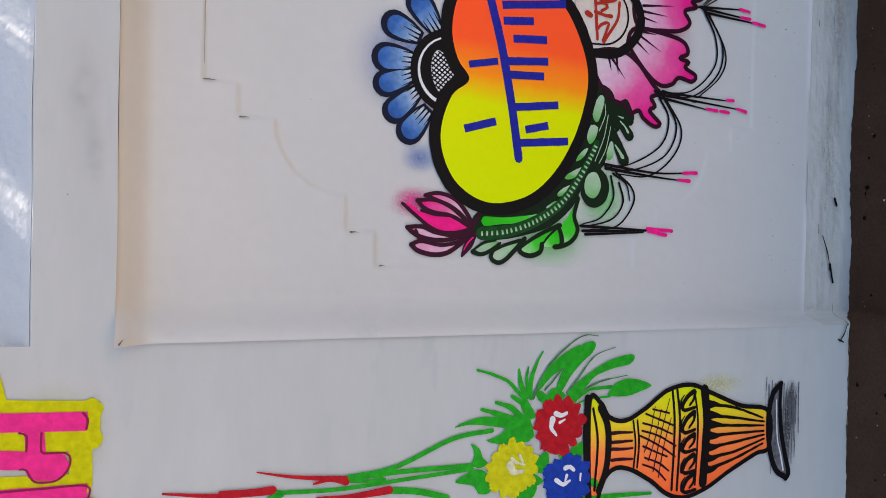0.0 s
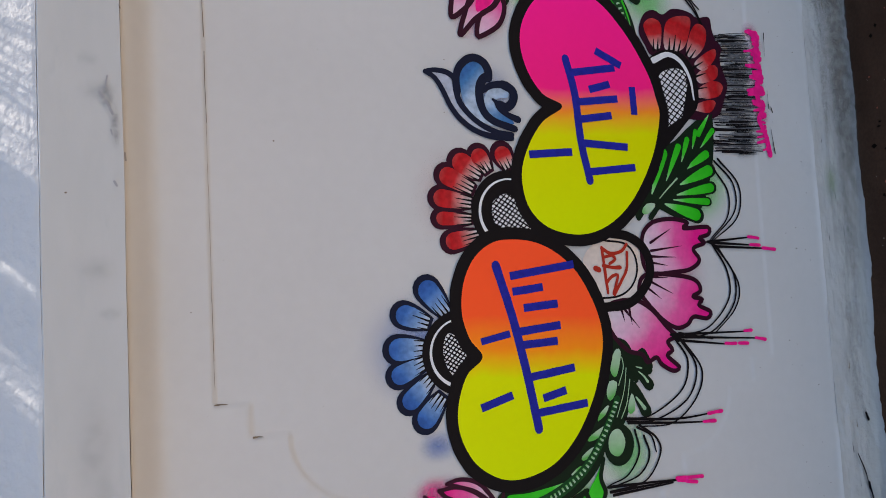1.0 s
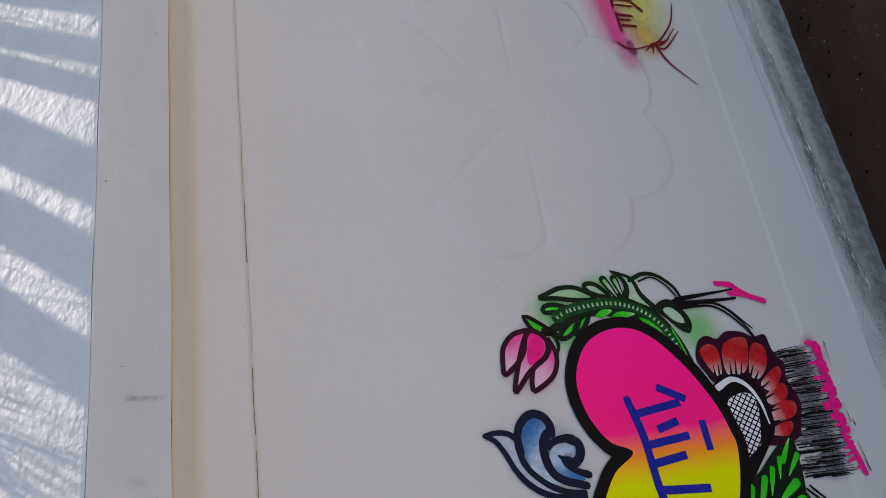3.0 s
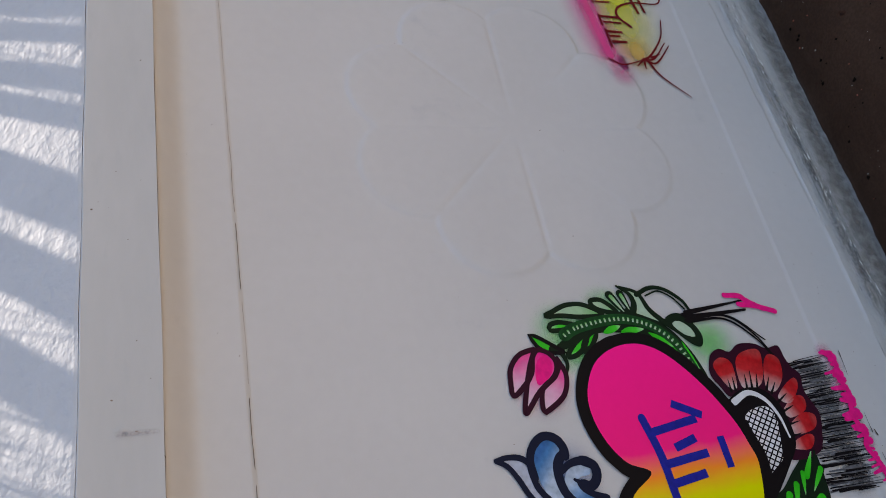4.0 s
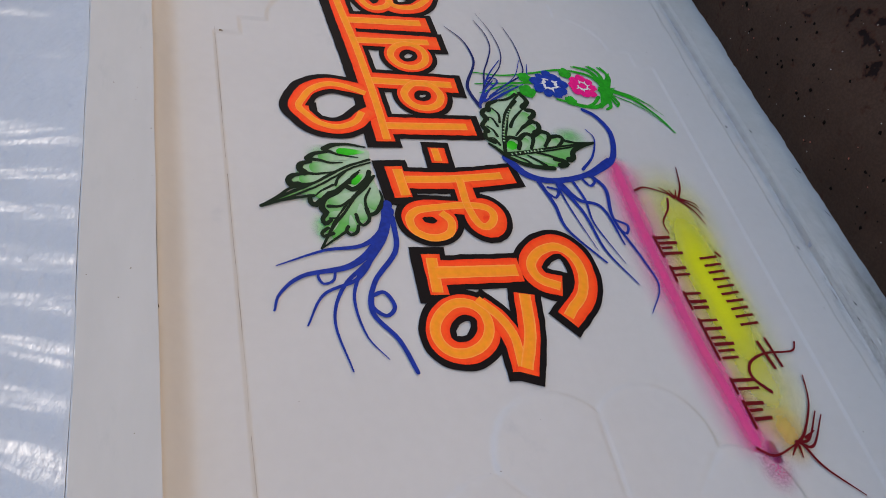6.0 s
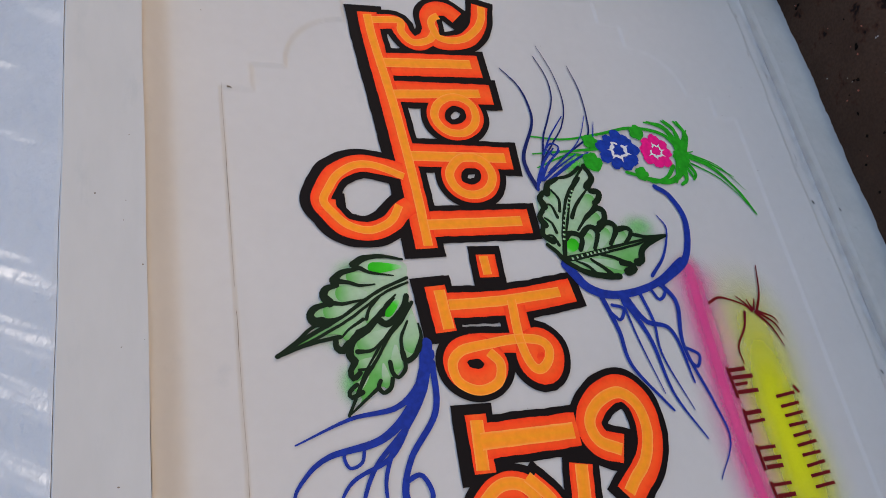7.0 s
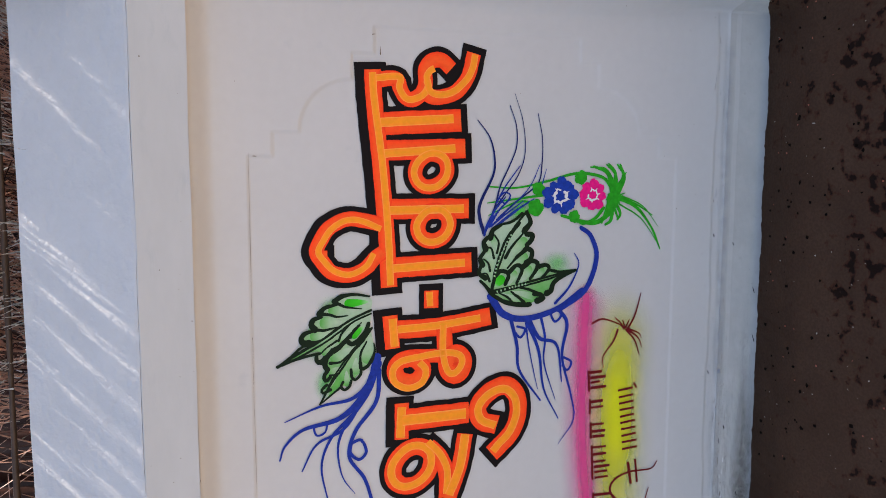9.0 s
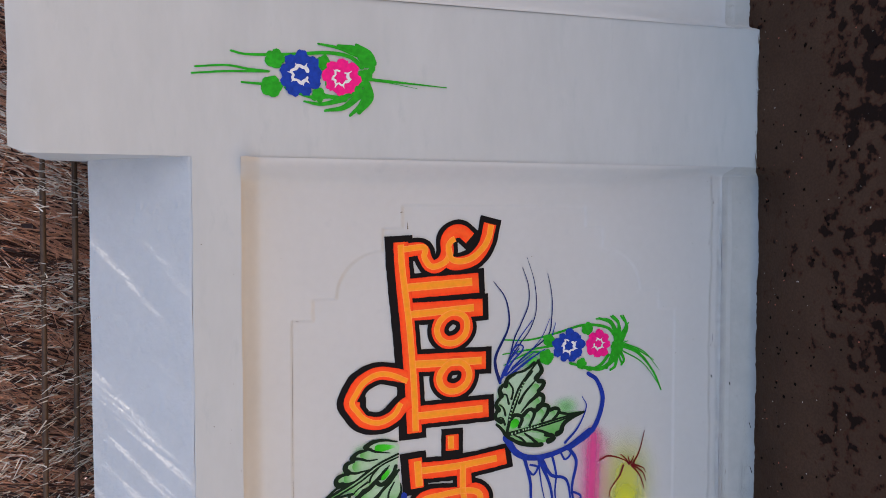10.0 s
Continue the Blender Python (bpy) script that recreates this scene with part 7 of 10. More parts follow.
stroke(m, "leaf_line", DARK_GREEN, 3.5, [(141.7, 67.0), (140.7, 69.5), (139.4, 71.5), (137.8, 73.9), (136.5, 76.4), (135.4, 78.7), (134.6, 80.8)], lift=1.9, taper=(0.8, 1), ragged=1)
stroke(m, "leaf_line", DARK_GREEN, 5.0, [(137.7, 75.5), (137.3, 77.3), (135.9, 79.0), (134.6, 80.8)], lift=1.9, taper=(0.6, 1), ragged=1)
stroke(m, "leaf_line", DARK_GREEN, 4.6, [(136.2, 74.7), (135.9, 76.7), (135.4, 78.7), (134.6, 80.8)], lift=1.9, taper=(1, 0.8), ragged=1)
stroke(m, "leaf_line", DARK_GREEN, 10.8, [(136.1, 75.2), (135.1, 75.2), (134.8, 74.6), (135.5, 73.9)], lift=1.9, taper=(0.5, 0.8), ragged=1)
stroke(m, "leaf_line", DARK_GREEN, 3.5, [(137.9, 72.2), (136.9, 73.8), (136.2, 74.5)], lift=1.9, taper=(1, 0.6), ragged=1)
stroke(m, "leaf_line", DARK_GREEN, 7.0, [(136.4, 72.8), (137.0, 71.7), (137.8, 70.9), (138.7, 70.1), (140.0, 68.7)], lift=1.9, taper=(1.5, 0.3), ragged=1)
stroke(m, "leaf_line", DARK_GREEN, 3.6, [(140.2, 70.2), (139.0, 71.4), (137.9, 71.9)], lift=1.9, taper=(0.5, 1.2), ragged=1)
stroke(m, "leaf_line", DARK_GREEN, 3.6, [(140.4, 68.5), (139.3, 69.7), (138.2, 70.1)], lift=1.9, taper=(0.5, 1), ragged=1)
stroke(m, "leaf_line", DARK_GREEN, 8.8, [(137.6, 70.5), (137.2, 69.9), (137.9, 68.8), (139.0, 67.9), (140.2, 67.4)], lift=1.9, taper=(0.9, 0.7), ragged=1)
stroke(m, "leaf_line", DARK_GREEN, 3.8, [(139.5, 66.9), (137.7, 68.2), (135.9, 69.9), (133.7, 71.4), (131.8, 72.9), (128.5, 74.8)], lift=1.9, taper=(1, 0.8), ragged=1)
stroke(m, "leaf_line", DARK_GREEN, 3.0, [(139.4, 67.3), (137.7, 68.6), (135.8, 70.3), (133.8, 71.8), (132.0, 73.0), (128.5, 74.8)], lift=1.9, taper=(1, 0.8), ragged=1)
stroke(m, "leaf_line", DARK_GREEN, 12.6, [(136.2, 73.0), (135.4, 73.8), (134.2, 74.0), (133.7, 73.6)], lift=1.9, taper=(0.7, 0.6), ragged=1)
stroke(m, "leaf_line", DARK_GREEN, 3.9, [(134.6, 73.2), (134.7, 71.7), (135.8, 70.4)], lift=1.9, taper=(1.3, 0.4), ragged=1)
stroke(m, "leaf_line", DARK_GREEN, 10.0, [(133.5, 73.6), (132.7, 74.1), (132.0, 73.9), (132.5, 73.2)], lift=1.9, taper=(0.6, 0.6), ragged=1)
stroke(m, "leaf_line", DARK_GREEN, 3.1, [(132.8, 73.3), (132.9, 72.3), (133.6, 71.4)], lift=1.9, taper=(1, 0.4), ragged=1)
stroke(m, "leaf_line", DARK_GREEN, 8.4, [(131.4, 73.7), (130.7, 74.5), (130.2, 74.3), (130.6, 73.2)], lift=1.9, taper=(0.5, 0.6), ragged=1)
stroke(m, "leaf_line", DARK_GREEN, 4.1, [(137.2, 66.6), (135.9, 66.5), (134.4, 67.0)], lift=1.9, taper=(0.5, 1.4), ragged=1)
stroke(m, "leaf_line", DARK_GREEN, 8.1, [(134.9, 66.8), (133.8, 67.5), (133.4, 68.5), (134.3, 68.7)], lift=1.9, taper=(0.7, 0.7), ragged=1)
stroke(m, "leaf_line", DARK_GREEN, 3.6, [(137.5, 67.7), (135.8, 68.6), (134.3, 68.7)], lift=1.9, taper=(0.6, 1.2), ragged=1)
stroke(m, "leaf_line", DARK_GREEN, 7.2, [(133.4, 68.6), (132.5, 68.7), (131.8, 69.5), (132.3, 70.0), (133.4, 70.1)], lift=1.9, taper=(0.6, 0.6), ragged=1)
stroke(m, "leaf_line", DARK_GREEN, 7.0, [(131.7, 70.1), (130.8, 70.4), (130.4, 71.2), (131.0, 71.6), (131.6, 71.3)], lift=1.9, taper=(0.6, 0.6), ragged=1)
stroke(m, "leaf_line", DARK_GREEN, 3.8, [(130.9, 71.6), (129.8, 73.1), (128.5, 74.8)], lift=1.9, taper=(1, 0.5), ragged=1)
haze(m, "spray_mist", MIST_SOFT_GREEN, (131.5, 74), 20, 28)
haze(m, "spray_mist", MIST_SOFT_GREEN, (142.8, 72.6), 28, 22)
haze(m, "spray_mist", MIST_SOFT_GREEN, (137.8, 75), 30, 36)
haze(m, "spray_mist", MIST_SOFT_GREEN, (142.8, 69.6), 26, 30)

m = motif("painted_leaf", "pale green lobed leaf with black veins", "wall painting", (148.2, 43.6), "green leaves")
fill(m, "leaf_ground", LEAF_PALE, [(156.4, 42.0), (154.7, 41.3), (153.2, 42.1), (152.2, 41.0), (150.8, 41.6), (149.8, 40.9), (148.6, 41.6), (148.5, 39.5), (147.8, 39.4), (147.7, 37.8), (147.0, 37.7), (146.9, 33.1), (145.4, 36.3), (143.4, 37.6), (142.8, 39.1), (141.8, 41.2), (141.8, 43.8), (142.6, 45.8), (144.0, 47.7), (145.8, 49.4), (147.4, 49.9), (149.3, 49.7), (151.8, 49.3), (153.0, 48.1), (153.9, 46.9), (154.6, 46.2), (155.2, 43.2)], grad=[(156.4, 42.0), (143.4, 37.6)], lift=1.1)
drop(m, LEAF_PALE, (149.9, 46.9), (152.8, 47.6), 11.3)
drop(m, LEAF_PALE, (149.3, 47.3), (151.0, 48.7), 9.3)
drop(m, LEAF_PALE, (147.2, 47.8), (149.2, 49.2), 10.1)
drop(m, LEAF_PALE, (145.7, 48.0), (146.8, 49.4), 8.6)
drop(m, LEAF_PALE, (149.2, 45.6), (152.2, 41.8), 15.7)
drop(m, LEAF_PALE, (147.6, 45.0), (149.7, 41.7), 15.2)
drop(m, LEAF_GREEN, (144.8, 47.1), (146.4, 45.7), 15.3)
drop(m, LEAF_PALE, (144.9, 44.9), (147.2, 43.7), 12.1)
drop(m, LEAF_PALE, (145.3, 42.7), (147.9, 41.2), 15.7)
drop(m, LEAF_PALE, (145.6, 40.5), (147.5, 38.9), 13.5)
drop(m, LEAF_PALE, (143.9, 44.3), (142.8, 40.1), 11.6)
drop(m, LEAF_PALE, (143.6, 45.9), (142.1, 42.1), 10.5)
stroke(m, "leaf_line", DARK_GREEN, 4.7, [(156.6, 41.8), (154.0, 44.0), (151.7, 45.6), (148.9, 46.7), (146.6, 47.3), (143.9, 47.8)], lift=1.9, taper=(0.8, 1), ragged=1)
stroke(m, "leaf_line", DARK_GREEN, 3.8, [(154.7, 43.0), (152.4, 44.8), (149.3, 46.0), (146.6, 47.0), (144.1, 47.6)], lift=1.9, taper=(1, 0.8), ragged=1)
stroke(m, "leaf_line", DARK_GREEN, 4.3, [(144.1, 47.6), (144.6, 44.6), (145.3, 41.4), (146.2, 37.1), (146.9, 33.1)], lift=1.9, taper=(1, 0.8), ragged=1)
stroke(m, "leaf_line", DARK_GREEN, 3.5, [(143.7, 47.5), (144.3, 44.2), (145.0, 40.7), (145.8, 37.2), (146.9, 33.7)], lift=1.9, taper=(1, 0.8), ragged=1)
stroke(m, "leaf_line", DARK_GREEN, 10.5, [(156.4, 41.9), (155.0, 41.3), (154.2, 41.6), (153.4, 42.3)], lift=1.9, taper=(0.6, 1), ragged=1)
stroke(m, "leaf_line", DARK_GREEN, 12.4, [(152.9, 41.9), (152.7, 40.9), (151.8, 41.1), (151.2, 41.8)], lift=1.9, taper=(0.6, 0.7), ragged=1)
stroke(m, "leaf_line", DARK_GREEN, 12.3, [(150.7, 41.9), (150.2, 41.0), (149.1, 41.1), (148.4, 41.9)], lift=1.9, taper=(0.6, 0.8), ragged=1)
stroke(m, "leaf_line", DARK_GREEN, 4.7, [(153.2, 42.3), (151.1, 44.3), (149.3, 45.5)], lift=1.9, taper=(0.6, 1.2), ragged=1)
stroke(m, "leaf_line", DARK_GREEN, 6.6, [(150.7, 41.8), (149.2, 43.6), (147.6, 45.1)], lift=1.9, taper=(1.2, 0.4), ragged=1)
stroke(m, "leaf_line", DARK_GREEN, 11.7, [(146.5, 47.1), (147.2, 46.3), (147.0, 45.2), (146.2, 44.9), (145.1, 45.5)], lift=1.9, taper=(0.6, 0.5), ragged=1)
stroke(m, "leaf_line", DARK_GREEN, 11.9, [(147.0, 44.8), (148.0, 43.6), (147.7, 42.7), (146.8, 42.7), (145.2, 43.5)], lift=1.9, taper=(0.7, 0.4), ragged=1)
stroke(m, "leaf_line", DARK_GREEN, 13.1, [(147.7, 42.4), (148.6, 41.1), (148.3, 40.0), (147.3, 40.1), (145.8, 41.2)], lift=1.9, taper=(0.7, 0.4), ragged=1)
stroke(m, "leaf_line", DARK_GREEN, 11.2, [(147.6, 40.0), (147.9, 38.6), (147.5, 37.9), (146.8, 38.2), (145.9, 39.1)], lift=1.9, taper=(0.7, 0.4), ragged=1)
stroke(m, "leaf_line", DARK_GREEN, 5.7, [(147.1, 38.0), (146.7, 35.9), (146.9, 33.1)], lift=1.9, taper=(1, 0.5), ragged=1)
stroke(m, "leaf_line", DARK_GREEN, 8.5, [(146.8, 33.1), (145.9, 35.6), (144.8, 37.1), (143.7, 37.5), (143.3, 38.2)], lift=1.9, taper=(0.4, 1.3), ragged=1)
stroke(m, "leaf_line", DARK_GREEN, 14.0, [(143.3, 40.5), (143.1, 39.3), (142.6, 38.9), (142.2, 39.9)], lift=1.9, taper=(0.5, 0.8), ragged=1)
stroke(m, "leaf_line", DARK_GREEN, 5.4, [(144.5, 43.1), (144.0, 41.2), (143.2, 39.5)], lift=1.9, taper=(0.6, 1.2), ragged=1)
stroke(m, "leaf_line", DARK_GREEN, 5.4, [(143.9, 44.4), (142.9, 43.2), (142.1, 42.2)], lift=1.9, taper=(0.6, 1.2), ragged=1)
stroke(m, "leaf_line", DARK_GREEN, 4.3, [(143.7, 46.4), (143.0, 45.0), (142.0, 44.2)], lift=1.9, taper=(0.6, 1.2), ragged=1)
stroke(m, "leaf_line", DARK_GREEN, 8.6, [(145.8, 49.6), (144.8, 48.6), (143.8, 47.8), (142.7, 46.3), (141.9, 44.3), (141.7, 41.2)], lift=1.9, taper=(0.6, 1), ragged=1)
stroke(m, "leaf_line", DARK_GREEN, 10.1, [(154.5, 46.2), (153.7, 47.6), (152.5, 48.0)], lift=1.9, taper=(0.5, 1), ragged=1)
stroke(m, "leaf_line", DARK_GREEN, 4.5, [(152.9, 47.3), (151.7, 46.6), (150.1, 46.9)], lift=1.9, taper=(0.6, 1), ragged=1)
stroke(m, "leaf_line", DARK_GREEN, 10.0, [(152.6, 48.5), (151.8, 49.1), (150.7, 48.8)], lift=1.9, taper=(0.6, 1), ragged=1)
stroke(m, "leaf_line", DARK_GREEN, 4.5, [(151.0, 48.6), (150.8, 47.8), (149.3, 47.4)], lift=1.9, taper=(0.6, 1), ragged=1)
stroke(m, "leaf_line", DARK_GREEN, 10.8, [(150.3, 49.0), (149.3, 49.7), (148.3, 49.3)], lift=1.9, taper=(0.6, 0.9), ragged=1)
stroke(m, "leaf_line", DARK_GREEN, 4.3, [(149.2, 49.1), (148.5, 48.3), (147.3, 48.0)], lift=1.9, taper=(0.6, 1), ragged=1)
stroke(m, "leaf_line", DARK_GREEN, 9.7, [(148.1, 49.6), (147.0, 49.8), (146.2, 48.8)], lift=1.9, taper=(0.6, 0.9), ragged=1)
stroke(m, "leaf_line", DARK_GREEN, 4.3, [(146.9, 49.3), (146.9, 48.6), (145.7, 48.1)], lift=1.9, taper=(0.6, 1), ragged=1)
stroke(m, "leaf_line", DARK_GREEN, 5.5, [(154.5, 46.4), (155.0, 44.3), (156.2, 42.7)], lift=1.9, taper=(0.7, 1), ragged=1)
haze(m, "spray_mist", MIST_SOFT_GREEN, (148, 36.5), 32, 24)
haze(m, "spray_mist", MIST_SOFT_GREEN, (150.5, 47), 34, 36)
haze(m, "spray_mist", MIST_SOFT_GREEN, (146.6, 41), 26, 26)
rungs(m, [(152.8, 44.5), (150.7, 45.7), (148.2, 46.8), (145.9, 47.4)], 6)
rungs(m, [(144.0, 46.8), (144.5, 44.7), (145.1, 41.4)], 6)

m = motif("painted_spray", "spray of ultramarine blue curling brush lines", "wall painting", (126.4, 70), "blue sprays")
stroke(m, "curl", BLUE, 7.2, [(134.5, 66.1), (131.2, 67.4), (128.9, 70.1), (128.2, 74.7), (126.3, 80)], lift=1.6, taper=(1.2, 0.2))
stroke(m, "curl", BLUE, 8.0, [(134, 66), (129.3, 68.3), (126.1, 71.9), (124.9, 77.3), (122.7, 80), (120.6, 80.8)], lift=1.6, taper=(1.6, 0.3))
stroke(m, "curl", BLUE, 6.4, [(133.1, 66.5), (128.3, 68.7), (124.4, 71.3), (122.4, 75.4), (118.6, 77.6)], lift=1.6, taper=(1.3, 0.3))
stroke(m, "curl", BLUE, 5.6, [(126.4, 70), (123.2, 73.2), (118.9, 74.7), (113, 73.7)], lift=1.6, taper=(1, 0.3))
stroke(m, "curl", BLUE, 4.8, [(125.5, 70.9), (121.7, 72.2), (117.1, 71.6), (114.1, 69.7)], lift=1.6, taper=(1, 0.2))
stroke(m, "curl", BLUE, 5.6, [(133, 65.8), (128.2, 66.3), (123.9, 69.5), (120, 70.5), (116.3, 68.2), (112.4, 67)], lift=1.6, taper=(1.2, 0.9))
stroke(m, "curl", BLUE, 11.2, [(135, 66.1), (130.2, 67.4), (125.5, 70.5)], lift=1.6, taper=(1.2, 0.5))
stroke(m, "curl", BLUE, 3.2, [(125.7, 73.7), (124.2, 74.1), (123.8, 75.3), (125, 75.7), (125.5, 74.6)], lift=1.6, taper=(1, 1))
stroke(m, "curl", BLUE, 4.8, [(122, 70.3), (122.4, 68.7), (120.5, 67.9), (119.4, 69), (120.5, 70.3), (122, 70.2)], lift=1.6, taper=(1, 1))

m = motif("painted_spray", "spray of ultramarine blue curling brush lines", "wall painting", (135, 39.4), "blue sprays")
stroke(m, "curl", BLUE, 17.6, [(143.3, 47.9), (140.3, 45.6), (139.4, 41.9), (140.6, 36.6), (143.6, 31.9)], lift=1.6, taper=(0.7, 0.4))
stroke(m, "curl", BLUE, 8.8, [(140.6, 36), (143.6, 31.3), (148.7, 29.4), (152.3, 30.5), (153.7, 32.3)], lift=1.6, taper=(1.2, 0.8))
stroke(m, "curl", BLUE, 4.8, [(141.6, 36.7), (144.2, 34.2), (147.7, 32.6), (149.6, 33.4)], lift=1.6, taper=(1, 0.3))
stroke(m, "curl", BLUE, 5.6, [(139.8, 44.5), (135.2, 43.3), (131, 42.8), (125.8, 39.1)], lift=1.6, taper=(1.2, 0.5))
stroke(m, "curl", BLUE, 5.6, [(139.2, 41.8), (134, 39.5), (127.7, 38.5), (122.4, 35.8)], lift=1.6, taper=(1.2, 0.3))
stroke(m, "curl", BLUE, 5.6, [(139.2, 41.3), (136.1, 39.4), (134.7, 36.3), (128.6, 35.3)], lift=1.6, taper=(1.4, 0.4))
stroke(m, "curl", BLUE, 4.8, [(139.6, 39.2), (136, 38.4), (131.9, 38.5), (125.6, 36.4)], lift=1.6, taper=(1, 0.2))
stroke(m, "curl", BLUE, 5.6, [(140.6, 36), (138, 34.5), (132.8, 35.3), (126.3, 33.6), (122, 33), (118.1, 35.7)], lift=1.6, taper=(1.2, 0.2))
stroke(m, "curl", BLUE, 4.0, [(140.1, 37.6), (138.6, 36.7), (139.6, 35.6), (140.8, 36.4)], lift=1.6, taper=(1, 1))
stroke(m, "curl", BLUE, 4.0, [(138.2, 43.3), (137.7, 41.9), (136.4, 42.7), (137.2, 43.6)], lift=1.6, taper=(1, 1))
stroke(m, "curl", BLUE, 4.0, [(132.6, 35), (131.7, 33.6), (130.4, 34.3), (131.3, 35.2)], lift=1.6, taper=(1, 1))
stroke(m, "curl", BLUE, 3.2, [(138.7, 41.8), (134.1, 41.1), (127.7, 39.6)], lift=1.6, taper=(1, 0.3))

m = motif("painted_spray", "spray of thin ultramarine blue upward curls", "wall painting", (160.8, 46.7), "blue sprays")
stroke(m, "curl", NAVY_BLUE, 5.6, [(170.5, 50.2), (167.9, 48.2), (164.9, 47.4), (162.2, 47.6), (157.9, 49.7), (155.7, 49.8), (153.1, 49.0)], lift=1.6, taper=(0.25, 1.1))
stroke(m, "curl", NAVY_BLUE, 3.0, [(172.8, 44.9), (169.6, 43.8), (166.4, 43.8), (163.2, 45.1), (160.5, 46.4), (157.2, 47.3), (153.1, 49.0)], lift=1.6, taper=(0.4, 1.2))
stroke(m, "curl", NAVY_BLUE, 2.2, [(174.6, 44.1), (170.3, 42.7), (165.7, 42.3), (162.2, 43.4), (159.5, 45.4), (156.6, 47.6)], lift=1.6, taper=(0.3, 1.2))
stroke(m, "curl", NAVY_BLUE, 3.4, [(171.7, 40.2), (167.9, 39.4), (163.9, 39.4), (160.8, 40.1), (158.1, 43.6), (155.6, 46.6)], lift=1.6, taper=(0.3, 1))
stroke(m, "curl", BLUE, 2.1, [(163.9, 39.7), (160.5, 41.3), (158.1, 43.6), (155.3, 47.0)], lift=1.6, taper=(0.5, 1))
stroke(m, "curl", BLUE, 2.9, [(163.6, 43.1), (160.5, 45.5), (157.9, 47.0)], lift=1.6, taper=(0.5, 1))
stroke(m, "curl", BLUE, 2.3, [(163.1, 38.6), (160.1, 39.5)], lift=1.6, taper=(0.4, 1))
stroke(m, "curl", BLUE, 4.0, [(158.4, 40.7), (156.5, 44.0), (154.3, 47.0)], lift=1.6, taper=(0.5, 1.2))
stroke(m, "curl", BLUE, 3.2, [(158.1, 41.5), (155.8, 44.8), (154.0, 47.5)], lift=1.6, taper=(0.5, 1.2))
stroke(m, "curl", BLUE, 3.1, [(158.1, 42.5), (155.9, 45.8), (154.3, 47.9)], lift=1.6, taper=(0.5, 1.2))
stroke(m, "curl", BLUE, 3.9, [(158.5, 44.7), (156.6, 46.7), (154.3, 48.2)], lift=1.6, taper=(0.5, 1.2))
stroke(m, "curl", BLUE, 3.9, [(158.8, 45.5), (156.6, 47.4), (154.0, 48.6)], lift=1.6, taper=(0.5, 1.3))
stroke(m, "curl", BLUE, 6.8, [(155.9, 47.7), (154.3, 48.6), (152.9, 49.0)], lift=1.6, taper=(0.8, 0.5))
stroke(m, "curl", BLUE, 3.1, [(158.9, 46.4), (159.5, 45.6), (159.0, 44.7), (157.8, 45.6), (158.5, 46.4)], lift=1.6, taper=(0.8, 0.8))
haze(m, "spray_mist", MIST_GREEN, (156.5, 43), 30, 26)

m = motif("painted_bouquet", "small blue and pink painted bouquet with green leaves", "wall painting", (158.8, 36.1), "small bouquets")
stroke(m, "green_stroke", GREEN, 4.7, [(160.4, 48.2), (160.2, 43.6), (161.2, 38.4), (162.4, 33.2), (161.8, 28.7), (159.9, 26.8)], lift=1.4, taper=(0.5, 1.2))
stroke(m, "green_stroke", GREEN, 4.7, [(157.9, 48.5), (158.5, 43.4), (159.1, 38.2)], lift=1.4, taper=(0.4, 1))
stroke(m, "green_stroke", GREEN, 4.7, [(156, 48.3), (158, 43.4), (157.6, 39.7)], lift=1.4, taper=(0.3, 1))
stroke(m, "green_stroke", GREEN, 8.4, [(159.4, 26.8), (162.4, 27.7), (163.5, 30.2)], lift=1.4, taper=(1, 0.5))
stroke(m, "green_stroke", GREEN, 8.4, [(159.4, 26.5), (162.4, 26.3), (163.9, 27.5)], lift=1.4, taper=(1, 0.4))
stroke(m, "green_stroke", GREEN, 8.4, [(159.4, 26), (162, 24.8), (163.8, 25.4)], lift=1.4, taper=(1, 0.4))
stroke(m, "green_stroke", GREEN, 5.6, [(159.4, 26.8), (160.9, 25.5), (162.5, 24.3)], lift=1.4, taper=(1, 0.4))
stroke(m, "green_stroke", GREEN, 10.2, [(154.8, 33), (154.5, 29.6), (156.4, 27), (158.9, 26.7)], lift=1.4, taper=(0.6, 1))
stroke(m, "green_stroke", GREEN, 8.4, [(157.4, 26.6), (154.9, 26.9), (154.1, 27.9)], lift=1.4, taper=(1, 0.5))
stroke(m, "green_stroke", GREEN, 7.4, [(157.9, 26.3), (155.9, 25.2), (154.9, 25.7)], lift=1.4, taper=(1, 0.5))
stroke(m, "green_stroke", GREEN, 5.6, [(158.9, 27.3), (157, 22.5), (153.4, 19.2), (149.9, 17.5)], lift=1.4, taper=(1.2, 0.4))
stroke(m, "green_stroke", GREEN, 4.7, [(158.7, 26.7), (157.5, 22.6), (155.5, 19.1)], lift=1.4, taper=(1.2, 0.3))
stroke(m, "green_stroke", GREEN, 2.8, [(157.4, 25.4), (154.9, 21.2), (150.3, 17.6)], lift=1.4, taper=(1, 0.3))
stroke(m, "green_stroke", GREEN, 4.7, [(155.7, 35.8), (154.8, 32.4)], lift=1.4, taper=(1, 1))
stroke(m, "green_stroke", GREEN, 4.3, [(163.4, 30.8), (163.1, 28.1), (161.1, 26.7), (158.9, 26.7)], lift=1.42, taper=(0.6, 1))
stroke(m, "green_stroke", GREEN, 7.0, [(163.8, 27.9), (162.1, 26.2), (159.3, 26.2)], lift=1.42, taper=(0.4, 1))
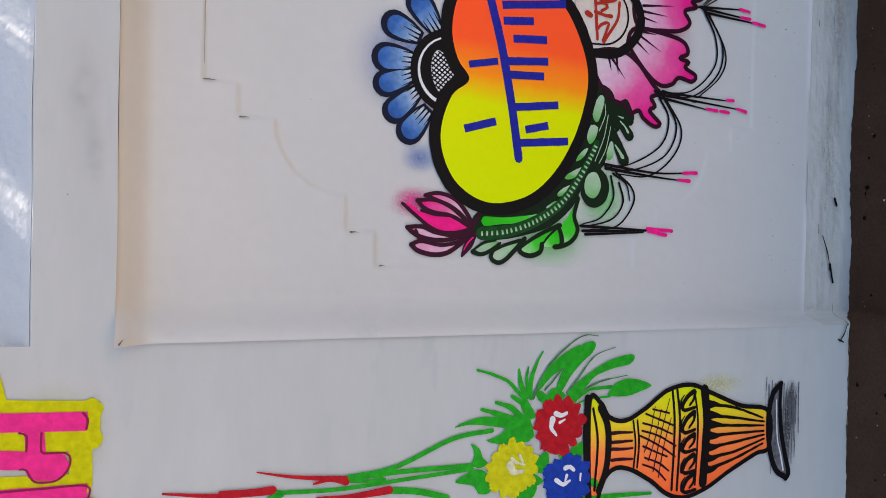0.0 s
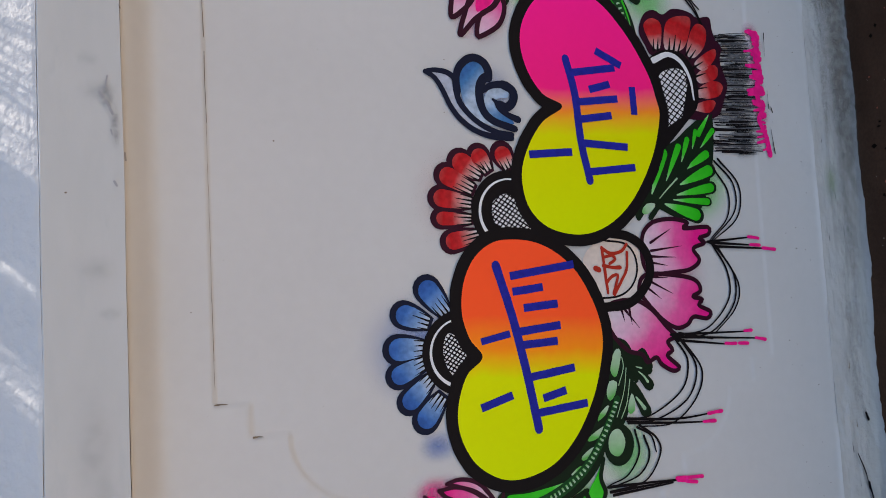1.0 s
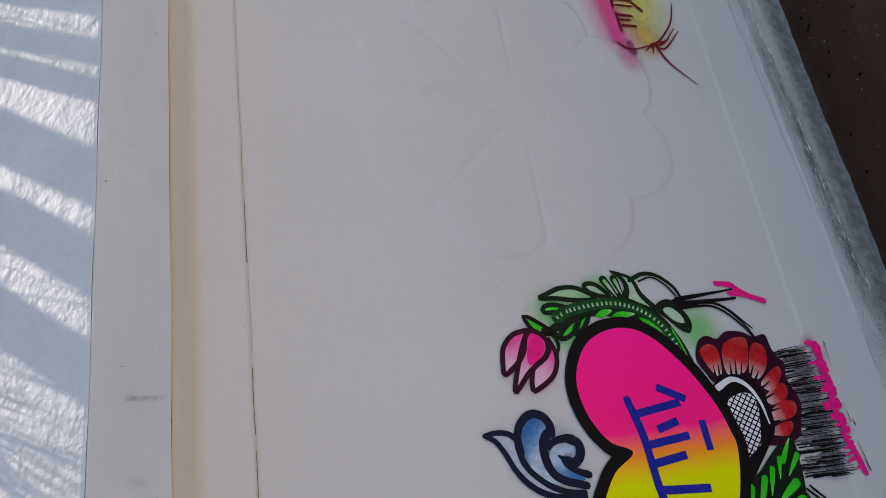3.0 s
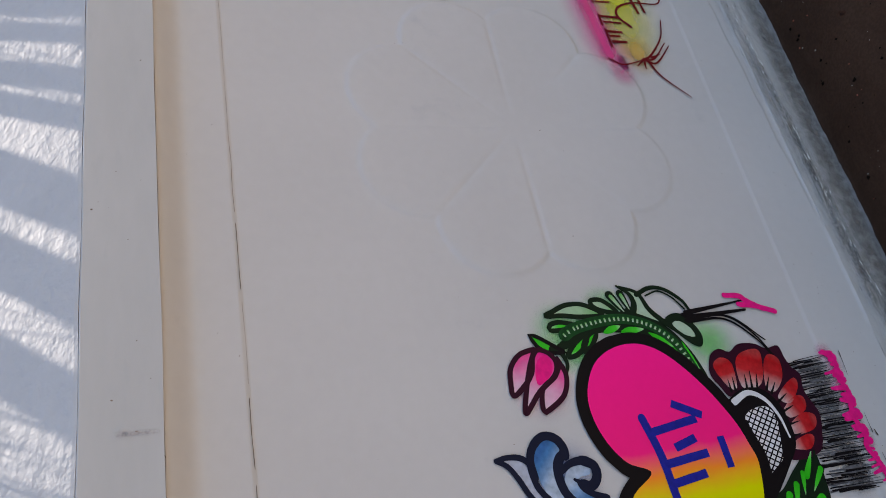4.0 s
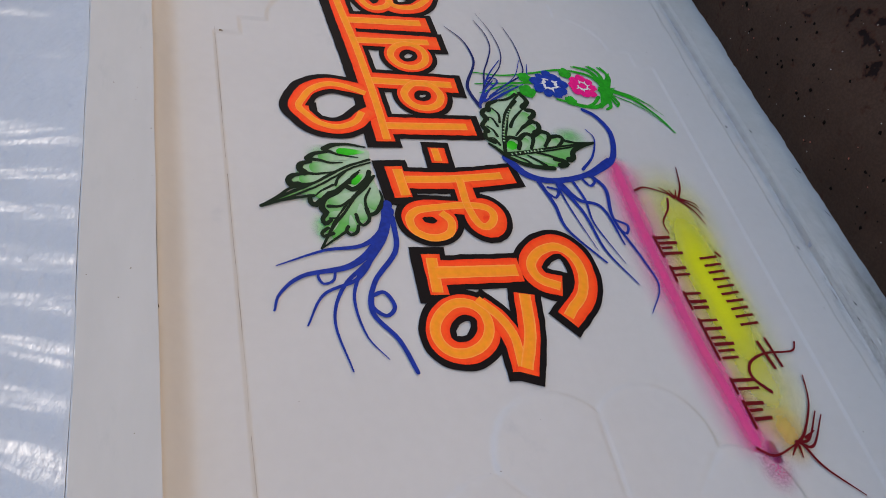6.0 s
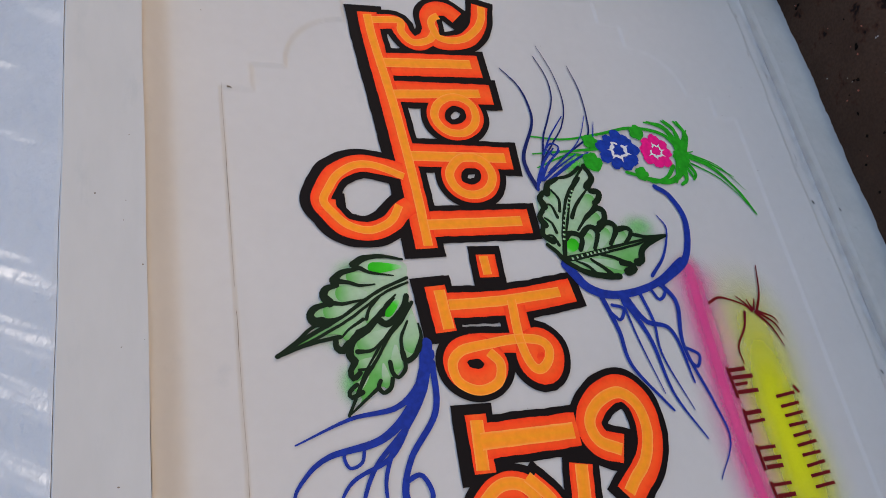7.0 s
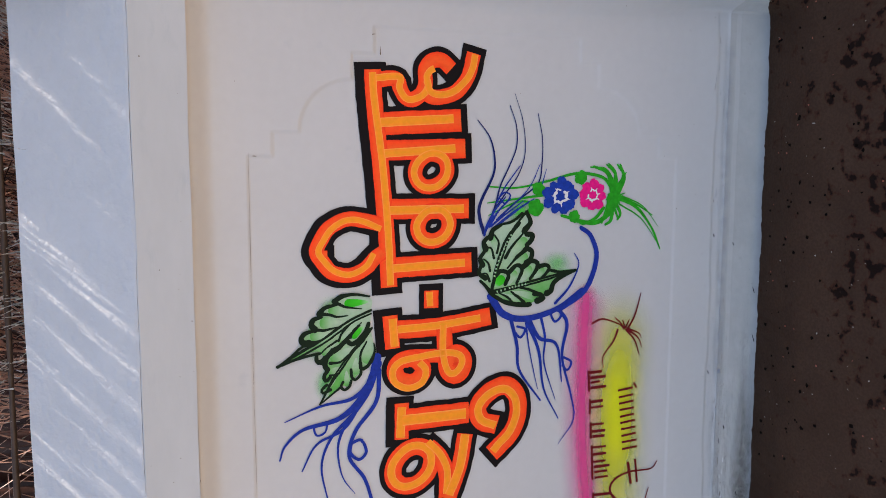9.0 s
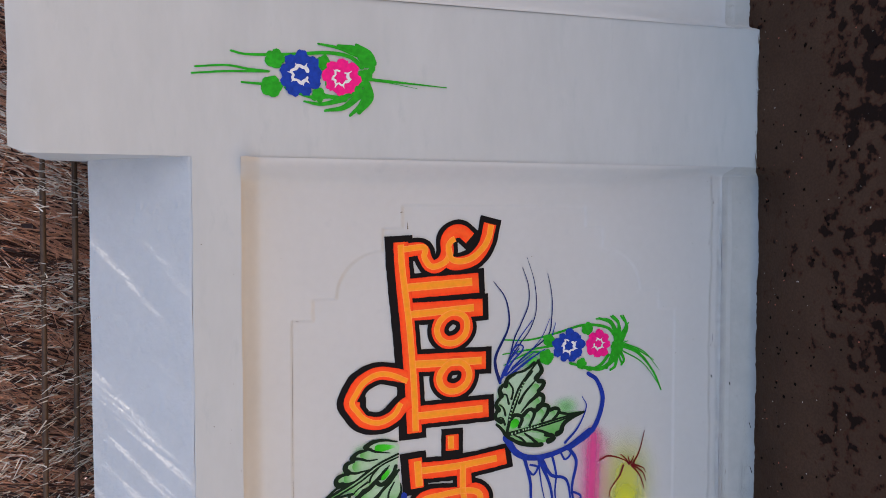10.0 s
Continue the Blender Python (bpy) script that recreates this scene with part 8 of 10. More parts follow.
stroke(m, "green_stroke", GREEN, 8.0, [(163.8, 25.9), (161.8, 24.6), (159.2, 25.7)], lift=1.42, taper=(0.4, 1))
stroke(m, "green_stroke", GREEN, 3.5, [(158.5, 26.6), (159.2, 24.4)], lift=1.42, taper=(1, 0.4))
stroke(m, "green_stroke", GREEN, 6.9, [(158.2, 26.9), (155.3, 25.7)], lift=1.42, taper=(1, 0.5))
stroke(m, "green_stroke", GREEN, 6.9, [(157.8, 27.2), (155.0, 26.9)], lift=1.42, taper=(1, 0.5))
stroke(m, "green_stroke", GREEN, 6.8, [(157.5, 27.4), (154.4, 28.6)], lift=1.42, taper=(1, 0.5))
stroke(m, "green_stroke", GREEN, 5.9, [(156.8, 28.3), (155.1, 29.9), (154.4, 32.1), (155.6, 33.6)], lift=1.42, taper=(1, 0.8))
stroke(m, "green_stroke", GREEN, 3.9, [(158.9, 25.7), (156.7, 21.9), (153.8, 19.5), (149.8, 17.5)], lift=1.42, taper=(1.1, 0.5))
stroke(m, "green_stroke", GREEN, 2.8, [(158.7, 24.9), (157.0, 21.0), (153.5, 17.9)], lift=1.42, taper=(1, 0.3))
stroke(m, "green_stroke", GREEN, 1.7, [(158.5, 24.6), (155.5, 19.0)], lift=1.42, taper=(1, 0.3))
rosette(m, "small_leaf", GREEN, (160, 39.9), 12.1, 5, 1.6)
rosette(m, "small_leaf", GREEN, (157.1, 40.4), 14.5, 5, 1.6)
rosette(m, "small_leaf", GREEN, (161.7, 32.6), 12.1, 5, 1.6)
rosette(m, "small_leaf", GREEN, (155.5, 33.6), 10.9, 5, 1.6)
rosette(m, "small_leaf", GREEN, (157.9, 26.6), 13.3, 5, 1.6)
rosette(m, "blue_flower", BLUE_FLOWER, (158.8, 36.1), 31.7, 9, 1.9)
rosette(m, "pink_flower", PINK, (158.9, 30.4), 25.6, 8, 1.8)
heart_marks(m, (158.8, 36.1), 31.7)
heart_marks(m, (158.9, 30.4), 25.6)

m = motif("painted_bouquet", "small blue and pink painted bouquet with green leaves on the pillar", "wall painting", (203.4, 82.9), "small bouquets")
stroke(m, "green_stroke", GREEN, 6.6, [(206.4, 93.2), (206, 90.6), (206.4, 83.9), (206.9, 78.7), (206.4, 75.2), (204.9, 73.4)], lift=1.4, taper=(0.5, 1))
stroke(m, "green_stroke", GREEN, 4.8, [(203.8, 98.3), (204.2, 93.9), (203.8, 90.6), (203.6, 87.7)], lift=1.4, taper=(0.6, 0.8))
stroke(m, "green_stroke", GREEN, 4.8, [(202.8, 98.8), (203.3, 93.9), (203.6, 87.7)], lift=1.4, taper=(0.6, 0.8))
stroke(m, "green_stroke", GREEN, 4.8, [(201.8, 91.7), (201.6, 87.3)], lift=1.4, taper=(0.6, 1))
stroke(m, "green_stroke", GREEN, 6.6, [(208.2, 80.2), (207.7, 77), (206.8, 74.3)], lift=1.4, taper=(0.5, 1))
stroke(m, "green_stroke", GREEN, 15.2, [(208, 77.1), (207.5, 74.3), (205.7, 72.7)], lift=1.4, taper=(0.4, 1.2))
stroke(m, "green_stroke", GREEN, 11.4, [(208.4, 74.3), (207.2, 72.3), (205.7, 71.6)], lift=1.4, taper=(0.4, 1))
stroke(m, "green_stroke", GREEN, 13.3, [(206.7, 73.2), (205, 71.8), (204.1, 72.4), (203.4, 73)], lift=1.4, taper=(1, 0.6))
stroke(m, "green_stroke", GREEN, 7.6, [(199.3, 82.4), (199, 79.7), (199.9, 76.1)], lift=1.4, taper=(0.4, 1.2))
stroke(m, "green_stroke", GREEN, 13.3, [(198, 79.2), (198.7, 76.1), (201, 73.5)], lift=1.4, taper=(0.3, 1))
stroke(m, "green_stroke", GREEN, 11.4, [(197.4, 75.3), (199.2, 73.5), (201.5, 72.6)], lift=1.4, taper=(0.4, 1))
stroke(m, "green_stroke", GREEN, 13.3, [(197.9, 73.9), (200.2, 72.1), (202.3, 72.7)], lift=1.4, taper=(0.5, 1))
stroke(m, "green_stroke", GREEN, 9.5, [(200.3, 79.6), (200.2, 76.1), (202.3, 73.4)], lift=1.4, taper=(0.6, 1))
stroke(m, "green_stroke", GREEN, 3.8, [(203.2, 73.4), (202.9, 68), (202.4, 59.6)], lift=1.4, taper=(1.4, 0.4))
stroke(m, "green_stroke", GREEN, 1.9, [(203, 72.7), (202.7, 68.9), (202, 64.3)], lift=1.4, taper=(1, 0.3))
stroke(m, "green_stroke", GREEN, 4.8, [(201.3, 85.2), (200, 81.4), (200.2, 77.9)], lift=1.4, taper=(1, 1))
stroke(m, "green_stroke", GREEN, 5.7, [(206.4, 79.2), (204.6, 78.7), (202, 78.9)], lift=1.4, taper=(1, 1))
rosette(m, "small_leaf", GREEN, (205.6, 86.8), 16.1, 5, 1.6)
rosette(m, "small_leaf", GREEN, (201.4, 87.3), 17.3, 5, 1.6)
rosette(m, "small_leaf", GREEN, (205.3, 79.4), 12.3, 5, 1.6)
rosette(m, "small_leaf", GREEN, (200.4, 80.2), 12.3, 5, 1.6)
rosette(m, "small_leaf", GREEN, (203.6, 73), 12.3, 5, 1.6)
rosette(m, "blue_flower", BLUE_FLOWER, (203.4, 82.9), 36, 9, 1.9)
rosette(m, "pink_flower", PINK, (203.2, 76.7), 32, 8, 1.8)
heart_marks(m, (203.4, 82.9), 37)
heart_marks(m, (203.2, 76.7), 33)

m = motif("painted_vase", "painted yellow and orange vase with black patterned bands", "wall painting", (-29.3, 27.9))
haze(m, "spray_mist", MIST_YELLOW, (-22.6, 22), 48.8, 18.3, 0)
fill(m, "vase_body", VASE, [(-23.9, 40.7), (-24, 39.2), (-25.8, 37.9), (-26.3, 35.7), (-25.1, 33), (-23, 29.7), (-22.5, 26.2), (-23.8, 22.7), (-25.5, 18.4), (-26.5, 13.9), (-31.1, 13.7), (-31.9, 15.9), (-33.7, 19.9), (-35.5, 23.4), (-36.4, 26.8), (-35.7, 29.5), (-33.9, 31.9), (-32.2, 35), (-32, 37.2), (-33.4, 38.7), (-35.5, 39.4), (-35.4, 40.4)], grad=[(-22.7, 28.1), (-36.3, 27.6)], lift=1.1)
stroke(m, "outline", BLACK, 5.6, [(-23.9, 40.7), (-24, 39.2), (-25.8, 37.9), (-26.3, 35.7), (-25.1, 33), (-23, 29.7), (-22.5, 26.2), (-23.8, 22.7), (-25.5, 18.4), (-26.5, 13.9), (-31.1, 13.7), (-31.9, 15.9), (-33.7, 19.9), (-35.5, 23.4), (-36.4, 26.8), (-35.7, 29.5), (-33.9, 31.9), (-32.2, 35), (-32, 37.2), (-33.4, 38.7), (-35.5, 39.4), (-35.4, 40.4)], closed=True, lift=1.7)
stroke(m, "rim_line", BLACK, 7.9, [(-23.3, 41), (-28.4, 41.1), (-35.5, 40.6)], lift=1.8)
stroke(m, "rim_line", BLACK, 3.0, [(-24.6, 40.2), (-28.5, 39.5), (-34.3, 39.8)], lift=1.8)
stroke(m, "neck_band", BLACK, 10.4, [(-24.6, 39.2), (-26.7, 38.2), (-29.3, 38), (-32.1, 38.3), (-34.4, 39.2)], lift=1.85, taper=(0.8, 0.8))
haze(m, "brush_shade", MIST_GREY, (-29.5, 10.8), 15.9, 67.1, 0)
stroke(m, "dry_stroke", DRY_GREY, 1.8, [(-22.5, 13.3), (-28.9, 13.3), (-34.7, 13.2)], lift=1.0, ragged=2, taper=(0.6, 0.5))
stroke(m, "dry_stroke", DRY_GREY, 1.8, [(-23, 12.8), (-29, 12.8), (-33.9, 12.8)], lift=1.0, ragged=2, taper=(0.6, 0.5))
stroke(m, "dry_stroke", DRY_GREY, 1.8, [(-23.5, 12.3), (-29, 12.3), (-33.1, 12.3)], lift=1.0, ragged=2, taper=(0.6, 0.5))
stroke(m, "dry_stroke", DRY_GREY, 1.8, [(-24.1, 11.8), (-29, 11.8), (-34.6, 11.8)], lift=1.0, ragged=2, taper=(0.6, 0.5))
stroke(m, "dry_stroke", DRY_GREY, 1.8, [(-23, 11.3), (-29.1, 11.3), (-33.8, 11.3)], lift=1.0, ragged=2, taper=(0.6, 0.5))
stroke(m, "dry_stroke", DRY_GREY, 1.8, [(-23.5, 10.8), (-29.1, 10.8), (-33, 10.8)], lift=1.0, ragged=2, taper=(0.6, 0.5))
stroke(m, "dry_stroke", DRY_GREY, 1.8, [(-24.1, 10.3), (-29.1, 10.3), (-34.5, 10.3)], lift=1.0, ragged=2, taper=(0.6, 0.5))
stroke(m, "dry_stroke", DRY_GREY, 1.8, [(-23, 9.8), (-29.2, 9.8), (-33.7, 9.8)], lift=1.0, ragged=2, taper=(0.6, 0.5))
stroke(m, "dry_stroke", DRY_GREY, 1.8, [(-23.5, 9.3), (-29.2, 9.3), (-32.9, 9.3)], lift=1.0, ragged=2, taper=(0.6, 0.5))
stroke(m, "dry_stroke", DRY_GREY, 2.4, [(-22.1, 14.2), (-24.5, 14.3), (-27.8, 14.2)], lift=0.95, ragged=2, taper=(0.4, 0.3))
stroke(m, "dry_stroke", DRY_GREY, 4.3, [(-23.1, 13.8), (-24.5, 13.8), (-29, 13.8)], lift=0.95, ragged=2, taper=(0.4, 0.3))
stroke(m, "dry_stroke", DRY_GREY, 3.7, [(-24.1, 13.4), (-24.5, 13.4), (-30.3, 13.3)], lift=0.95, ragged=2, taper=(0.4, 0.3))
stroke(m, "dry_stroke", DRY_GREY, 3.0, [(-25.1, 12.9), (-24.5, 13), (-27.9, 13)], lift=0.95, ragged=2, taper=(0.4, 0.3))
stroke(m, "dry_stroke", DRY_GREY, 2.4, [(-23.1, 12.6), (-24.6, 12.6), (-29.2, 12.5)], lift=0.95, ragged=2, taper=(0.4, 0.3))
stroke(m, "dry_stroke", DRY_GREY, 4.3, [(-24.1, 12.1), (-24.6, 12.2), (-30.5, 12.1)], lift=0.95, ragged=2, taper=(0.4, 0.3))
stroke(m, "dry_stroke", DRY_GREY, 3.7, [(-25, 11.7), (-24.6, 11.8), (-28.1, 11.7)], lift=0.95, ragged=2, taper=(0.4, 0.3))
stroke(m, "dry_stroke", DRY_GREY, 3.0, [(-23.1, 11.3), (-24.6, 11.3), (-29.4, 11.3)], lift=0.95, ragged=2, taper=(0.4, 0.3))
stroke(m, "dry_stroke", DRY_GREY, 2.4, [(-24.1, 10.8), (-24.6, 10.9), (-30.7, 10.8)], lift=0.95, ragged=2, taper=(0.4, 0.3))
stroke(m, "dry_stroke", DRY_GREY, 4.3, [(-25, 10.4), (-24.7, 10.5), (-28.2, 10.5)], lift=0.95, ragged=2, taper=(0.4, 0.3))
stroke(m, "dry_stroke", DRY_GREY, 3.7, [(-23.1, 10), (-24.7, 10.1), (-29.5, 10)], lift=0.95, ragged=2, taper=(0.4, 0.3))
stroke(m, "dry_stroke", DRY_GREY, 3.0, [(-24, 9.6), (-24.7, 9.7), (-30.8, 9.5)], lift=0.95, ragged=2, taper=(0.4, 0.3))
stroke(m, "dry_stroke", DRY_GREY, 2.4, [(-25, 9.1), (-24.7, 9.2), (-28.4, 9.2)], lift=0.95, ragged=2, taper=(0.4, 0.3))
stroke(m, "dry_stroke", DRY_GREY, 4.3, [(-23, 8.8), (-24.8, 8.8), (-29.7, 8.7)], lift=0.95, ragged=2, taper=(0.4, 0.3))
haze(m, "brush_shade", MIST_GREY, (-26.2, 10.1), 14.6, 42.7, 0)
stroke(m, "band_line", BLACK, 3.2, [(-23.1, 29.0), (-26.5, 28.6), (-30.6, 28.6), (-35.3, 28.8)], lift=1.8)
stroke(m, "band_line", BLACK, 3.2, [(-23.0, 28.3), (-26.5, 27.8), (-30.7, 27.8), (-35.4, 28.0)], lift=1.8)
stroke(m, "band_line", BLACK, 2.7, [(-23.3, 25.7), (-26.7, 25.1), (-30.9, 25.1), (-35.0, 25.3)], lift=1.8)
stroke(m, "band_line", BLACK, 11.9, [(-23.1, 24.2), (-26.8, 23.7), (-30.3, 23.8), (-34.9, 24.1)], lift=1.8)
stroke(m, "band_line", BLACK, 2.5, [(-26.4, 34.6), (-29.2, 34.2), (-32.1, 34.4)], lift=1.8)
stroke(m, "band_line", BLACK, 2.5, [(-26.4, 34.0), (-29.2, 33.7), (-32.1, 33.9)], lift=1.8)
stroke(m, "neck_line", MAROON, 3.7, [(-27.7, 37.6), (-27.7, 36.2), (-27.8, 34.7)], lift=1.8, taper=(1.2, 0.7), ragged=1)
stroke(m, "neck_line", MAROON, 3.7, [(-28.8, 37.6), (-28.8, 36.2), (-28.8, 34.7)], lift=1.8, taper=(1.2, 0.7), ragged=1)
stroke(m, "neck_line", MAROON, 3.7, [(-29.6, 37.6), (-29.7, 36.2), (-29.7, 34.6)], lift=1.8, taper=(1.2, 0.7), ragged=1)
stroke(m, "neck_line", MAROON, 3.7, [(-30.9, 37.5), (-30.9, 36.1), (-31.0, 34.6)], lift=1.8, taper=(1.2, 0.7), ragged=1)
stroke(m, "rib", BLACK, 3.8, [(-25.1, 23.2), (-25.7, 19.4), (-27.3, 14.8)], lift=1.8, taper=(1.2, 0.7), ragged=1)
stroke(m, "scallop", BLACK, 8.3, [(-25.1, 23.7), (-25.1, 22.6), (-25.3, 21.6)], lift=1.82, taper=(1.5, 0.3))
stroke(m, "rib", BLACK, 3.8, [(-26.5, 22.9), (-27.0, 19.4), (-27.8, 14.6)], lift=1.8, taper=(1.2, 0.7), ragged=1)
stroke(m, "scallop", BLACK, 8.3, [(-26.4, 23.5), (-26.5, 22.4), (-26.7, 21.3)], lift=1.82, taper=(1.5, 0.3))
stroke(m, "rib", BLACK, 3.8, [(-27.7, 22.7), (-28.0, 19.3), (-28.3, 14.6)], lift=1.8, taper=(1.2, 0.7), ragged=1)
stroke(m, "scallop", BLACK, 8.3, [(-27.6, 23.3), (-27.7, 22.2), (-27.8, 21.1)], lift=1.82, taper=(1.5, 0.3))
stroke(m, "rib", BLACK, 3.8, [(-29.0, 22.9), (-29.0, 19.3), (-29.0, 14.6)], lift=1.8, taper=(1.2, 0.7), ragged=1)
stroke(m, "scallop", BLACK, 8.3, [(-29.0, 23.4), (-29.1, 22.3), (-29.0, 21.3)], lift=1.82, taper=(1.5, 0.3))
stroke(m, "rib", BLACK, 3.8, [(-30.5, 23.1), (-30.1, 19.3), (-29.5, 14.5)], lift=1.8, taper=(1.2, 0.7), ragged=1)
stroke(m, "scallop", BLACK, 8.3, [(-30.5, 23.6), (-30.5, 22.5), (-30.4, 21.5)], lift=1.82, taper=(1.5, 0.3))
stroke(m, "rib", BLACK, 3.8, [(-31.8, 23.2), (-31.3, 19.2), (-30.0, 14.5)], lift=1.8, taper=(1.2, 0.7), ragged=1)
stroke(m, "scallop", BLACK, 8.3, [(-31.8, 23.7), (-31.9, 22.7), (-31.7, 21.6)], lift=1.82, taper=(1.5, 0.3))
stroke(m, "rib", BLACK, 3.8, [(-33.2, 23.2), (-32.2, 19.2), (-30.6, 14.7)], lift=1.8, taper=(1.2, 0.7), ragged=1)
stroke(m, "scallop", BLACK, 8.3, [(-33.2, 23.8), (-33.3, 22.7), (-32.9, 21.7)], lift=1.82, taper=(1.5, 0.3))
stroke(m, "hatch", MAROON, 3.5, [(-25.2, 31.8), (-25.5, 30.6), (-25.8, 29.4)], lift=1.8, taper=(0.7, 0.7), ragged=1)
stroke(m, "hatch", MAROON, 3.5, [(-25.7, 32.8), (-26.5, 30.8), (-27.4, 28.6)], lift=1.8, taper=(0.7, 0.7), ragged=1)
stroke(m, "hatch", MAROON, 3.4, [(-26.8, 33.2), (-27.4, 31.2), (-28.4, 28.9)], lift=1.8, taper=(0.7, 0.7), ragged=1)
stroke(m, "hatch", MAROON, 3.5, [(-27.7, 33.3), (-28.5, 30.9), (-29.9, 28.3)], lift=1.8, taper=(0.7, 0.7), ragged=1)
stroke(m, "hatch", MAROON, 3.5, [(-28.3, 33.5), (-29.6, 30.9), (-31.2, 28.4)], lift=1.8, taper=(0.7, 0.7), ragged=1)
stroke(m, "hatch", MAROON, 3.4, [(-29.6, 33.1), (-30.4, 31.3), (-31.1, 29.6)], lift=1.8, taper=(0.7, 0.7), ragged=1)
stroke(m, "hatch", MAROON, 3.5, [(-31.0, 32.8), (-31.8, 30.8), (-32.9, 29.3)], lift=1.8, taper=(0.7, 0.7), ragged=1)
stroke(m, "hatch", MAROON, 3.5, [(-31.8, 33.1), (-32.6, 31.2), (-34.0, 29.7)], lift=1.8, taper=(0.7, 0.7), ragged=1)
stroke(m, "hatch", MAROON, 2.1, [(-24.9, 31.5), (-28.3, 32.2), (-30.3, 32.9)], lift=1.8, taper=(0.5, 0.7), ragged=1)
stroke(m, "hatch", MAROON, 2.1, [(-25.3, 30.6), (-28.7, 31.4), (-31.4, 32.3)], lift=1.8, taper=(0.5, 0.7), ragged=1)
stroke(m, "hatch", MAROON, 2.1, [(-24.0, 29.4), (-28.1, 30.5), (-32.8, 31.6)], lift=1.8, taper=(0.5, 0.7), ragged=1)
stroke(m, "hatch", MAROON, 2.1, [(-26.4, 29.1), (-29.8, 30.1), (-33.6, 30.8)], lift=1.8, taper=(0.5, 0.7), ragged=1)
stroke(m, "scroll", BLACK, 8.0, [(-23.3, 25.8), (-24.0, 26.8), (-25.1, 27.5), (-25.6, 27.1), (-25.3, 25.6)], lift=1.8, taper=(0.8, 0.5))
stroke(m, "scroll", BLACK, 4.5, [(-23.4, 25.6), (-24.3, 25.8), (-25.0, 26.4)], lift=1.82, taper=(1, 0.6))
stroke(m, "scroll", BLACK, 3.0, [(-25.3, 27.6), (-24.4, 27.7), (-23.7, 27.2)], lift=1.82, taper=(1.4, 0.4))
stroke(m, "scroll", BLACK, 8.0, [(-25.9, 25.7), (-26.6, 26.7), (-27.8, 27.4), (-28.4, 27.0), (-28.1, 25.5)], lift=1.8, taper=(0.8, 0.5))
stroke(m, "scroll", BLACK, 4.5, [(-25.9, 25.6), (-26.9, 25.7), (-27.8, 26.4)], lift=1.82, taper=(1, 0.6))
stroke(m, "scroll", BLACK, 3.0, [(-28.1, 27.5), (-27.1, 27.6), (-26.3, 27.1)], lift=1.82, taper=(1.4, 0.4))
stroke(m, "scroll", BLACK, 8.0, [(-28.7, 25.6), (-29.2, 26.6), (-30.3, 27.3), (-30.8, 26.9), (-30.6, 25.4)], lift=1.8, taper=(0.8, 0.5))
stroke(m, "scroll", BLACK, 4.5, [(-28.8, 25.5), (-29.6, 25.6), (-30.3, 26.3)], lift=1.82, taper=(1, 0.6))
stroke(m, "scroll", BLACK, 3.0, [(-30.5, 27.5), (-29.7, 27.5), (-29.0, 27.0)], lift=1.82, taper=(1.4, 0.4))
stroke(m, "scroll", BLACK, 8.0, [(-31.2, 25.6), (-31.8, 26.6), (-32.9, 27.2), (-33.4, 26.9), (-33.2, 25.3)], lift=1.8, taper=(0.8, 0.5))
stroke(m, "scroll", BLACK, 4.5, [(-31.3, 25.4), (-32.2, 25.5), (-32.9, 26.2)], lift=1.82, taper=(1, 0.6))
stroke(m, "scroll", BLACK, 3.0, [(-33.2, 27.4), (-32.3, 27.4), (-31.5, 26.9)], lift=1.82, taper=(1.4, 0.4))
stroke(m, "scroll", BLACK, 8.0, [(-33.6, 25.5), (-34.2, 26.5), (-35.3, 27.1), (-35.8, 26.8), (-35.6, 25.2)], lift=1.8, taper=(0.8, 0.5))
stroke(m, "scroll", BLACK, 4.5, [(-33.7, 25.3), (-34.6, 25.5), (-35.3, 26.1)], lift=1.82, taper=(1, 0.6))
stroke(m, "scroll", BLACK, 3.0, [(-35.5, 27.3), (-34.6, 27.3), (-33.9, 26.8)], lift=1.82, taper=(1.4, 0.4))
fill(m, "foot", FOOT_GREY, [(-23.1, 12.1), (-24.6, 13.4), (-27.0, 13.8), (-29.6, 13.8), (-32.3, 13.3), (-34.4, 12.3), (-35.4, 10.7), (-34.9, 10.4), (-32.6, 10.9), (-29.7, 11.6), (-26.2, 12.0)], lift=1.3)
stroke(m, "foot_outline", BLACK, 6.9, [(-23.0, 11.9), (-24.3, 13.2), (-26.7, 13.8), (-29.6, 13.8), (-32.3, 13.3), (-34.4, 12.3), (-35.4, 10.7)], lift=1.8, taper=(1.1, 1.1))
stroke(m, "foot_outline", BLACK, 4.6, [(-23.0, 11.9), (-26.2, 12.0), (-29.7, 11.6), (-32.6, 10.9), (-34.7, 10.3), (-35.5, 10.7)], lift=1.8, taper=(1.2, 1.6))
stroke(m, "foot_shine", WHITE, 2.6, [(-25.1, 12.6), (-27.5, 12.5), (-30.1, 12.3), (-32.7, 11.6), (-34.4, 11.2)], lift=1.8, taper=(0.6, 0.8), ragged=2)
stroke(m, "dry_stroke", DRY_GREY, 3.0, [(-25.6, 13.3), (-28.7, 13.2), (-31.9, 12.8)], lift=1.5, taper=(0.4, 0.4), ragged=2)
stroke(m, "dry_stroke", DRY_GREY, 3.0, [(-24.5, 12.9), (-28.9, 12.8), (-33.4, 12.3)], lift=1.5, taper=(0.4, 0.4), ragged=2)
stroke(m, "dry_stroke", DRY_GREY, 3.0, [(-27.1, 12.3), (-29.5, 12.2), (-31.9, 11.8)], lift=1.5, taper=(0.4, 0.4), ragged=2)

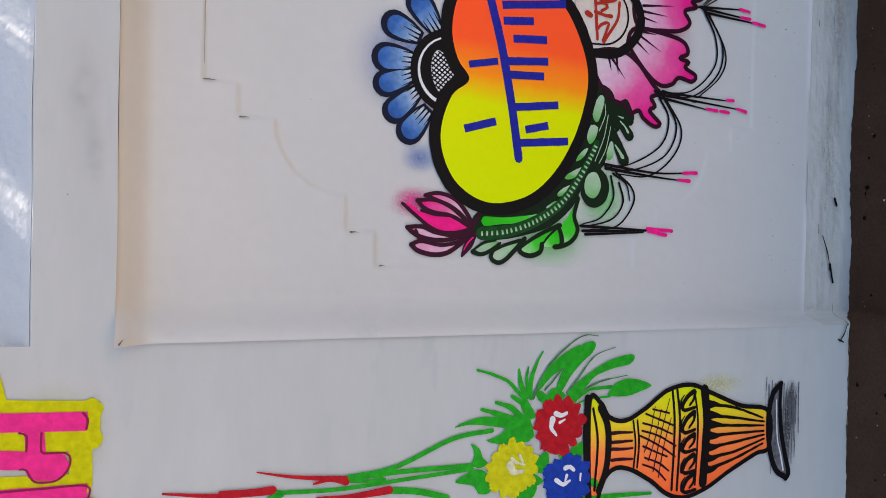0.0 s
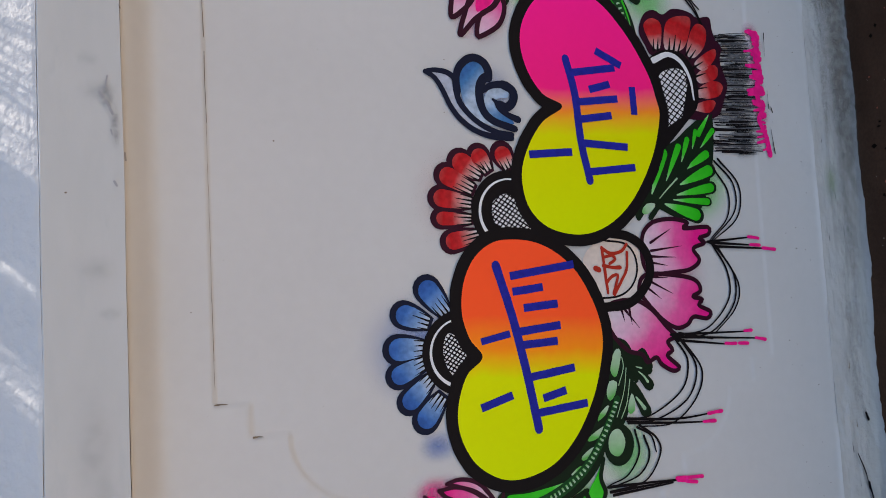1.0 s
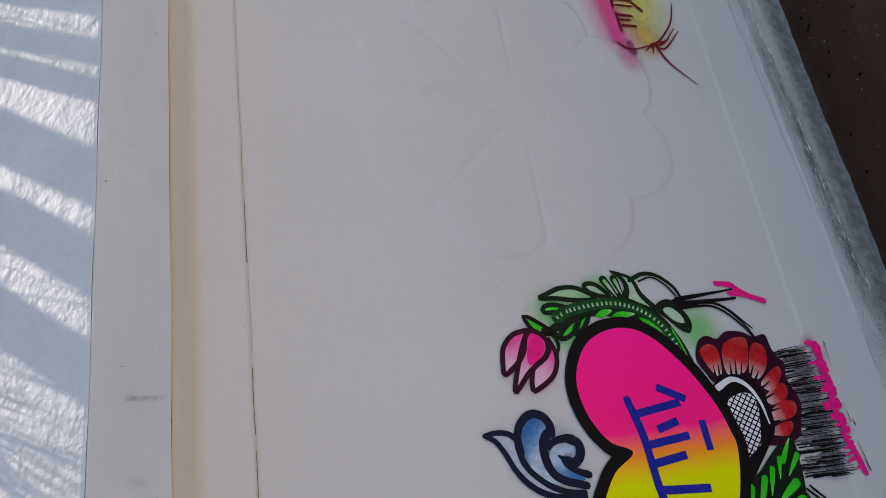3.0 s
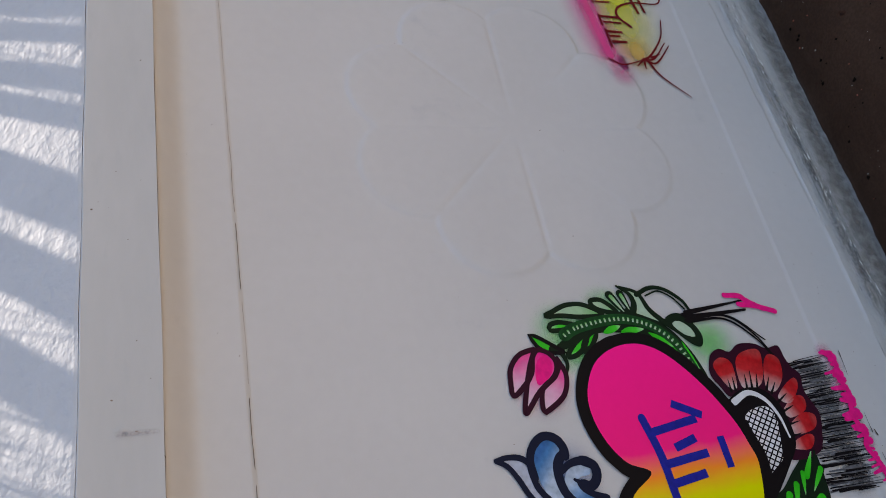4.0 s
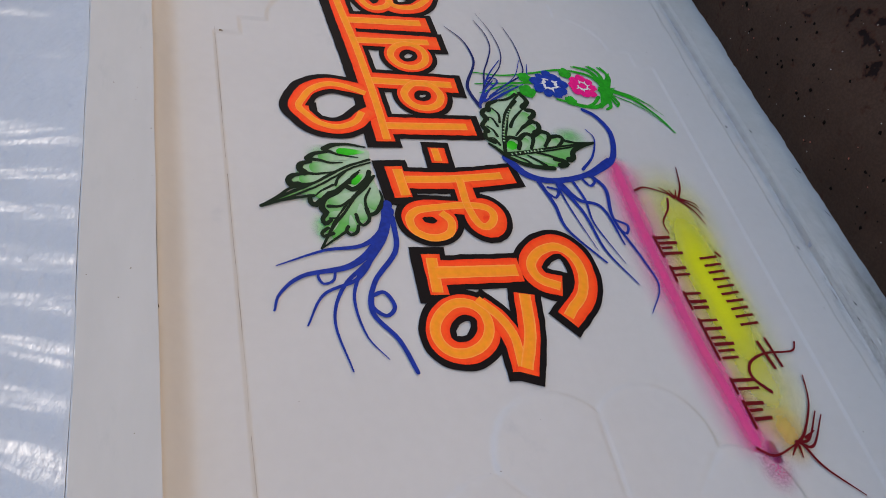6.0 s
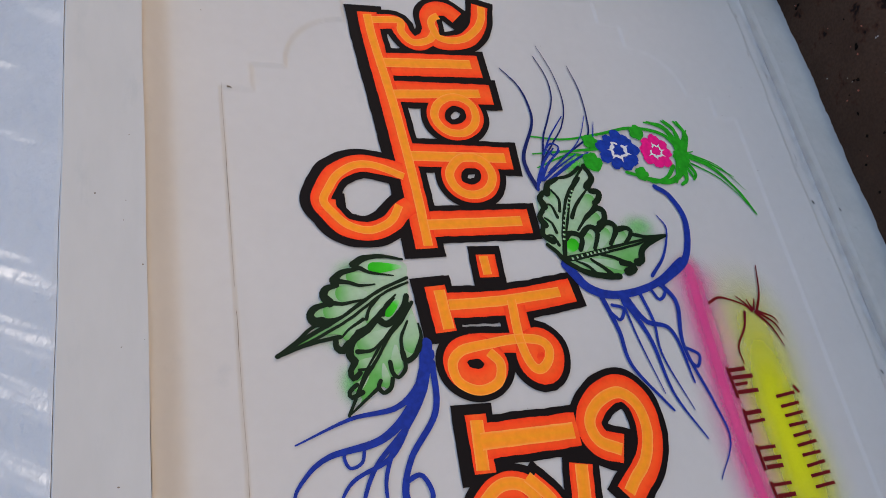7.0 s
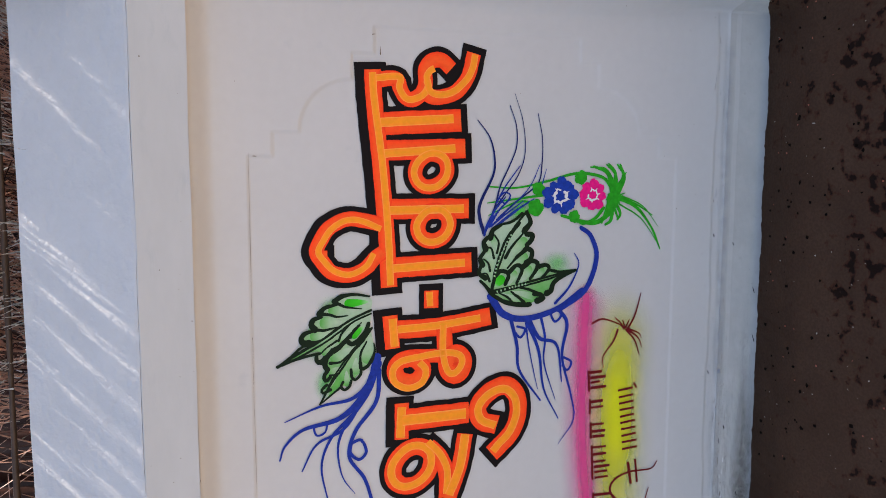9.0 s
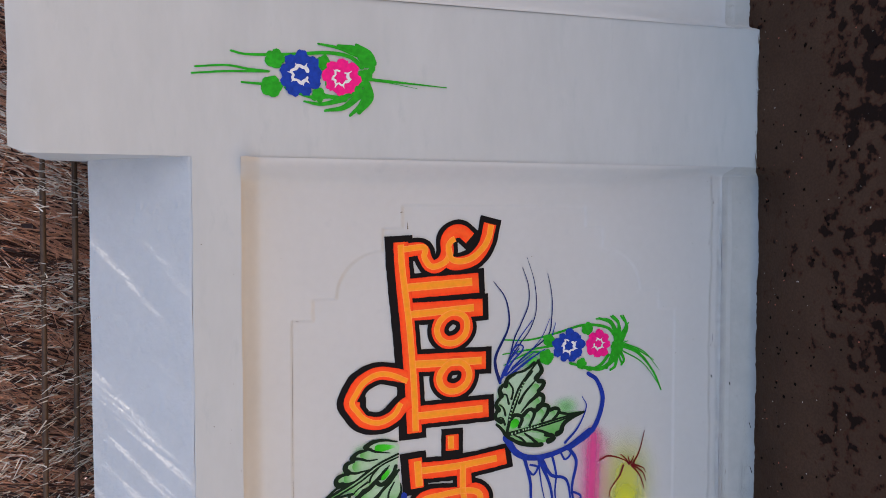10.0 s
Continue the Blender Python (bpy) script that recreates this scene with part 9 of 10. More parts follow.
m = motif("painted_bouquet", "large painted bouquet of red, yellow and blue flowers with red buds", "wall painting", (-29.1, 48.9))
stroke(m, "green_stroke", GREEN, 5.3, [(-26.3, 53.2), (-26.9, 57.9), (-29.4, 64.3), (-30.1, 69.8)], lift=1.4, taper=(1, 1))
stroke(m, "green_stroke", GREEN, 5.3, [(-30, 55.5), (-30, 64.3), (-30.3, 70.4)], lift=1.4, taper=(1, 1))
stroke(m, "green_stroke", GREEN, 4.4, [(-30.4, 55.5), (-30.9, 64.3), (-31.2, 70.4), (-31, 76.2)], lift=1.4, taper=(1, 1))
stroke(m, "green_stroke", GREEN, 7.1, [(-33.3, 58.4), (-32.3, 61.7), (-31.8, 65.5)], lift=1.4, taper=(1, 1))
stroke(m, "green_stroke", GREEN, 8.8, [(-35.4, 43.6), (-35.2, 37.5), (-35.4, 31.8)], lift=1.4, taper=(1, 0.4))
stroke(m, "green_stroke", GREEN, 3.5, [(-29.8, 68), (-30.7, 65.5), (-30.5, 69.2)], lift=1.4, taper=(1, 1))
stroke(m, "green_stroke", GREEN, 5.3, [(-30.7, 77.9), (-31.1, 76.2), (-31.5, 77.6)], lift=1.4, taper=(1, 1))
stroke(m, "red_bud", RED, 4.7, [(-28.7, 78.8), (-29.5, 75.1), (-30.2, 69.8)], lift=1.8, taper=(0.3, 1.4))
stroke(m, "red_bud", RED, 7.3, [(-30.4, 73.1), (-30.1, 71.3), (-30.5, 69.7)], lift=1.8, taper=(0.3, 1))
stroke(m, "red_bud", RED, 5.2, [(-30, 87.6), (-30.7, 82.3), (-30.7, 77.3)], lift=1.8, taper=(0.4, 1.5))
stroke(m, "red_bud", RED, 7.8, [(-30.4, 82.3), (-30.6, 79.6), (-30.6, 77.2)], lift=1.8, taper=(0.5, 1))
stroke(m, "red_bud", RED, 7.3, [(-31.9, 72.7), (-32.1, 69.2), (-31.8, 65)], lift=1.8, taper=(0.4, 1.2))
leaf(m, "small_leaf", GREEN, (-33.3, 49.4), (-35, 49.9), 10.4, bend=0.1, rim=None)
leaf(m, "small_leaf", GREEN, (-32.9, 40.8), (-34, 39.3), 10.4, bend=0.1, rim=None)
leaf(m, "small_leaf", GREEN, (-34.3, 41.3), (-35.8, 40.7), 10.4, bend=0.1, rim=None)
leaf(m, "small_leaf", GREEN, (-35.1, 43.8), (-36.1, 44.9), 10.4, bend=0.1, rim=None)
stroke(m, "green_stroke", GREEN, 5.9, [(-19.5, 55.1), (-20.1, 53.1), (-20.9, 51.4), (-22.0, 50.2), (-23.2, 49.1), (-25.0, 48.0)], lift=1.4, taper=(0.5, 0.9), ragged=1)
stroke(m, "green_stroke", GREEN, 8.2, [(-19.6, 50.0), (-21.2, 49.7), (-22.7, 49.1)], lift=1.4, taper=(0.3, 1.1), ragged=1)
stroke(m, "green_stroke", GREEN, 5.2, [(-17.7, 47.0), (-19.1, 47.8), (-20.8, 48.4), (-22.6, 48.6)], lift=1.4, taper=(0.4, 1.3), ragged=1)
stroke(m, "green_stroke", GREEN, 5.2, [(-19.4, 48.8), (-21.0, 49.0), (-22.9, 48.4)], lift=1.4, taper=(0.4, 1.2), ragged=1)
stroke(m, "green_stroke", GREEN, 7.4, [(-23.2, 52.8), (-23.9, 50.9), (-25.3, 49.4)], lift=1.4, taper=(0.5, 1.3), ragged=1)
stroke(m, "green_stroke", GREEN, 8.2, [(-22.6, 50.8), (-23.5, 49.5), (-24.9, 48.3)], lift=1.4, taper=(0.5, 1.2), ragged=1)
stroke(m, "green_stroke", GREEN, 8.0, [(-23.9, 54.5), (-24.6, 52.3), (-25.8, 49.3)], lift=1.4, taper=(0.5, 1.2), ragged=1)
stroke(m, "green_stroke", GREEN, 6.6, [(-25.0, 53.4), (-25.1, 51.5), (-26.0, 49.2)], lift=1.4, taper=(0.6, 1.1), ragged=1)
stroke(m, "green_stroke", GREEN, 6.0, [(-23.8, 49.5), (-25.5, 48.7), (-27.1, 48.3)], lift=1.4, taper=(0.6, 1.2), ragged=1)
stroke(m, "green_stroke", GREEN, 4.0, [(-22.2, 37.8), (-22.4, 40.7), (-23.7, 42.9)], lift=1.4, taper=(1, 0.8), ragged=1)
stroke(m, "green_stroke", GREEN, 2.4, [(-23.3, 37.9), (-23.5, 41.0), (-24.1, 42.6)], lift=1.4, taper=(1, 0.8), ragged=1)
stroke(m, "green_stroke", GREEN, 3.9, [(-22.8, 45.1), (-21.3, 44.8), (-19.6, 44.1)], lift=1.4, taper=(1.2, 0.4), ragged=1)
stroke(m, "dry_blade", MOSS_DRY, 3.4, [(-16.1, 39.7), (-16.0, 41.6), (-17.2, 43.8), (-19.2, 46.0), (-21.3, 47.4), (-23.0, 48.1)], lift=1.35, taper=(0.3, 1.2), ragged=2)
stroke(m, "dry_blade", MOSS_DRY, 2.5, [(-17.5, 37.3), (-18.4, 40.0), (-20.3, 41.8), (-22.6, 43.7)], lift=1.35, taper=(0.3, 1.2), ragged=2)
stroke(m, "dry_blade", MOSS_DRY, 2.7, [(-20.9, 35.5), (-21.4, 38.8), (-22.3, 41.4), (-23.7, 42.9)], lift=1.35, taper=(0.3, 1.2), ragged=2)
stroke(m, "dry_blade", MOSS_DRY, 2.3, [(-18.9, 43.8), (-20.7, 45.2), (-22.1, 46.6)], lift=1.35, taper=(0.3, 1.2), ragged=2)
fill(m, "leaf_blade", GREEN, [(-17.1, 42.1), (-18.0, 44.2), (-19.3, 46.0), (-20.6, 47.0), (-22.2, 47.6), (-21.7, 46.9), (-20.6, 45.8), (-19.5, 44.0), (-18.3, 42.5)], lift=1.45)
fill(m, "leaf_blade", GREEN, [(-16.7, 40.4), (-17.2, 40.0), (-18.1, 40.5), (-19.1, 41.8), (-20.7, 43.3), (-22.2, 44.3), (-22.5, 44.9), (-20.9, 44.7), (-18.9, 43.8), (-17.1, 41.9)], lift=1.45)
fill(m, "leaf_blade", GREEN, [(-18.4, 35.1), (-18.9, 34.6), (-19.6, 35.3), (-20.0, 37.5), (-20.8, 39.9), (-22.1, 41.3), (-23.6, 42.9), (-23.3, 43.9), (-21.9, 43.0), (-20.4, 40.8), (-19.0, 38.0)], lift=1.45)
fill(m, "leaf_blade", GREEN, [(-22.3, 32.1), (-21.6, 33.6), (-21.3, 35.6), (-21.8, 37.2), (-22.5, 37.8), (-23.2, 38.2), (-23.4, 35.6), (-22.9, 33.6)], lift=1.45)
fill(m, "leaf_blade", GREEN, [(-22.4, 47.8), (-22.2, 47.0), (-22.7, 46.4), (-22.0, 45.8), (-22.1, 44.9), (-22.9, 43.9), (-23.5, 44.9), (-23.5, 47.1)], lift=1.45)
fill(m, "leaf_blade", GREEN, [(-25.7, 57.7), (-25.1, 56.4), (-24.7, 54.0), (-25.3, 51.2), (-26.4, 49.0), (-26.2, 51.2), (-25.7, 54.0), (-25.5, 56.0)], lift=1.45)
fill(m, "leaf_blade", GREEN, [(-27.4, 53.8), (-26.9, 52.3), (-26.2, 51.3), (-26.2, 49.4), (-27.0, 48.5), (-27.8, 48.4), (-28.0, 50.1), (-27.9, 52.2)], lift=1.45)
fill(m, "leaf_blade", GREEN, [(-27.6, 55.7), (-28.2, 54.7), (-29.3, 54.2), (-29.9, 53.6), (-30.4, 54.5), (-29.9, 55.6), (-28.8, 55.2)], lift=1.45)
fill(m, "leaf_blade", GREEN, [(-31.7, 57.5), (-30.9, 56.2), (-30.5, 54.8), (-31.0, 53.7), (-32.2, 52.9), (-33.3, 53.4), (-33.2, 54.7), (-32.3, 55.3)], lift=1.45)
fill(m, "leaf_blade", GREEN, [(-29.2, 46.2), (-29.7, 47.2), (-30.8, 47.8), (-31.7, 46.9), (-30.4, 45.9)], lift=1.45)
fill(m, "leaf_blade", GREEN, [(-29.7, 44.7), (-28.7, 43.9), (-30.0, 42.9), (-30.7, 43.7)], lift=1.45)
fill(m, "leaf_blade", GREEN, [(-29.2, 43.1), (-28.4, 41.3), (-29.7, 40.8), (-30.1, 42.3)], lift=1.45)
fill(m, "leaf_blade", GREEN, [(-32.9, 49.7), (-32.3, 48.6), (-33.0, 47.4), (-34.3, 47.9), (-34.5, 49.4)], lift=1.45)
fill(m, "leaf_blade", GREEN, [(-31.5, 48.2), (-31.9, 47.3), (-32.6, 46.6), (-33.0, 47.4), (-32.3, 48.3)], lift=1.45)
fill(m, "leaf_blade", GREEN, [(-25.7, 48.9), (-26.2, 48.2), (-27.3, 47.9), (-27.6, 48.4), (-26.8, 49.0)], lift=1.45)
rosette(m, "red_flower", RED, (-26.3, 44.8), 35.6, 13, 2.0)
rosette(m, "yellow_flower", OLD_YELLOW, (-30.7, 50.5), 34.1, 14, 1.95)
rosette(m, "blue_flower", BLUE_FLOWER, (-32.8, 43.5), 33.7, 12, 1.98)
stroke(m, "white_dab", WHITE, 7.0, [(-24.8, 45.2), (-25.1, 44.5), (-24.9, 43.8)], lift=2.6, taper=(0.8, 0.5), ragged=2)
stroke(m, "white_dab", WHITE, 8.4, [(-25.5, 45.6), (-26.5, 45.8), (-27.4, 45.1)], lift=2.6, taper=(0.8, 0.5), ragged=2)
stroke(m, "white_dab", WHITE, 3.9, [(-25.9, 44.7), (-25.6, 44.0)], lift=2.6, taper=(0.8, 0.5), ragged=2)
stroke(m, "white_dab", WHITE, 7.1, [(-31.3, 43.8), (-31.2, 43.2), (-31.6, 42.7)], lift=2.6, taper=(0.8, 0.5), ragged=2)
stroke(m, "white_dab", WHITE, 7.0, [(-32.5, 45.0), (-33.1, 44.0), (-32.8, 43.2)], lift=2.6, taper=(0.8, 0.5), ragged=2)
stroke(m, "white_dab", WHITE, 4.7, [(-32.1, 43.6), (-32.8, 43.8)], lift=2.6, taper=(0.8, 0.5), ragged=2)
stroke(m, "white_dab", WHITE, 4.0, [(-32.1, 41.8), (-32.9, 41.8)], lift=2.6, taper=(0.8, 0.5), ragged=2)
stroke(m, "white_dab", CREAM_YELLOW, 9.6, [(-30.3, 50.9), (-31.2, 50.5), (-31.2, 49.3)], lift=2.6, taper=(0.8, 0.5), ragged=2)
stroke(m, "white_dab", CREAM_YELLOW, 5.2, [(-29.6, 50.7), (-30.1, 50.1), (-30.4, 49.1)], lift=2.6, taper=(0.8, 0.5), ragged=2)
stroke(m, "white_dab", CREAM_YELLOW, 4.5, [(-29.3, 49.7), (-30.1, 49.3)], lift=2.6, taper=(0.8, 0.5), ragged=2)

m = motif("painted_sign", "hot pink lettering bars with lime yellow shadow", "lettering", (-25.2, 97.7))
stroke(m, "yellow_shadow", SPRAY_YELLOW, 14.8, [(-20.9, 103.0), (-21.0, 101.8), (-21.5, 93.6)], lift=1.0)
stroke(m, "yellow_shadow", SPRAY_YELLOW, 14.8, [(-21.2, 93.9), (-23.3, 93.9)], lift=1.0)
stroke(m, "yellow_shadow", SPRAY_YELLOW, 20.0, [(-23.9, 102.6), (-24.1, 99.4)], lift=1.0)
stroke(m, "yellow_shadow", SPRAY_YELLOW, 20.7, [(-24.2, 97.4), (-24.3, 93.9)], lift=1.0)
stroke(m, "yellow_shadow", SPRAY_YELLOW, 19.2, [(-24.8, 94.8), (-28.5, 94.7)], lift=1.0)
stroke(m, "yellow_shadow", SPRAY_YELLOW, 12.6, [(-27.7, 102.5), (-28.1, 94.6)], lift=1.0)
stroke(m, "yellow_shadow", SPRAY_YELLOW, 14.8, [(-30.0, 100.5), (-30.5, 93.7)], lift=1.0)
stroke(m, "yellow_shadow", SPRAY_YELLOW, 16.3, [(-18.6, 102.1), (-20.6, 101.6)], lift=1.0)
stroke(m, "lettering_bar", SIGN_PINK, 17.5, [(-22.3, 103.0), (-22.3, 101.8), (-22.6, 94.25)], lift=1.8, sharp=True)
stroke(m, "lettering_bar", SIGN_PINK, 16, [(-23.1, 98.6), (-25.4, 98.4)], lift=1.8, sharp=True)
stroke(m, "lettering_bar", SIGN_PINK, 17, [(-25.5, 103.0), (-25.9, 98.7)], lift=1.8, sharp=True)
stroke(m, "lettering_bar", SIGN_PINK, 18.5, [(-29.2, 102.9), (-29.2, 101.7), (-29.3, 94.2)], lift=1.8, sharp=True)
stroke(m, "lettering_bar", SIGN_PINK, 26, [(-26.5, 98.1), (-26.5, 97.0)], lift=1.85)
stroke(m, "edge_line", SIGN_EDGE, 2.0, [(-21.8, 94.6), (-22.4, 94.2), (-23.3, 94.3)], lift=2.0, ragged=1)
stroke(m, "edge_line", SIGN_EDGE, 2.0, [(-23.4, 98.0), (-25.1, 98.0), (-25.3, 97.4), (-25.4, 96.0), (-26.0, 95.6), (-27.1, 95.9), (-27.9, 96.9), (-27.8, 98.5), (-26.7, 99.2), (-26.6, 99.7)], lift=2.0, ragged=1)
stroke(m, "edge_line", SIGN_EDGE, 2.0, [(-28.5, 101.7), (-28.5, 97.7), (-28.6, 94.2), (-30.1, 94.1)], lift=2.0, ragged=1)
stroke(m, "edge_line", SIGN_EDGE, 2.0, [(-23.3, 99.8), (-23.6, 99.2), (-25.0, 99.2)], lift=2.0, ragged=1)
haze(m, "yellow_mist", MIST_YELLOW, (-24, 97), 55, 60)

m = motif("painted_signature", "soft sprayed pink and yellow stripes with dark red writing bars", "lettering", (122.8, 28.1))
mist_stripe(m, MIST_STRONG_YELLOW, [(145, 25.6), (133.6, 24.4), (124.5, 25.0), (117.8, 24.7), (109, 24.9), (97, 24)], 78, 0.22)
mist_stripe(m, MIST_FULL_YELLOW, [(141, 25.2), (131.5, 24.6), (124.5, 25.0), (117.8, 24.8), (103, 24.8)], 54, 0.42, 0.85)
haze(m, "orange_mist", MIST_AMBER, (101.8, 24.6), 38, 55)
mist_stripe(m, MIST_SOFT_PINK, [(145.2, 31), (134.3, 31.2), (125.9, 31.2), (117.6, 31), (106.4, 30), (97, 28.6)], 50, 0.1)
mist_stripe(m, MIST_STRONG_PINK, [(145, 31), (134.3, 31.4), (125.9, 31.5), (117.6, 31.2), (111.6, 30.7), (106.4, 30.1), (98, 29.3)], 22, 0.06, 0.95)
haze(m, "pink_mist", MIST_PINK, (97.4, 28.6), 30, 34)
stroke(m, "writing_bar", DARK_RED, 3.7, [(130, 30.4), (126.4, 30.2)], lift=2.0, sharp=True)
stroke(m, "writing_bar", DARK_RED, 4.7, [(129.6, 30.2), (129.7, 27.9)], lift=2.0, sharp=True)
stroke(m, "writing_bar", DARK_RED, 4.7, [(128.7, 30.1), (128.8, 27.1)], lift=2.0, sharp=True)
stroke(m, "writing_bar", DARK_RED, 3.7, [(127.9, 30), (128, 28.2)], lift=2.0, sharp=True)
stroke(m, "writing_bar", DARK_RED, 4.7, [(127, 30), (127.1, 27)], lift=2.0, sharp=True)
stroke(m, "writing_bar", DARK_RED, 3.7, [(125.1, 30), (122.5, 30)], lift=2.0, sharp=True)
stroke(m, "writing_bar", DARK_RED, 4.7, [(124.6, 29.9), (124.7, 27.6)], lift=2.0, sharp=True)
stroke(m, "writing_bar", DARK_RED, 3.7, [(123.6, 29.8), (123.7, 27.5)], lift=2.0, sharp=True)
stroke(m, "writing_bar", DARK_RED, 3.7, [(121.1, 29.8), (118.3, 29.7)], lift=2.0, sharp=True)
stroke(m, "writing_bar", DARK_RED, 3.7, [(120.7, 29.6), (120.7, 27.3)], lift=2.0, sharp=True)
stroke(m, "writing_bar", DARK_RED, 4.7, [(119.5, 29.5), (119.5, 27)], lift=2.0, sharp=True)
stroke(m, "writing_bar", DARK_RED, 4.7, [(118.6, 29.4), (118.6, 27.1)], lift=2.0, sharp=True)
stroke(m, "writing_bar", DARK_RED, 3.7, [(117.1, 29.5), (111.1, 29.2)], lift=2.0, sharp=True)
stroke(m, "writing_bar", DARK_RED, 3.7, [(116.7, 29.4), (116.7, 26.8)], lift=2.0, sharp=True)
stroke(m, "writing_bar", DARK_RED, 4.7, [(115.5, 29.2), (115.5, 26.7)], lift=2.0, sharp=True)
stroke(m, "writing_bar", DARK_RED, 3.7, [(114.2, 29.1), (114.2, 26.8)], lift=2.0, sharp=True)
stroke(m, "writing_bar", DARK_RED, 4.7, [(113.3, 29), (113.3, 26)], lift=2.0, sharp=True)
stroke(m, "writing_bar", DARK_RED, 3.7, [(112.4, 28.9), (112.4, 26.4)], lift=2.0, sharp=True)
stroke(m, "writing_bar", DARK_RED, 3.7, [(111.4, 28.8), (111.4, 26.3)], lift=2.0, sharp=True)
stroke(m, "writing_bar", DARK_RED, 3.7, [(108.8, 29), (106.6, 29)], lift=2.0, sharp=True)
stroke(m, "writing_bar", DARK_RED, 4.7, [(108.4, 28.8), (108.3, 25.7)], lift=2.0, sharp=True)
stroke(m, "writing_bar", DARK_RED, 3.7, [(107.3, 28.7), (107.2, 25.6)], lift=2.0, sharp=True)
stroke(m, "writing_bar", DARK_RED, 3.7, [(105.9, 28.8), (102.2, 28.7)], lift=2.0, sharp=True)
stroke(m, "writing_bar", DARK_RED, 4.7, [(105.4, 28.6), (105.3, 26)], lift=2.0, sharp=True)
stroke(m, "writing_bar", DARK_RED, 3.7, [(104.5, 28.5), (104.5, 26.6)], lift=2.0, sharp=True)
stroke(m, "writing_bar", DARK_RED, 4.7, [(103.4, 28.4), (103.4, 25.8)], lift=2.0, sharp=True)
stroke(m, "writing_bar", DARK_RED, 3.7, [(126.1, 24.8), (126.4, 21.9)], lift=2.0, sharp=True)
stroke(m, "writing_bar", DARK_RED, 3.7, [(124.9, 24.6), (125.2, 21.8)], lift=2.0, sharp=True)
stroke(m, "writing_bar", DARK_RED, 3.7, [(123.8, 24.5), (124.1, 21.7)], lift=2.0, sharp=True)
stroke(m, "writing_bar", DARK_RED, 3.7, [(122.7, 24.4), (122.9, 21.6)], lift=2.0, sharp=True)
stroke(m, "writing_bar", DARK_RED, 3.7, [(121.5, 24.3), (121.8, 21.5)], lift=2.0, sharp=True)
stroke(m, "writing_bar", DARK_RED, 3.7, [(120.4, 24.2), (120.7, 21.3)], lift=2.0, sharp=True)
stroke(m, "writing_bar", DARK_RED, 3.7, [(119.3, 24), (119.5, 21.2)], lift=2.0, sharp=True)
stroke(m, "writing_bar", DARK_RED, 3.7, [(118.1, 23.9), (118.4, 21.1)], lift=2.0, sharp=True)
stroke(m, "writing_bar", DARK_RED, 3.7, [(117, 23.8), (117.2, 20.9)], lift=2.0, sharp=True)
stroke(m, "writing_bar", DARK_RED, 3.7, [(115.8, 23.7), (116, 20.8)], lift=2.0, sharp=True)
stroke(m, "writing_bar", DARK_RED, 4.7, [(113.4, 22.5), (109.4, 21.8)], lift=2.0, sharp=True)
stroke(m, "writing_bar", DARK_RED, 3.7, [(113.8, 21.1), (109.6, 20.6)], lift=2.0, sharp=True)
stroke(m, "writing_bar", DARK_RED, 3.7, [(126.3, 21.2), (127.2, 21.8)], lift=2.0, sharp=True)
stroke(m, "flourish", DARK_RED, 4.7, [(112.9, 16.8), (111.7, 18), (111.6, 22.3), (110.5, 25.1), (108.6, 25.8), (106.5, 24.1)], lift=2.0, taper=(0.5, 1))
stroke(m, "sprig_line", DARK_RED, 3.7, [(137.9, 29.9), (138.5, 28), (137.5, 25), (136.6, 24)], lift=2.0, taper=(1, 0.4))
stroke(m, "sprig_line", DARK_RED, 3.7, [(136.6, 24), (137.7, 24.7), (138.6, 25.7)], lift=2.0, taper=(1, 0.4))
stroke(m, "sprig_line", DARK_RED, 3.7, [(136.8, 23.8), (138.1, 24.2)], lift=2.0, taper=(1, 0.4))
stroke(m, "sprig_line", DARK_RED, 3.7, [(136.8, 23.6), (138.1, 23)], lift=2.0, taper=(1, 0.4))
stroke(m, "sprig_line", DARK_RED, 3.7, [(136.6, 23.2), (138.9, 21.9), (142.5, 20.9)], lift=2.0, taper=(1, 0.4))
stroke(m, "sprig_line", DARK_RED, 3.7, [(136.4, 23.5), (134.4, 21.8), (132, 20.9)], lift=2.0, taper=(1, 0.4))
stroke(m, "sprig_line", DARK_RED, 3.7, [(136.5, 23.3), (134.9, 21.2), (133.3, 20.5)], lift=2.0, taper=(1, 0.4))
stroke(m, "sprig_line", DARK_RED, 3.7, [(136.6, 23.3), (135.7, 21.1), (134.9, 20.6)], lift=2.0, taper=(1, 0.4))
stroke(m, "sprig_line", DARK_RED, 3.7, [(136.5, 25.1), (134.6, 25.9), (132.3, 27.7), (130.3, 27.7)], lift=2.0, taper=(1, 0.4))
stroke(m, "sprig_line", DARK_RED, 4.0, [(100, 30), (99, 27.9), (100, 24.3)], lift=2.0, taper=(1, 0.4))
stroke(m, "sprig_line", DARK_RED, 4.0, [(100, 24.3), (101.2, 22.4), (104.7, 19.6), (108.3, 18.3)], lift=2.0, taper=(1, 0.4))
stroke(m, "sprig_line", DARK_RED, 4.0, [(100.3, 24.2), (100.4, 22.2), (103.6, 19.3)], lift=2.0, taper=(1, 0.4))
stroke(m, "sprig_line", DARK_RED, 4.0, [(100, 23.8), (99.6, 22), (103.1, 18.7)], lift=2.0, taper=(1, 0.4))
stroke(m, "sprig_line", DARK_RED, 4.0, [(100, 24.3), (98.8, 25.6)], lift=2.0, taper=(1, 0.4))
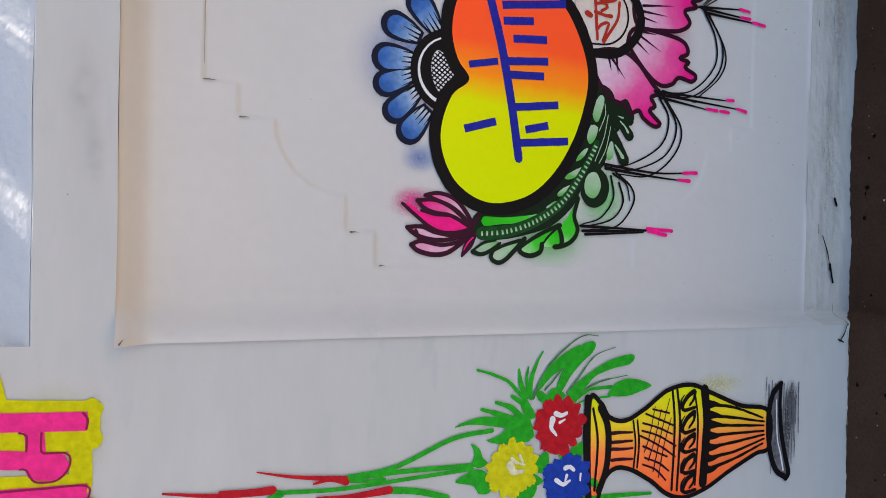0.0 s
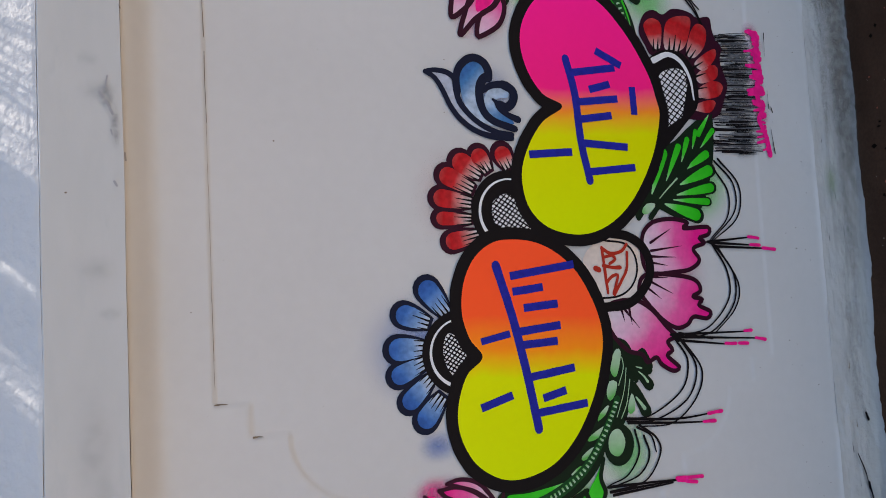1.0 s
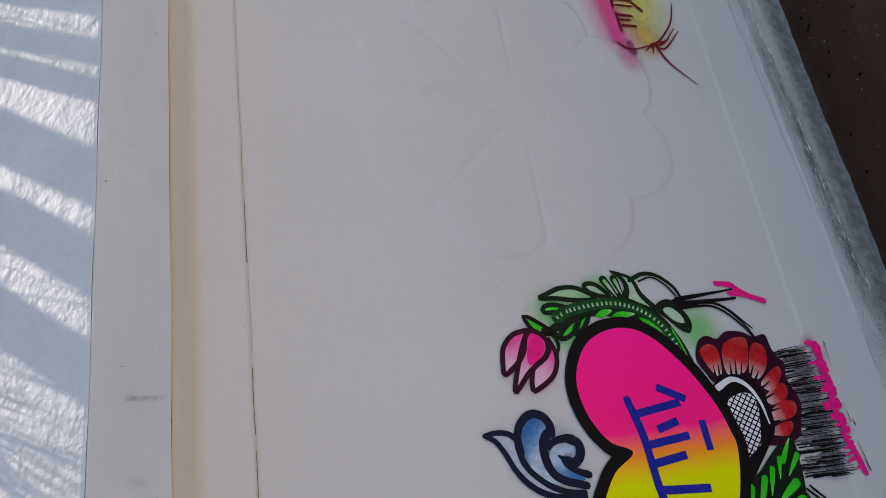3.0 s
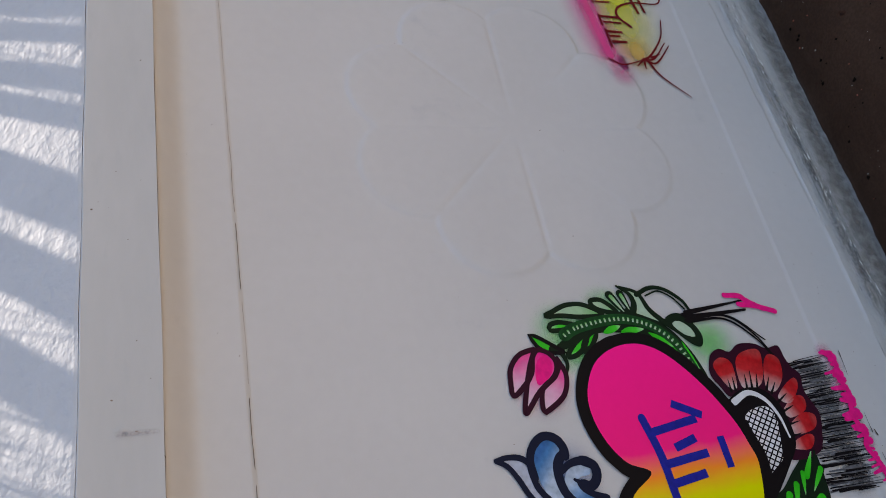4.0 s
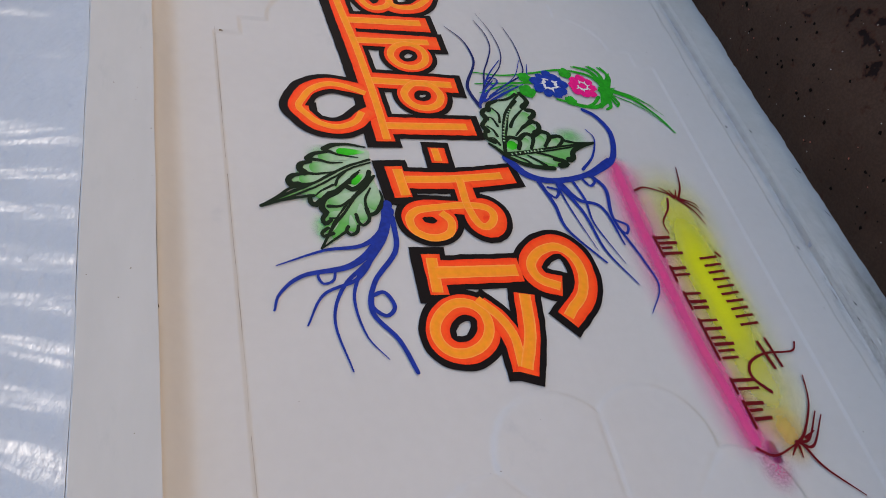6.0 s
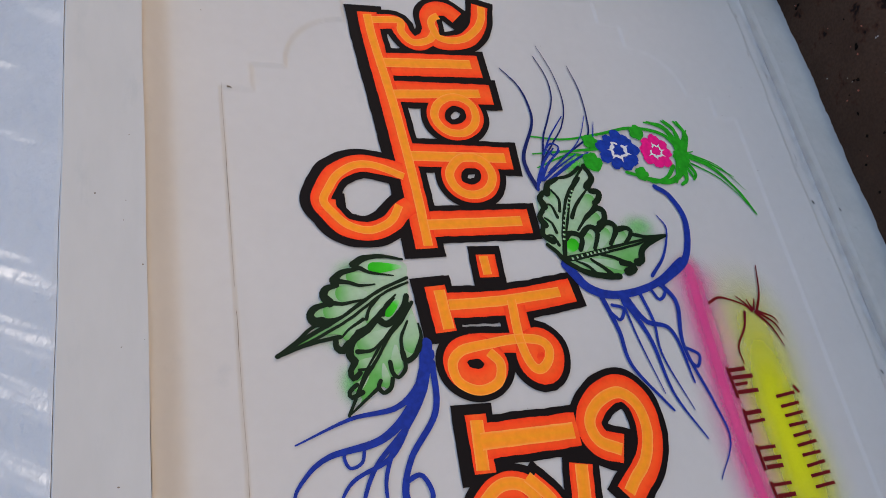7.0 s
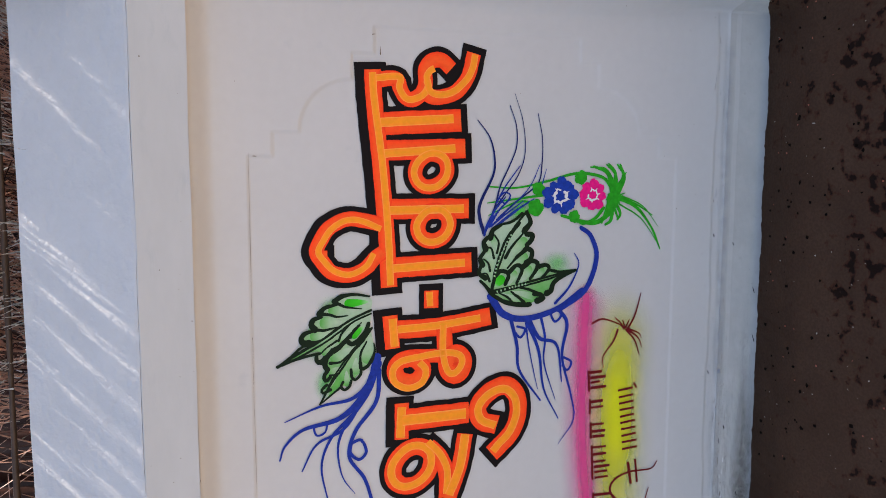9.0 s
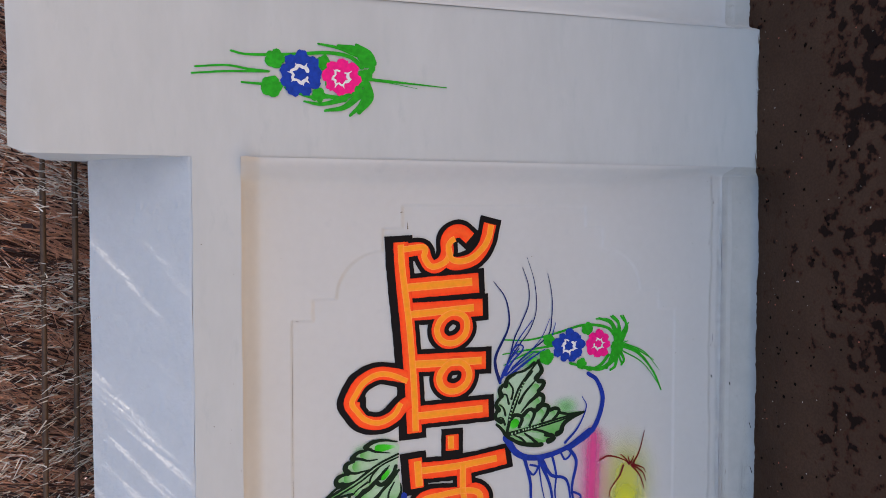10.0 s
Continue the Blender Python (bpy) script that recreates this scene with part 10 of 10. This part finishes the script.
stroke(m, "sprig_line", DARK_RED, 4.0, [(99.7, 24.1), (98.4, 24.3)], lift=2.0, taper=(1, 0.4))
stroke(m, "sprig_line", DARK_RED, 4.0, [(99.7, 23.4), (96.9, 22), (93.3, 18.4)], lift=2.0, taper=(1, 0.4))
stroke(m, "sprig_line", DARK_RED, 4.0, [(100.6, 22.6), (101.3, 20.9)], lift=2.0, taper=(1, 0.4))

m = motif("brush_marks", "stray black brush marks and green tinge on the whitewash", "stain", (-6, 1.8))
haze(m, "green_tinge", MIST_MOSS, (32.8, 2.9), 13.4, 36.6, 0)
stroke(m, "mark", GREY, 1.7, [(42.1, 93.2), (41, 93.4)], lift=0.8, ragged=2)
stroke(m, "mark", GREY, 2.6, [(40.5, 93.9), (40, 93.6)], lift=0.8, ragged=2)
stroke(m, "mark", GREY, 2.1, [(39.7, 93.4), (39.4, 93.2), (38.5, 92.8)], lift=0.8, ragged=2)
stroke(m, "mark", GREY, 2.1, [(32.1, 92.8), (31.7, 92.6)], lift=0.8, ragged=2)
stroke(m, "mark", GREY, 2.1, [(35, 91.9), (34.3, 91.8)], lift=0.8, ragged=2)
stroke(m, "mark", GREY, 1.3, [(37, 93), (36.5, 92.9)], lift=0.8, ragged=2)
haze(m, "grey_wash", SMUDGE_GREY, (40.2, 93.3), 8.5, 18.3, 0)
haze(m, "grey_wash", SMUDGE_GREY, (37.3, 92.6), 5.5, 24.4, 0)
stroke(m, "mark", BLACK, 1.8, [(-3.6, 2.6), (-6, 1.6), (-8.3, 1.1)], lift=1.5, ragged=2)
stroke(m, "mark", BLACK, 3.0, [(-7.5, 1.1), (-10, 0.5)], lift=1.5, ragged=2)
stroke(m, "mark", BLACK, 3.7, [(1.6, 0.6), (0.7, 0.2)], lift=1.5, ragged=2)
stroke(m, "mark", BLACK, 1.8, [(-15.2, 0.6), (-16.7, 1.1), (-17.8, 1.9)], lift=2, ragged=2)
stroke(m, "mark", BLACK, 2.4, [(-17.5, 2.2), (-17.9, 1.3)], lift=2, ragged=2)


# ---- wear: cracks, specks, smudges, dirt ----
DIRT = flat_paint("brown_dirt", (0.15, 0.115, 0.085), rough=0.8, streak=0.3)
SMUDGE = mist("grey_smudge", (0.25, 0.25, 0.26), 0.11, 0.5, 90)
SMUDGE_WARM = mist("brown_smudge", (0.28, 0.22, 0.22), 0.3, 0.5)
# this line also paints in the grey shadow of the field's upper edge
m = motif("plaster_crack", "fine dark broken crack and painted shadow line along the sunk field's upper edge", "crack", (50, 84.2))
rng = random.Random(3)
x = 12.0
while x < 164:
    ln = rng.uniform(1.5, 9)
    heavy = 1.0 if 25 < x < 75 else 0.6
    stroke(m, "crack_piece", DIRT, rng.uniform(0.3, 1.2) * heavy, [(x, 84.25 + rng.uniform(-0.06, 0.06)), (x + ln / 2, 84.25 + rng.uniform(-0.08, 0.08)), (x + ln, 84.25)], taper=(0.6, 0.6), lift=1.6, ragged=2)
    x += ln + rng.choice((-0.3, -0.2, 0.1, 1.5)) / heavy
m = motif("plaster_crack", "short dark cracks at the steps of the sunk field", "crack", (10, 82))
for p, q in (((10.4, 84.3), (10.3, 81.2)), ((6.9, 80.7), (6.8, 78.3)), ((-4.6, 69.0), (-4.6, 66.6)), ((-8.2, 65.6), (-8.3, 63.8)), ((182.3, 66.5), (182.4, 65.2)), ((179.6, 65.3), (182.5, 65.3)), ((164.9, 83.6), (164.7, 82.4)), ((-15.3, 91.6), (-14.3, 90.6))):
    stroke(m, "crack_piece", DIRT, 1.5, [p, (p[0] * 0.8 + q[0] * 0.2 + 0.04, p[1] * 0.8 + q[1] * 0.2), (p[0] * 0.6 + q[0] * 0.4, p[1] * 0.6 + q[1] * 0.4)], taper=(1.2, 0.2), lift=1.6, ragged=2)
m = motif("paint_specks", "scattered fine dark specks on the white plaster", "specks", (90, 30))
coords, faces = [], []
spots = [(5.9, 7.7, 2.2), (37.0, 77.6, 2.2), (87.0, 44.5, 2.0), (153.4, 44.0, 1.5), (24.0, 9.5, 2.4), (12.0, 12.0, 1.6), (63.0, 55.0, 1.2), (101.0, 61.0, 1.2), (49.0, 92.0, 1.5), (120.0, 92.0, 1.8)]
for i in range(26):
    spots.append((rng.uniform(-14, 189), rng.uniform(92.2, 98.5), rng.uniform(0.7, 2.2)))
for i in range(150):
    spots.append((rng.uniform(-14, 189), rng.choice((rng.uniform(7, 20), rng.uniform(7, 12), rng.uniform(10, 90))), rng.uniform(0.5, 1.5)))
for x, z, r in spots:
    n = len(coords)
    coords += [(x + r / 20 * math.cos(k * 1.0472) * rng.uniform(0.6, 1.3), z + r / 20 * math.sin(k * 1.0472) * rng.uniform(0.6, 1.5)) for k in range(6)]
    faces.append(tuple(range(n, n + 6)))
tagged(lay(m, "speck", DIRT, coords, faces, 0.9), kind="stuff")
m = motif("wall_smudge", "faint grey handling smudges on the whitewash", "stain", (51.2, 96.2))
for x, z, w, h in ((51.2, 93.9, 4, 24), (51.3, 95.4, 5, 9), (40.7, 94.1, 14, 22), (43.7, 94.89999999999999, 10, 14), (23.9, 94.4, 16, 20), (19.9, 93.4, 9, 13), (8, 95, 60, 18), (2, 94, 40, 14)):
    haze(m, "smudge", SMUDGE_WARM if w < 8 else SMUDGE, (x, z), h, w)
m = motif("splashed_mud", "brown mud splashed along the foot of the wall", "stain", (90, 0.6))
for i in range(70):
    x = rng.uniform(-40, 214)
    if not (-15 < x < 190):
        stroke(m, "splash", DIRT, rng.uniform(0.8, 2.4), [(x, 0.25), (x + rng.uniform(0.5, 3), rng.uniform(0.2, 0.7))], taper=(1, 0.4), lift=2.5, ragged=2)


def streak_mist(name, c, strength, run):
    """Dirt rubbed along the wall: a mist broken into long rough streaks."""
    m = mist(name, c, strength, 0.5, 300)
    t = m.node_tree
    n = t.nodes.new("ShaderNodeTexNoise")
    n.inputs["Scale"].default_value, n.inputs["Detail"].default_value, n.inputs["Roughness"].default_value = 1.0, 7, 0.7
    v = t.nodes.new("ShaderNodeVectorMath")
    v.operation = "MULTIPLY"
    v.inputs[1].default_value = run
    pos = t.nodes.new("ShaderNodeNewGeometry")
    t.links.new(pos.outputs["Position"], v.inputs[0])
    t.links.new(v.outputs[0], n.inputs["Vector"])
    k = t.nodes.new("ShaderNodeMapRange")
    k.inputs[1].default_value, k.inputs[2].default_value, k.inputs[3].default_value, k.inputs[4].default_value = 0.4, 0.62, 0.05, 1.0
    t.links.new(n.outputs[0], k.inputs[0])
    mul = t.nodes.new("ShaderNodeMath")
    mul.operation = "MULTIPLY"
    mixer = [x for x in t.nodes if x.bl_idname == "ShaderNodeMixShader"][0]
    old = mixer.inputs[0].links[0].from_socket
    t.links.new(old, mul.inputs[0])
    t.links.new(k.outputs[0], mul.inputs[1])
    t.links.new(mul.outputs[0], mixer.inputs[0])
    return m


FOOT_STAIN = streak_mist("foot_stain", (0.13, 0.125, 0.12), 0.85, (11, 1, 85))
FAINT_STAIN = streak_mist("faint_stain", (0.2, 0.2, 0.195), 0.26, (7, 1, 60))
PALE_DIRT = mist("pale_dirt", (0.3, 0.3, 0.3), 0.22, 0.3, 60)
DAMP = mist("damp_brown", (0.17, 0.145, 0.125), 0.55, 0.3, 90)
LIME_CHIP = flat_paint("lime_chip", (0.66, 0.66, 0.65), rough=0.9, streak=0.2)
m = motif("damp_stain", "grey rough damp streak along the foot of the wall", "stain", (70, 4))
mist_stripe(m, FOOT_STAIN, [(50, 2.6), (62, 2.7), (74, 3.1), (88, 3.6), (100, 4.2), (108, 4.5)], 17, 0.3)
mist_stripe(m, FAINT_STAIN, [(-15, 2.6), (10, 2.4), (40, 2.6), (64, 3), (90, 4), (120, 5), (150, 5.3)], 24, 0.2)
mist_stripe(m, FAINT_STAIN, [(-15, 0.6), (40, 0.2), (100, -0.4), (150, -0.2)], 18, 0.2)
mist_stripe(m, DAMP, [(14, -1.2), (36, -0.9), (60, -0.7), (100, -0.9), (135, -1.0)], 40, 0.3)
mist_stripe(m, PALE_DIRT, [(125, 5.2), (150, 5.2), (188, 5.2)], 12, 0.1)
for k in range(130):
    sx = rng.uniform(-14, 60) if k % 4 == 0 else rng.uniform(56, 122) if k % 4 < 3 else rng.uniform(110, 188)
    sz = 2.6 + max(0.0, sx - 60) * 0.035 + rng.gauss(0, 0.7)
    stroke(m, "dark_mark", rng.choice((DIRT, GREY, DRY_GREY)), rng.uniform(0.5, 1.6), [(sx, sz), (sx + rng.uniform(0.2, 1.4), sz + rng.uniform(-0.15, 0.15))], taper=(1, 0.3), lift=1.2, ragged=2)
for k in range(45):
    sx = rng.uniform(58, 112)
    sz = 2.2 + max(0.0, sx - 60) * 0.035 + rng.gauss(0, 0.35)
    stroke(m, "lime_flake", LIME_CHIP, rng.uniform(0.8, 2.2), [(sx, sz), (sx + rng.uniform(0.2, 1.0), sz + rng.uniform(-0.1, 0.1))], taper=(1, 0.4), lift=1.3, ragged=2)
for x, z, ln in ((142.5, -1.2, 1.2), (134, -1.5, 1.6), (152, 6.9, 0.5), (128, 7, 0.6), (150.5, 3.4, 0.5), (118, 3.8, 0.6), (105.5, 0.6, 0.8)):
    stroke(m, "dark_mark", BLACK, 2.2, [(x, z), (x - ln * 0.8, z - ln * 0.3)], taper=(0.6, 1), lift=1.5, ragged=2)


# ---- grit on the floor ----
def grit(name, label, count, mat, seed, size):
    rng = random.Random(seed)
    verts, faces = [], []
    for i in range(count):
        x, y, r = rng.uniform(-0.5, 2.4), -0.03 - 0.42 * rng.random() ** 1.3, rng.uniform(*size)
        z = floor_z(x, y) + r * 0.3
        n = len(verts)
        spin = rng.uniform(0, 6.28)
        for k in range(4):
            verts.append((x + r * math.cos(spin + k * 1.57) * rng.uniform(0.5, 1.4), y + r * math.sin(spin + k * 1.57) * rng.uniform(0.5, 1.4), z))
        verts += [(x, y, z + r * 0.7), (x, y, z - r)]
        for k in range(4):
            faces += [(n + k, n + (k + 1) % 4, n + 4), (n + (k + 1) % 4, n + k, n + 5)]
    me = bpy.data.meshes.new(name)
    me.from_pydata(verts, [], faces)
    me.materials.append(mat)
    return tagged(new(name, me), label, "grit", kind="stuff")


PALE_GRIT = material("pale_grit", (0.5, 0.46, 0.4), 0.6, 0.3, 60, 300, 0.2)
RUST_GRIT = material("brick_grit", (0.35, 0.09, 0.05), 0.7, 0.3, 60, 300, 0.2)
DARK_GRIT = material("dark_crumbs", (0.008, 0.005, 0.0035), 0.95, 0.3, 60, 300, 0.2, gloss=0.02)
grit("pale_grit", "tiny pale grains scattered on the mud floor", 260, PALE_GRIT, 1, (0.0005, 0.0014))
grit("brick_grit", "tiny reddish brick grains on the mud floor", 160, RUST_GRIT, 2, (0.0008, 0.002))
grit("mud_crumbs", "dark crumbs of mud lying on the floor", 600, DARK_GRIT, 3, (0.0008, 0.004))
